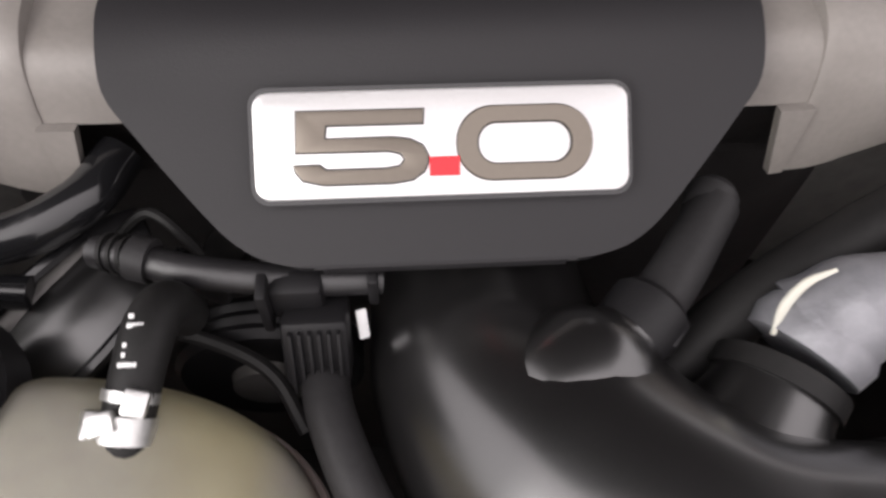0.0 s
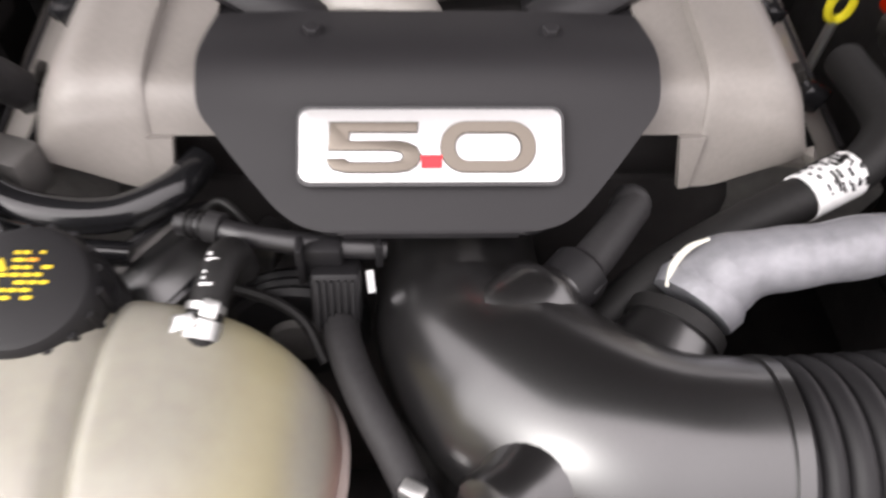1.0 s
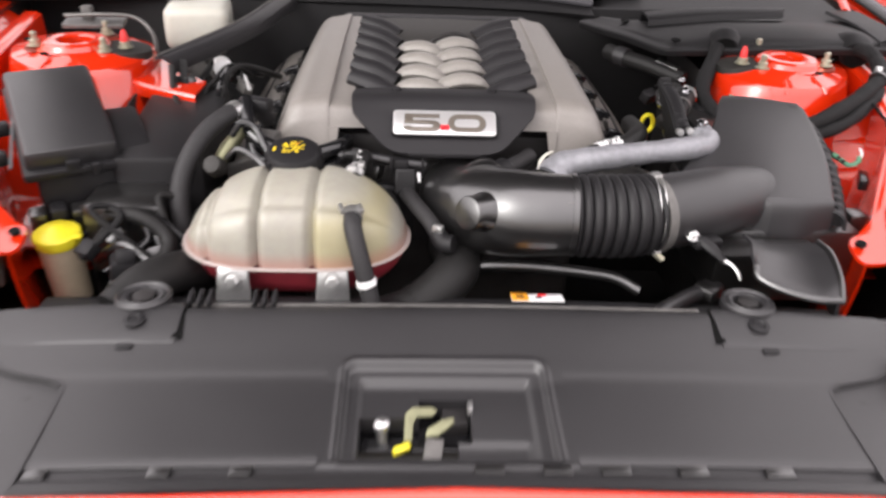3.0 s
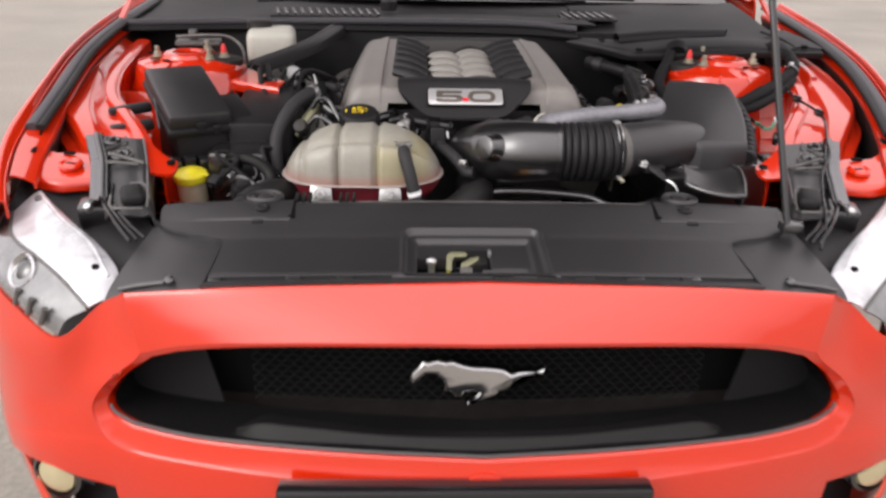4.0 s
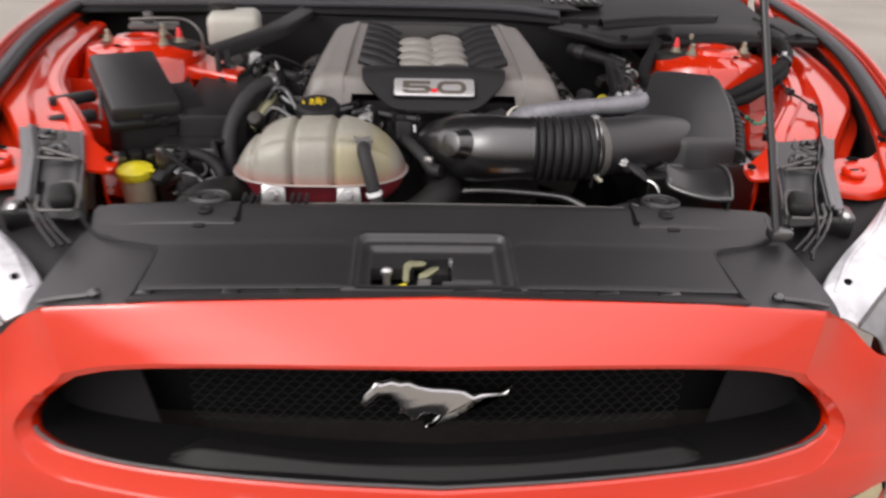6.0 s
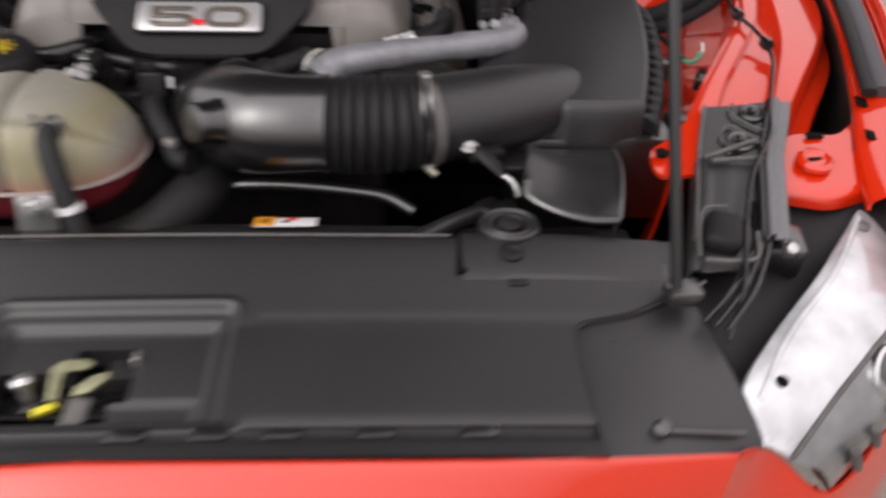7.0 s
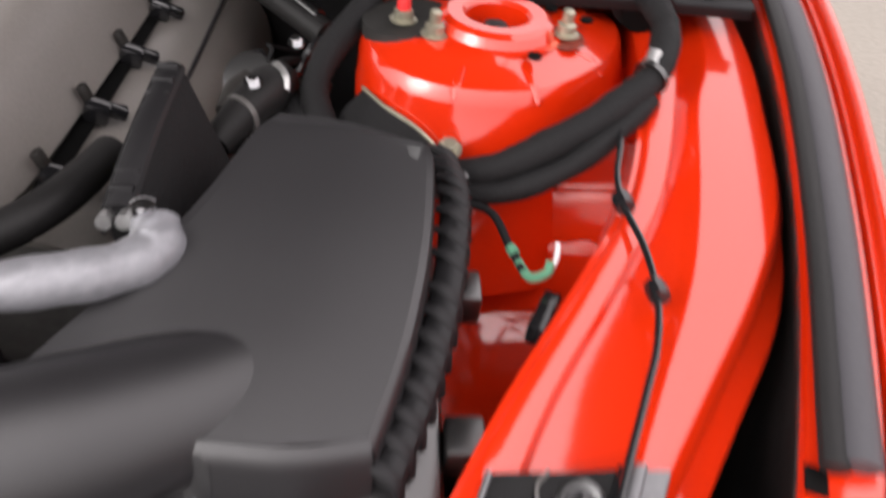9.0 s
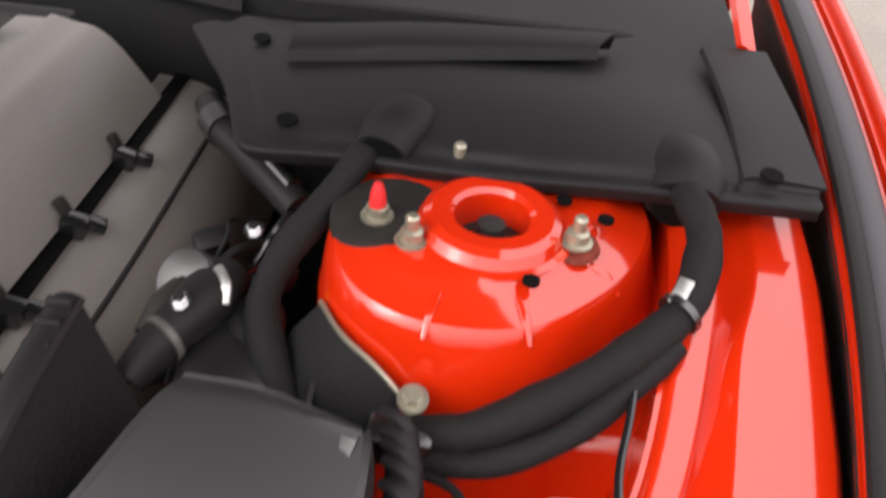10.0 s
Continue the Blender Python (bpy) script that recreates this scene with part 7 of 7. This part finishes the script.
# grey instead of black: the highlight on this edge is put into the colour
part("lit_seal_strip", tube([(-0.96, 1.235, 1.022), (-0.6, 1.325, 1.020), (-0.2, 1.33, 1.024), (0.2, 1.335, 1.022), (0.38, 1.32, 1.010)], 0.010, 10, 6), SEAL, cowp, "rubber strip along the scuttle edge, coloured grey for its highlight")
wiper = thing("wiper_arm", "black wiper arm lying on the scuttle", "wiper", (-0.2, 1.58, 1.06))
part("arm", tube([(-0.62, 1.50, 1.062), (-0.3, 1.525, 1.072), (0.1, 1.545, 1.075), (0.45, 1.56, 1.07)], 0.010, 10, 5, flat=0.6), GLOSSBLACK, wiper)
part("spindle_cap", lathe([(0.026, -0.02), (0.026, 0.008), (0.018, 0.016), (0.004, 0.018)], (-0.20, 1.50, 1.058), (0, -0.1, 1), 20), PLASTIC, wiper)
part("arm", tube([(-0.155, 1.560, 1.066), (-0.08, 1.60, 1.092), (0.01, 1.65, 1.125), (0.12, 1.70, 1.155)], [0.013, 0.012, 0.009, 0.007], 10, 5, flat=0.7), GLOSSBLACK, wiper)
part("blade", tube([(-0.42, 1.612, 1.090), (-0.25, 1.622, 1.102), (-0.08, 1.632, 1.110)], 0.006, 8, 5), RUBBER, wiper)
part("blade", tube([(-0.10, 1.575, 1.072), (0.2, 1.582, 1.078), (0.62, 1.585, 1.072)], 0.006, 8, 5), RUBBER, wiper)

# ---------------------------------------------------------------- left of the bay
fuse = thing("fuse_box", "grey-black fuse box with clipped lid and side lugs", "fuse box", (-0.60, 0.63, 0.72))
ARC = radians(19)


def swung(x, y, z):
    """A place on the fuse box, which stands askew in the bay."""
    dx, dy = x + 0.610, y - 0.640
    return (-0.624 + dx * math.cos(ARC) - dy * math.sin(ARC), 0.640 + dx * math.sin(ARC) + dy * math.cos(ARC), z)


f_lid = part("lid", box(swung(-0.610, 0.640, 0.942), (0.134, 0.245, 0.040), 0.009, (15, 0, 28)), COVER, fuse, "grey-black moulded lid")
part("lid_rim", box(swung(-0.610, 0.640, 0.923), (0.144, 0.258, 0.016), 0.005, (15, 0, 28)), PLASTIC, fuse)
part("lid_seam", tube([swung(-0.678, 0.520, 0.905), swung(-0.6785, 0.640, 0.9385), swung(-0.679, 0.755, 0.970)], 0.0022, 6, 4), BRACE, f_lid, "pale line along the lid's edge")
part("body", box(swung(-0.60, 0.645, 0.84), (0.128, 0.225, 0.16), 0.012, (4, 0, 27)), PLASTIC, fuse)
part("lower_tier", box(swung(-0.515, 0.625, 0.905), (0.060, 0.130, 0.034), 0.006, (12, 0, 27)), PLASTIC, fuse, "lower step of the lid")
part("lid_catch", box(swung(-0.592, 0.522, 0.897), (0.022, 0.012, 0.030), 0.004, (15, 0, 28)), PLASTIC, fuse)
part("lid_catch", box(swung(-0.560, 0.520, 0.893), (0.014, 0.010, 0.022), 0.003, (15, 0, 28)), PLASTIC, fuse)
for k in range(5):
    part("relay", box(swung(-0.655 + 0.030 * k, 0.510, 0.822 + 0.004 * (k % 2)), (0.024, 0.030, 0.034), 0.004, (8, 0, 25)), (SATIN, PLASTIC)[k % 2], fuse, "black plug-in relay")
for y, z in ((0.655, 0.918), (0.575, 0.898)):
    part("lug", box(swung(-0.732, y, z), (0.090, 0.026, 0.022), 0.006, (0, -4, 28)), PLASTIC, fuse, "black side lug")
battery = thing("battery_cover", "black box cover behind the fuse box", "battery cover", (-0.46, 0.70, 0.70))
part("case", box((-0.46, 0.715, 0.83), (0.14, 0.30, 0.17), 0.010, (4, 0, 3)), PLASTIC, battery, "scuffed black case")
part("front_case", box((-0.49, 0.53, 0.80), (0.12, 0.10, 0.12), 0.010), SATIN, battery)
washer = thing("washer_filler", "tan washer filler neck with a bright yellow cap", "washer bottle", (-0.57, 0.45, 0.74))
part("neck", lathe([(0.028, -0.11), (0.030, -0.03), (0.031, -0.005)], (-0.5825, 0.462, 0.814), (0, -0.1, 1), 24), TAN, washer)
wcap = part("cap", lathe([(0.033, -0.008), (0.035, 0.0), (0.034, 0.008), (0.029, 0.012), (0.017, 0.013), (0.010, 0.018), (0.002, 0.019)], (-0.5825, 0.462, 0.814), (0, -0.1, 1), 24), YCAP, washer, "bright yellow snap cap")
part("cap_tab", box((-0.5505, 0.452, 0.821), (0.018, 0.012, 0.005), 0.002), YCAP, wcap)
part("bracket", box((-0.655, 0.42, 0.80), (0.02, 0.015, 0.09), 0.003, (0, 10, 0)), STEEL, washer)

big = thing("coolant_hose", "thick grey coolant hose arching beside the tank", "hose", (-0.39, 0.55, 0.85))
part("hose", tube([(-0.405, 0.50, 0.79), (-0.412, 0.52, 0.85), (-0.405, 0.55, 0.895), (-0.380, 0.59, 0.935), (-0.345, 0.635, 0.955), (-0.315, 0.68, 0.95), (-0.30, 0.70, 0.92)], 0.0150, 18, 7), HOSE, big)
part("clamp", tube([(-0.345, 0.635, 0.955), (-0.338, 0.645, 0.956)], 0.0168, 18, 1), STEEL, big)
sec = thing("coolant_pipe", "glossy black pipe sweeping behind the tank cap", "pipe", (-0.26, 0.6, 0.9))
part("pipe", tube([(-0.325, 0.665, 0.965), (-0.322, 0.640, 0.955), (-0.310, 0.610, 0.930), (-0.270, 0.590, 0.912), (-0.215, 0.588, 0.905), (-0.175, 0.605, 0.910), (-0.160, 0.635, 0.910)], 0.0125, 14, 7), GLOSSBLACK, sec)
part("pipe", tube([(-0.315, 0.620, 0.920), (-0.30, 0.592, 0.895), (-0.25, 0.575, 0.888), (-0.20, 0.570, 0.885)], 0.009, 12, 7), GLOSSBLACK, sec)
part("connector", box((-0.305, 0.662, 0.962), (0.045, 0.02, 0.02), 0.004, (0, 0, -25)), PLASTIC, sec)
part("bracket", box((-0.295, 0.635, 0.905), (0.05, 0.03, 0.04), 0.006, (0, 0, -20)), CAST, sec)
part("loop", tube([(-0.34, 0.60, 0.93), (-0.322, 0.598, 0.952), (-0.30, 0.592, 0.945), (-0.285, 0.575, 0.925), (-0.27, 0.56, 0.905)], 0.006, 10, 6), GLOSSBLACK, sec)
part("loop", tube([(-0.345, 0.575, 0.90), (-0.325, 0.57, 0.918), (-0.295, 0.56, 0.905), (-0.275, 0.545, 0.893)], 0.005, 10, 6), SATIN, sec)
part("olive_tube", tube([(-0.372, 0.57, 0.872), (-0.350, 0.598, 0.905), (-0.325, 0.625, 0.935)], [0.008, 0.013, 0.010], 16, 4), OLIVE, sec)
part("round_plug", lathe([(0.015, -0.02), (0.016, 0.0), (0.013, 0.006), (0.004, 0.008)], (-0.358, 0.535, 0.905), (-0.2, -0.8, 0.6), 20), DUSTY, sec)

sensor = thing("engine_sensor_loom", "satin black moulded cable guide in front of the engine", "cable guide", (-0.19, 0.56, 0.86))
part("guide", sheet([[(-0.235, 0.545, 0.868), (-0.205, 0.572, 0.880), (-0.178, 0.600, 0.885)], [(-0.212, 0.528, 0.876), (-0.180, 0.552, 0.890), (-0.150, 0.596, 0.892)], [(-0.185, 0.515, 0.868), (-0.160, 0.535, 0.880), (-0.132, 0.575, 0.882)]], 0.006, 12, 4), SATIN, sensor, "moulded guide with raised edges")
part("guide_edge", tube([(-0.236, 0.546, 0.874), (-0.206, 0.574, 0.886), (-0.178, 0.602, 0.890)], 0.004, 8, 6), GLOSSBLACK, sensor)
part("guide_edge", tube([(-0.186, 0.514, 0.874), (-0.160, 0.535, 0.886), (-0.140, 0.566, 0.888), (-0.130, 0.590, 0.886)], 0.004, 8, 6), GLOSSBLACK, sensor)
part("strap", tube([(-0.240, 0.526, 0.868), (-0.222, 0.546, 0.875), (-0.198, 0.575, 0.882), (-0.178, 0.602, 0.886)], [0.006, 0.0065, 0.0065, 0.006], 10, 5, flat=0.4), CAST, sensor, "bare grey metal strap")
part("plug", box((-0.168, 0.605, 0.875), (0.03, 0.022, 0.03), 0.004, (20, 10, 30)), PLASTIC, sensor)
part("plug", box((-0.112, 0.585, 0.878), (0.022, 0.03, 0.026), 0.004, (-15, 10, -20)), SATIN, sensor)
part("wire", tube([(-0.165, 0.60, 0.885), (-0.145, 0.605, 0.90), (-0.125, 0.59, 0.895), (-0.112, 0.575, 0.885)], 0.003, 8, 6), RUBBER, sensor)
part("wire", tube([(-0.15, 0.56, 0.865), (-0.11, 0.545, 0.868), (-0.085, 0.53, 0.862), (-0.07, 0.505, 0.85)], 0.004, 8, 6), RUBBER, sensor)
pulley = thing("belt_pulley", "dark ribbed pulley at the front of the engine", "pulley", (-0.10, 0.55, 0.80))
part("rim", lathe([(0.050, -0.012), (0.052, -0.008), (0.050, -0.004), (0.052, 0.0), (0.050, 0.004), (0.052, 0.008), (0.048, 0.012), (0.020, 0.012)], (-0.095, 0.56, 0.815), (0, -1, 0.05), 36), PLASTIC, pulley)
part("hub", lathe([(0.022, 0.010), (0.020, 0.018), (0.010, 0.020), (0.002, 0.0205)], (-0.095, 0.56, 0.815), (0, -1, 0.05), 24), CAST, pulley)
brake = thing("brake_reservoir", "white brake fluid reservoir with a grey cap", "reservoir", (-0.51, 1.12, 0.90))
part("bottle", box((-0.522, 1.17, 0.975), (0.135, 0.15, 0.095), 0.022, (0, 0, 8), segments=4), RESERVOIR, brake, "white translucent bottle")
part("cap", lathe([(0.036, 0), (0.036, 0.02), (0.030, 0.024), (0.004, 0.025)], (-0.560, 1.20, 1.016), (0, 0, 1), 24), DUSTY, brake)
part("master_cylinder", tube([(-0.50, 1.20, 0.92), (-0.50, 1.0, 0.92)], 0.028, 18, 3), CAST, brake)
part("cylinder_cap", lathe([(0.020, 0), (0.020, 0.03)], (-0.44, 0.99, 0.93), (0.4, -1, 0), 18), WHITE, brake)
bar = thing("strut_brace", "flat dark grey brace bar running to the strut tower", "strut brace", (-0.45, 1.1, 0.98))
ROD = [(-0.515, 0.862, 0.972), (-0.408, 1.067, 0.990), (-0.36, 1.25, 1.002), (-0.318, 1.46, 1.012)]
part("bar", sheet([[(x - 0.020, y + 0.010, z + 0.002) for x, y, z in ROD], [(x - 0.014, y + 0.007, z + 0.008) for x, y, z in ROD], [(x + 0.014, y - 0.007, z + 0.006) for x, y, z in ROD], [(x + 0.020, y - 0.010, z - 0.004) for x, y, z in ROD], [(x + 0.020, y - 0.010, z - 0.020) for x, y, z in ROD]], 0.005, 24, 2), PLATE, bar)
part("edge", tube([(x - 0.014, y + 0.007, z + 0.009) for x, y, z in ROD], 0.0022, 8, 6), CAST, bar)
abs_unit = thing("abs_unit", "jumble of dark brake valve pipes beside the engine", "brake valve block", (-0.45, 0.92, 0.85))
part("valve_block", box((-0.47, 0.90, 0.86), (0.10, 0.12, 0.08), 0.01), DARK, abs_unit)
pipes = random.Random(5)
for k in range(7):
    x, w = -0.51 + 0.018 * k, lambda d: pipes.uniform(-d, d)
    part("brake_pipe", tube([(x, 0.85 + w(0.02), 0.88), (x + 0.01 + w(0.01), 0.84 + w(0.02), 0.92 + w(0.02)), (x + 0.03 + w(0.02), 0.90 + w(0.03), 0.935 + w(0.02)), (x + 0.05 + w(0.03), 1.0 + w(0.03), 0.92 + w(0.03)), (x + 0.04, 1.10, 0.88)], pipes.uniform(0.003, 0.008), 8, 6), (RUBBER, TAPE, GLOSSBLACK)[k % 3], abs_unit)
for k in range(6):
    part("plug", box((-0.50 + 0.024 * k, 0.86 + pipes.uniform(0, 0.12), 0.915 + pipes.uniform(-0.01, 0.02)), (0.022, 0.03, 0.022), 0.004, (pipes.uniform(-30, 30), pipes.uniform(-30, 30), pipes.uniform(0, 90))), (PLASTIC, SATIN, CAST)[k % 3], abs_unit)
part("tape_strip", sheet([[(-0.488, 0.872, 0.975), (-0.472, 0.868, 0.975)], [(-0.484, 0.850, 0.93), (-0.468, 0.846, 0.93)], [(-0.470, 0.82, 0.88), (-0.452, 0.816, 0.88)]], 0.004, 4, 4), TAPE, abs_unit)
pipe_clip = thing("pipe_bracket", "grey metal pipe bracket on top of the strut tower", "bracket", (-0.68, 0.98, 0.99))
part("plate", box((-0.685, 1.005, 1.006), (0.115, 0.045, 0.010), 0.003, (6, 0, 6)), CAST, pipe_clip)
part("upright", box((-0.70, 1.015, 1.022), (0.020, 0.020, 0.030), 0.003), CAST, pipe_clip)
part("pipe", tube([(-0.74, 1.0, 1.02), (-0.66, 0.99, 1.026), (-0.60, 0.99, 1.022), (-0.565, 0.975, 0.995), (-0.56, 0.97, 0.95)], 0.004, 8, 6), CAST, pipe_clip)
tag = thing("paper_tag", "small white tag hanging on a cable", "tag", (-0.36, 0.85, 0.93))
part("tag", box((-0.362, 0.85, 0.940), (0.008, 0.010, 0.034), 0.002, (15, -14, 15), taper=0.4), WHITE, tag)
cable2 = thing("vertical_cable", "thin dark cable against the inner wing", "cable", (-0.46, 0.78, 0.85))
part("cable", tube([(-0.50, 0.86, 0.965), (-0.49, 0.82, 0.93), (-0.455, 0.74, 0.90), (-0.43, 0.66, 0.86)], 0.007, 10, 6), RUBBER, cable2)
front_left = thing("cable_bundle", "looped dark cables and connectors behind the cover", "cable bundle", (-0.45, 0.43, 0.78))
part("loop", tube([(-0.53, 0.50, 0.80), (-0.50, 0.47, 0.845), (-0.45, 0.46, 0.850), (-0.41, 0.44, 0.82), (-0.42, 0.38, 0.79)], 0.012, 12, 6), RUBBER, front_left)
part("loop", tube([(-0.52, 0.44, 0.79), (-0.47, 0.42, 0.825), (-0.43, 0.40, 0.81)], 0.008, 10, 6), SATIN, front_left)
part("connector", box((-0.46, 0.40, 0.80), (0.05, 0.04, 0.03), 0.005, (0, 10, 20)), PLASTIC, front_left)

low = thing("harness_bundle", "tangle of dark cables and plugs in front of the fuse box", "cable bundle", (-0.52, 0.50, 0.78))
for k in range(9):
    x, y, z = -0.52 + bits.uniform(0, 0.12), 0.47 + bits.uniform(0, 0.07), 0.80 + bits.uniform(0, 0.06)
    part("cable", tube([(x, y, z - 0.03), (x + bits.uniform(-0.03, 0.03), y - 0.02, z + 0.01), (x + bits.uniform(-0.05, 0.05), y - 0.04, z + bits.uniform(-0.02, 0.02)), (x + bits.uniform(-0.08, 0.08), y - 0.08, z - 0.04)], bits.uniform(0.003, 0.007), 8, 5), (RUBBER, TAPE, GLOSSBLACK)[k % 3], low)
for k in range(5):
    part("plug", box((-0.52 + 0.03 * k, 0.42 + bits.uniform(-0.03, 0.04), 0.80 + bits.uniform(-0.01, 0.03)), (0.028, 0.024, 0.022), 0.004, (bits.uniform(-30, 30), bits.uniform(-30, 30), bits.uniform(0, 90))), (PLASTIC, SATIN)[k % 2], low)
dip = thing("dipstick", "yellow looped dipstick handle", "dipstick", (0.44, 0.96, 0.80))
ringd = [(0.436 + 0.012 * math.cos(2 * math.pi * k / 20), 0.930, 0.848 + 0.018 * math.sin(2 * math.pi * k / 20)) for k in range(21)]
part("handle", tube(ringd, 0.005, 8, 1, smooth=False), YCAP, dip)
part("tube", tube([(0.436, 0.930, 0.830), (0.43, 0.93, 0.72)], 0.006, 8, 2), STEEL, dip)
side_pipe = thing("heater_pipe", "black rubber heater hose with metal ferrule beside the engine", "hose", (0.42, 1.0, 0.9))
part("hose", tube([(0.385, 1.13, 0.945), (0.412, 1.085, 0.943), (0.455, 1.043, 0.938), (0.515, 0.985, 0.925)], 0.0165, 16, 6), RUBBER, side_pipe)
part("ferrule", tube([(0.400, 1.102, 0.944), (0.418, 1.080, 0.943)], 0.0205, 16, 2), COVER, side_pipe)
part("union", tube([(0.470, 1.035, 0.948), (0.505, 1.000, 0.940)], 0.0085, 14, 3), SATIN, side_pipe)
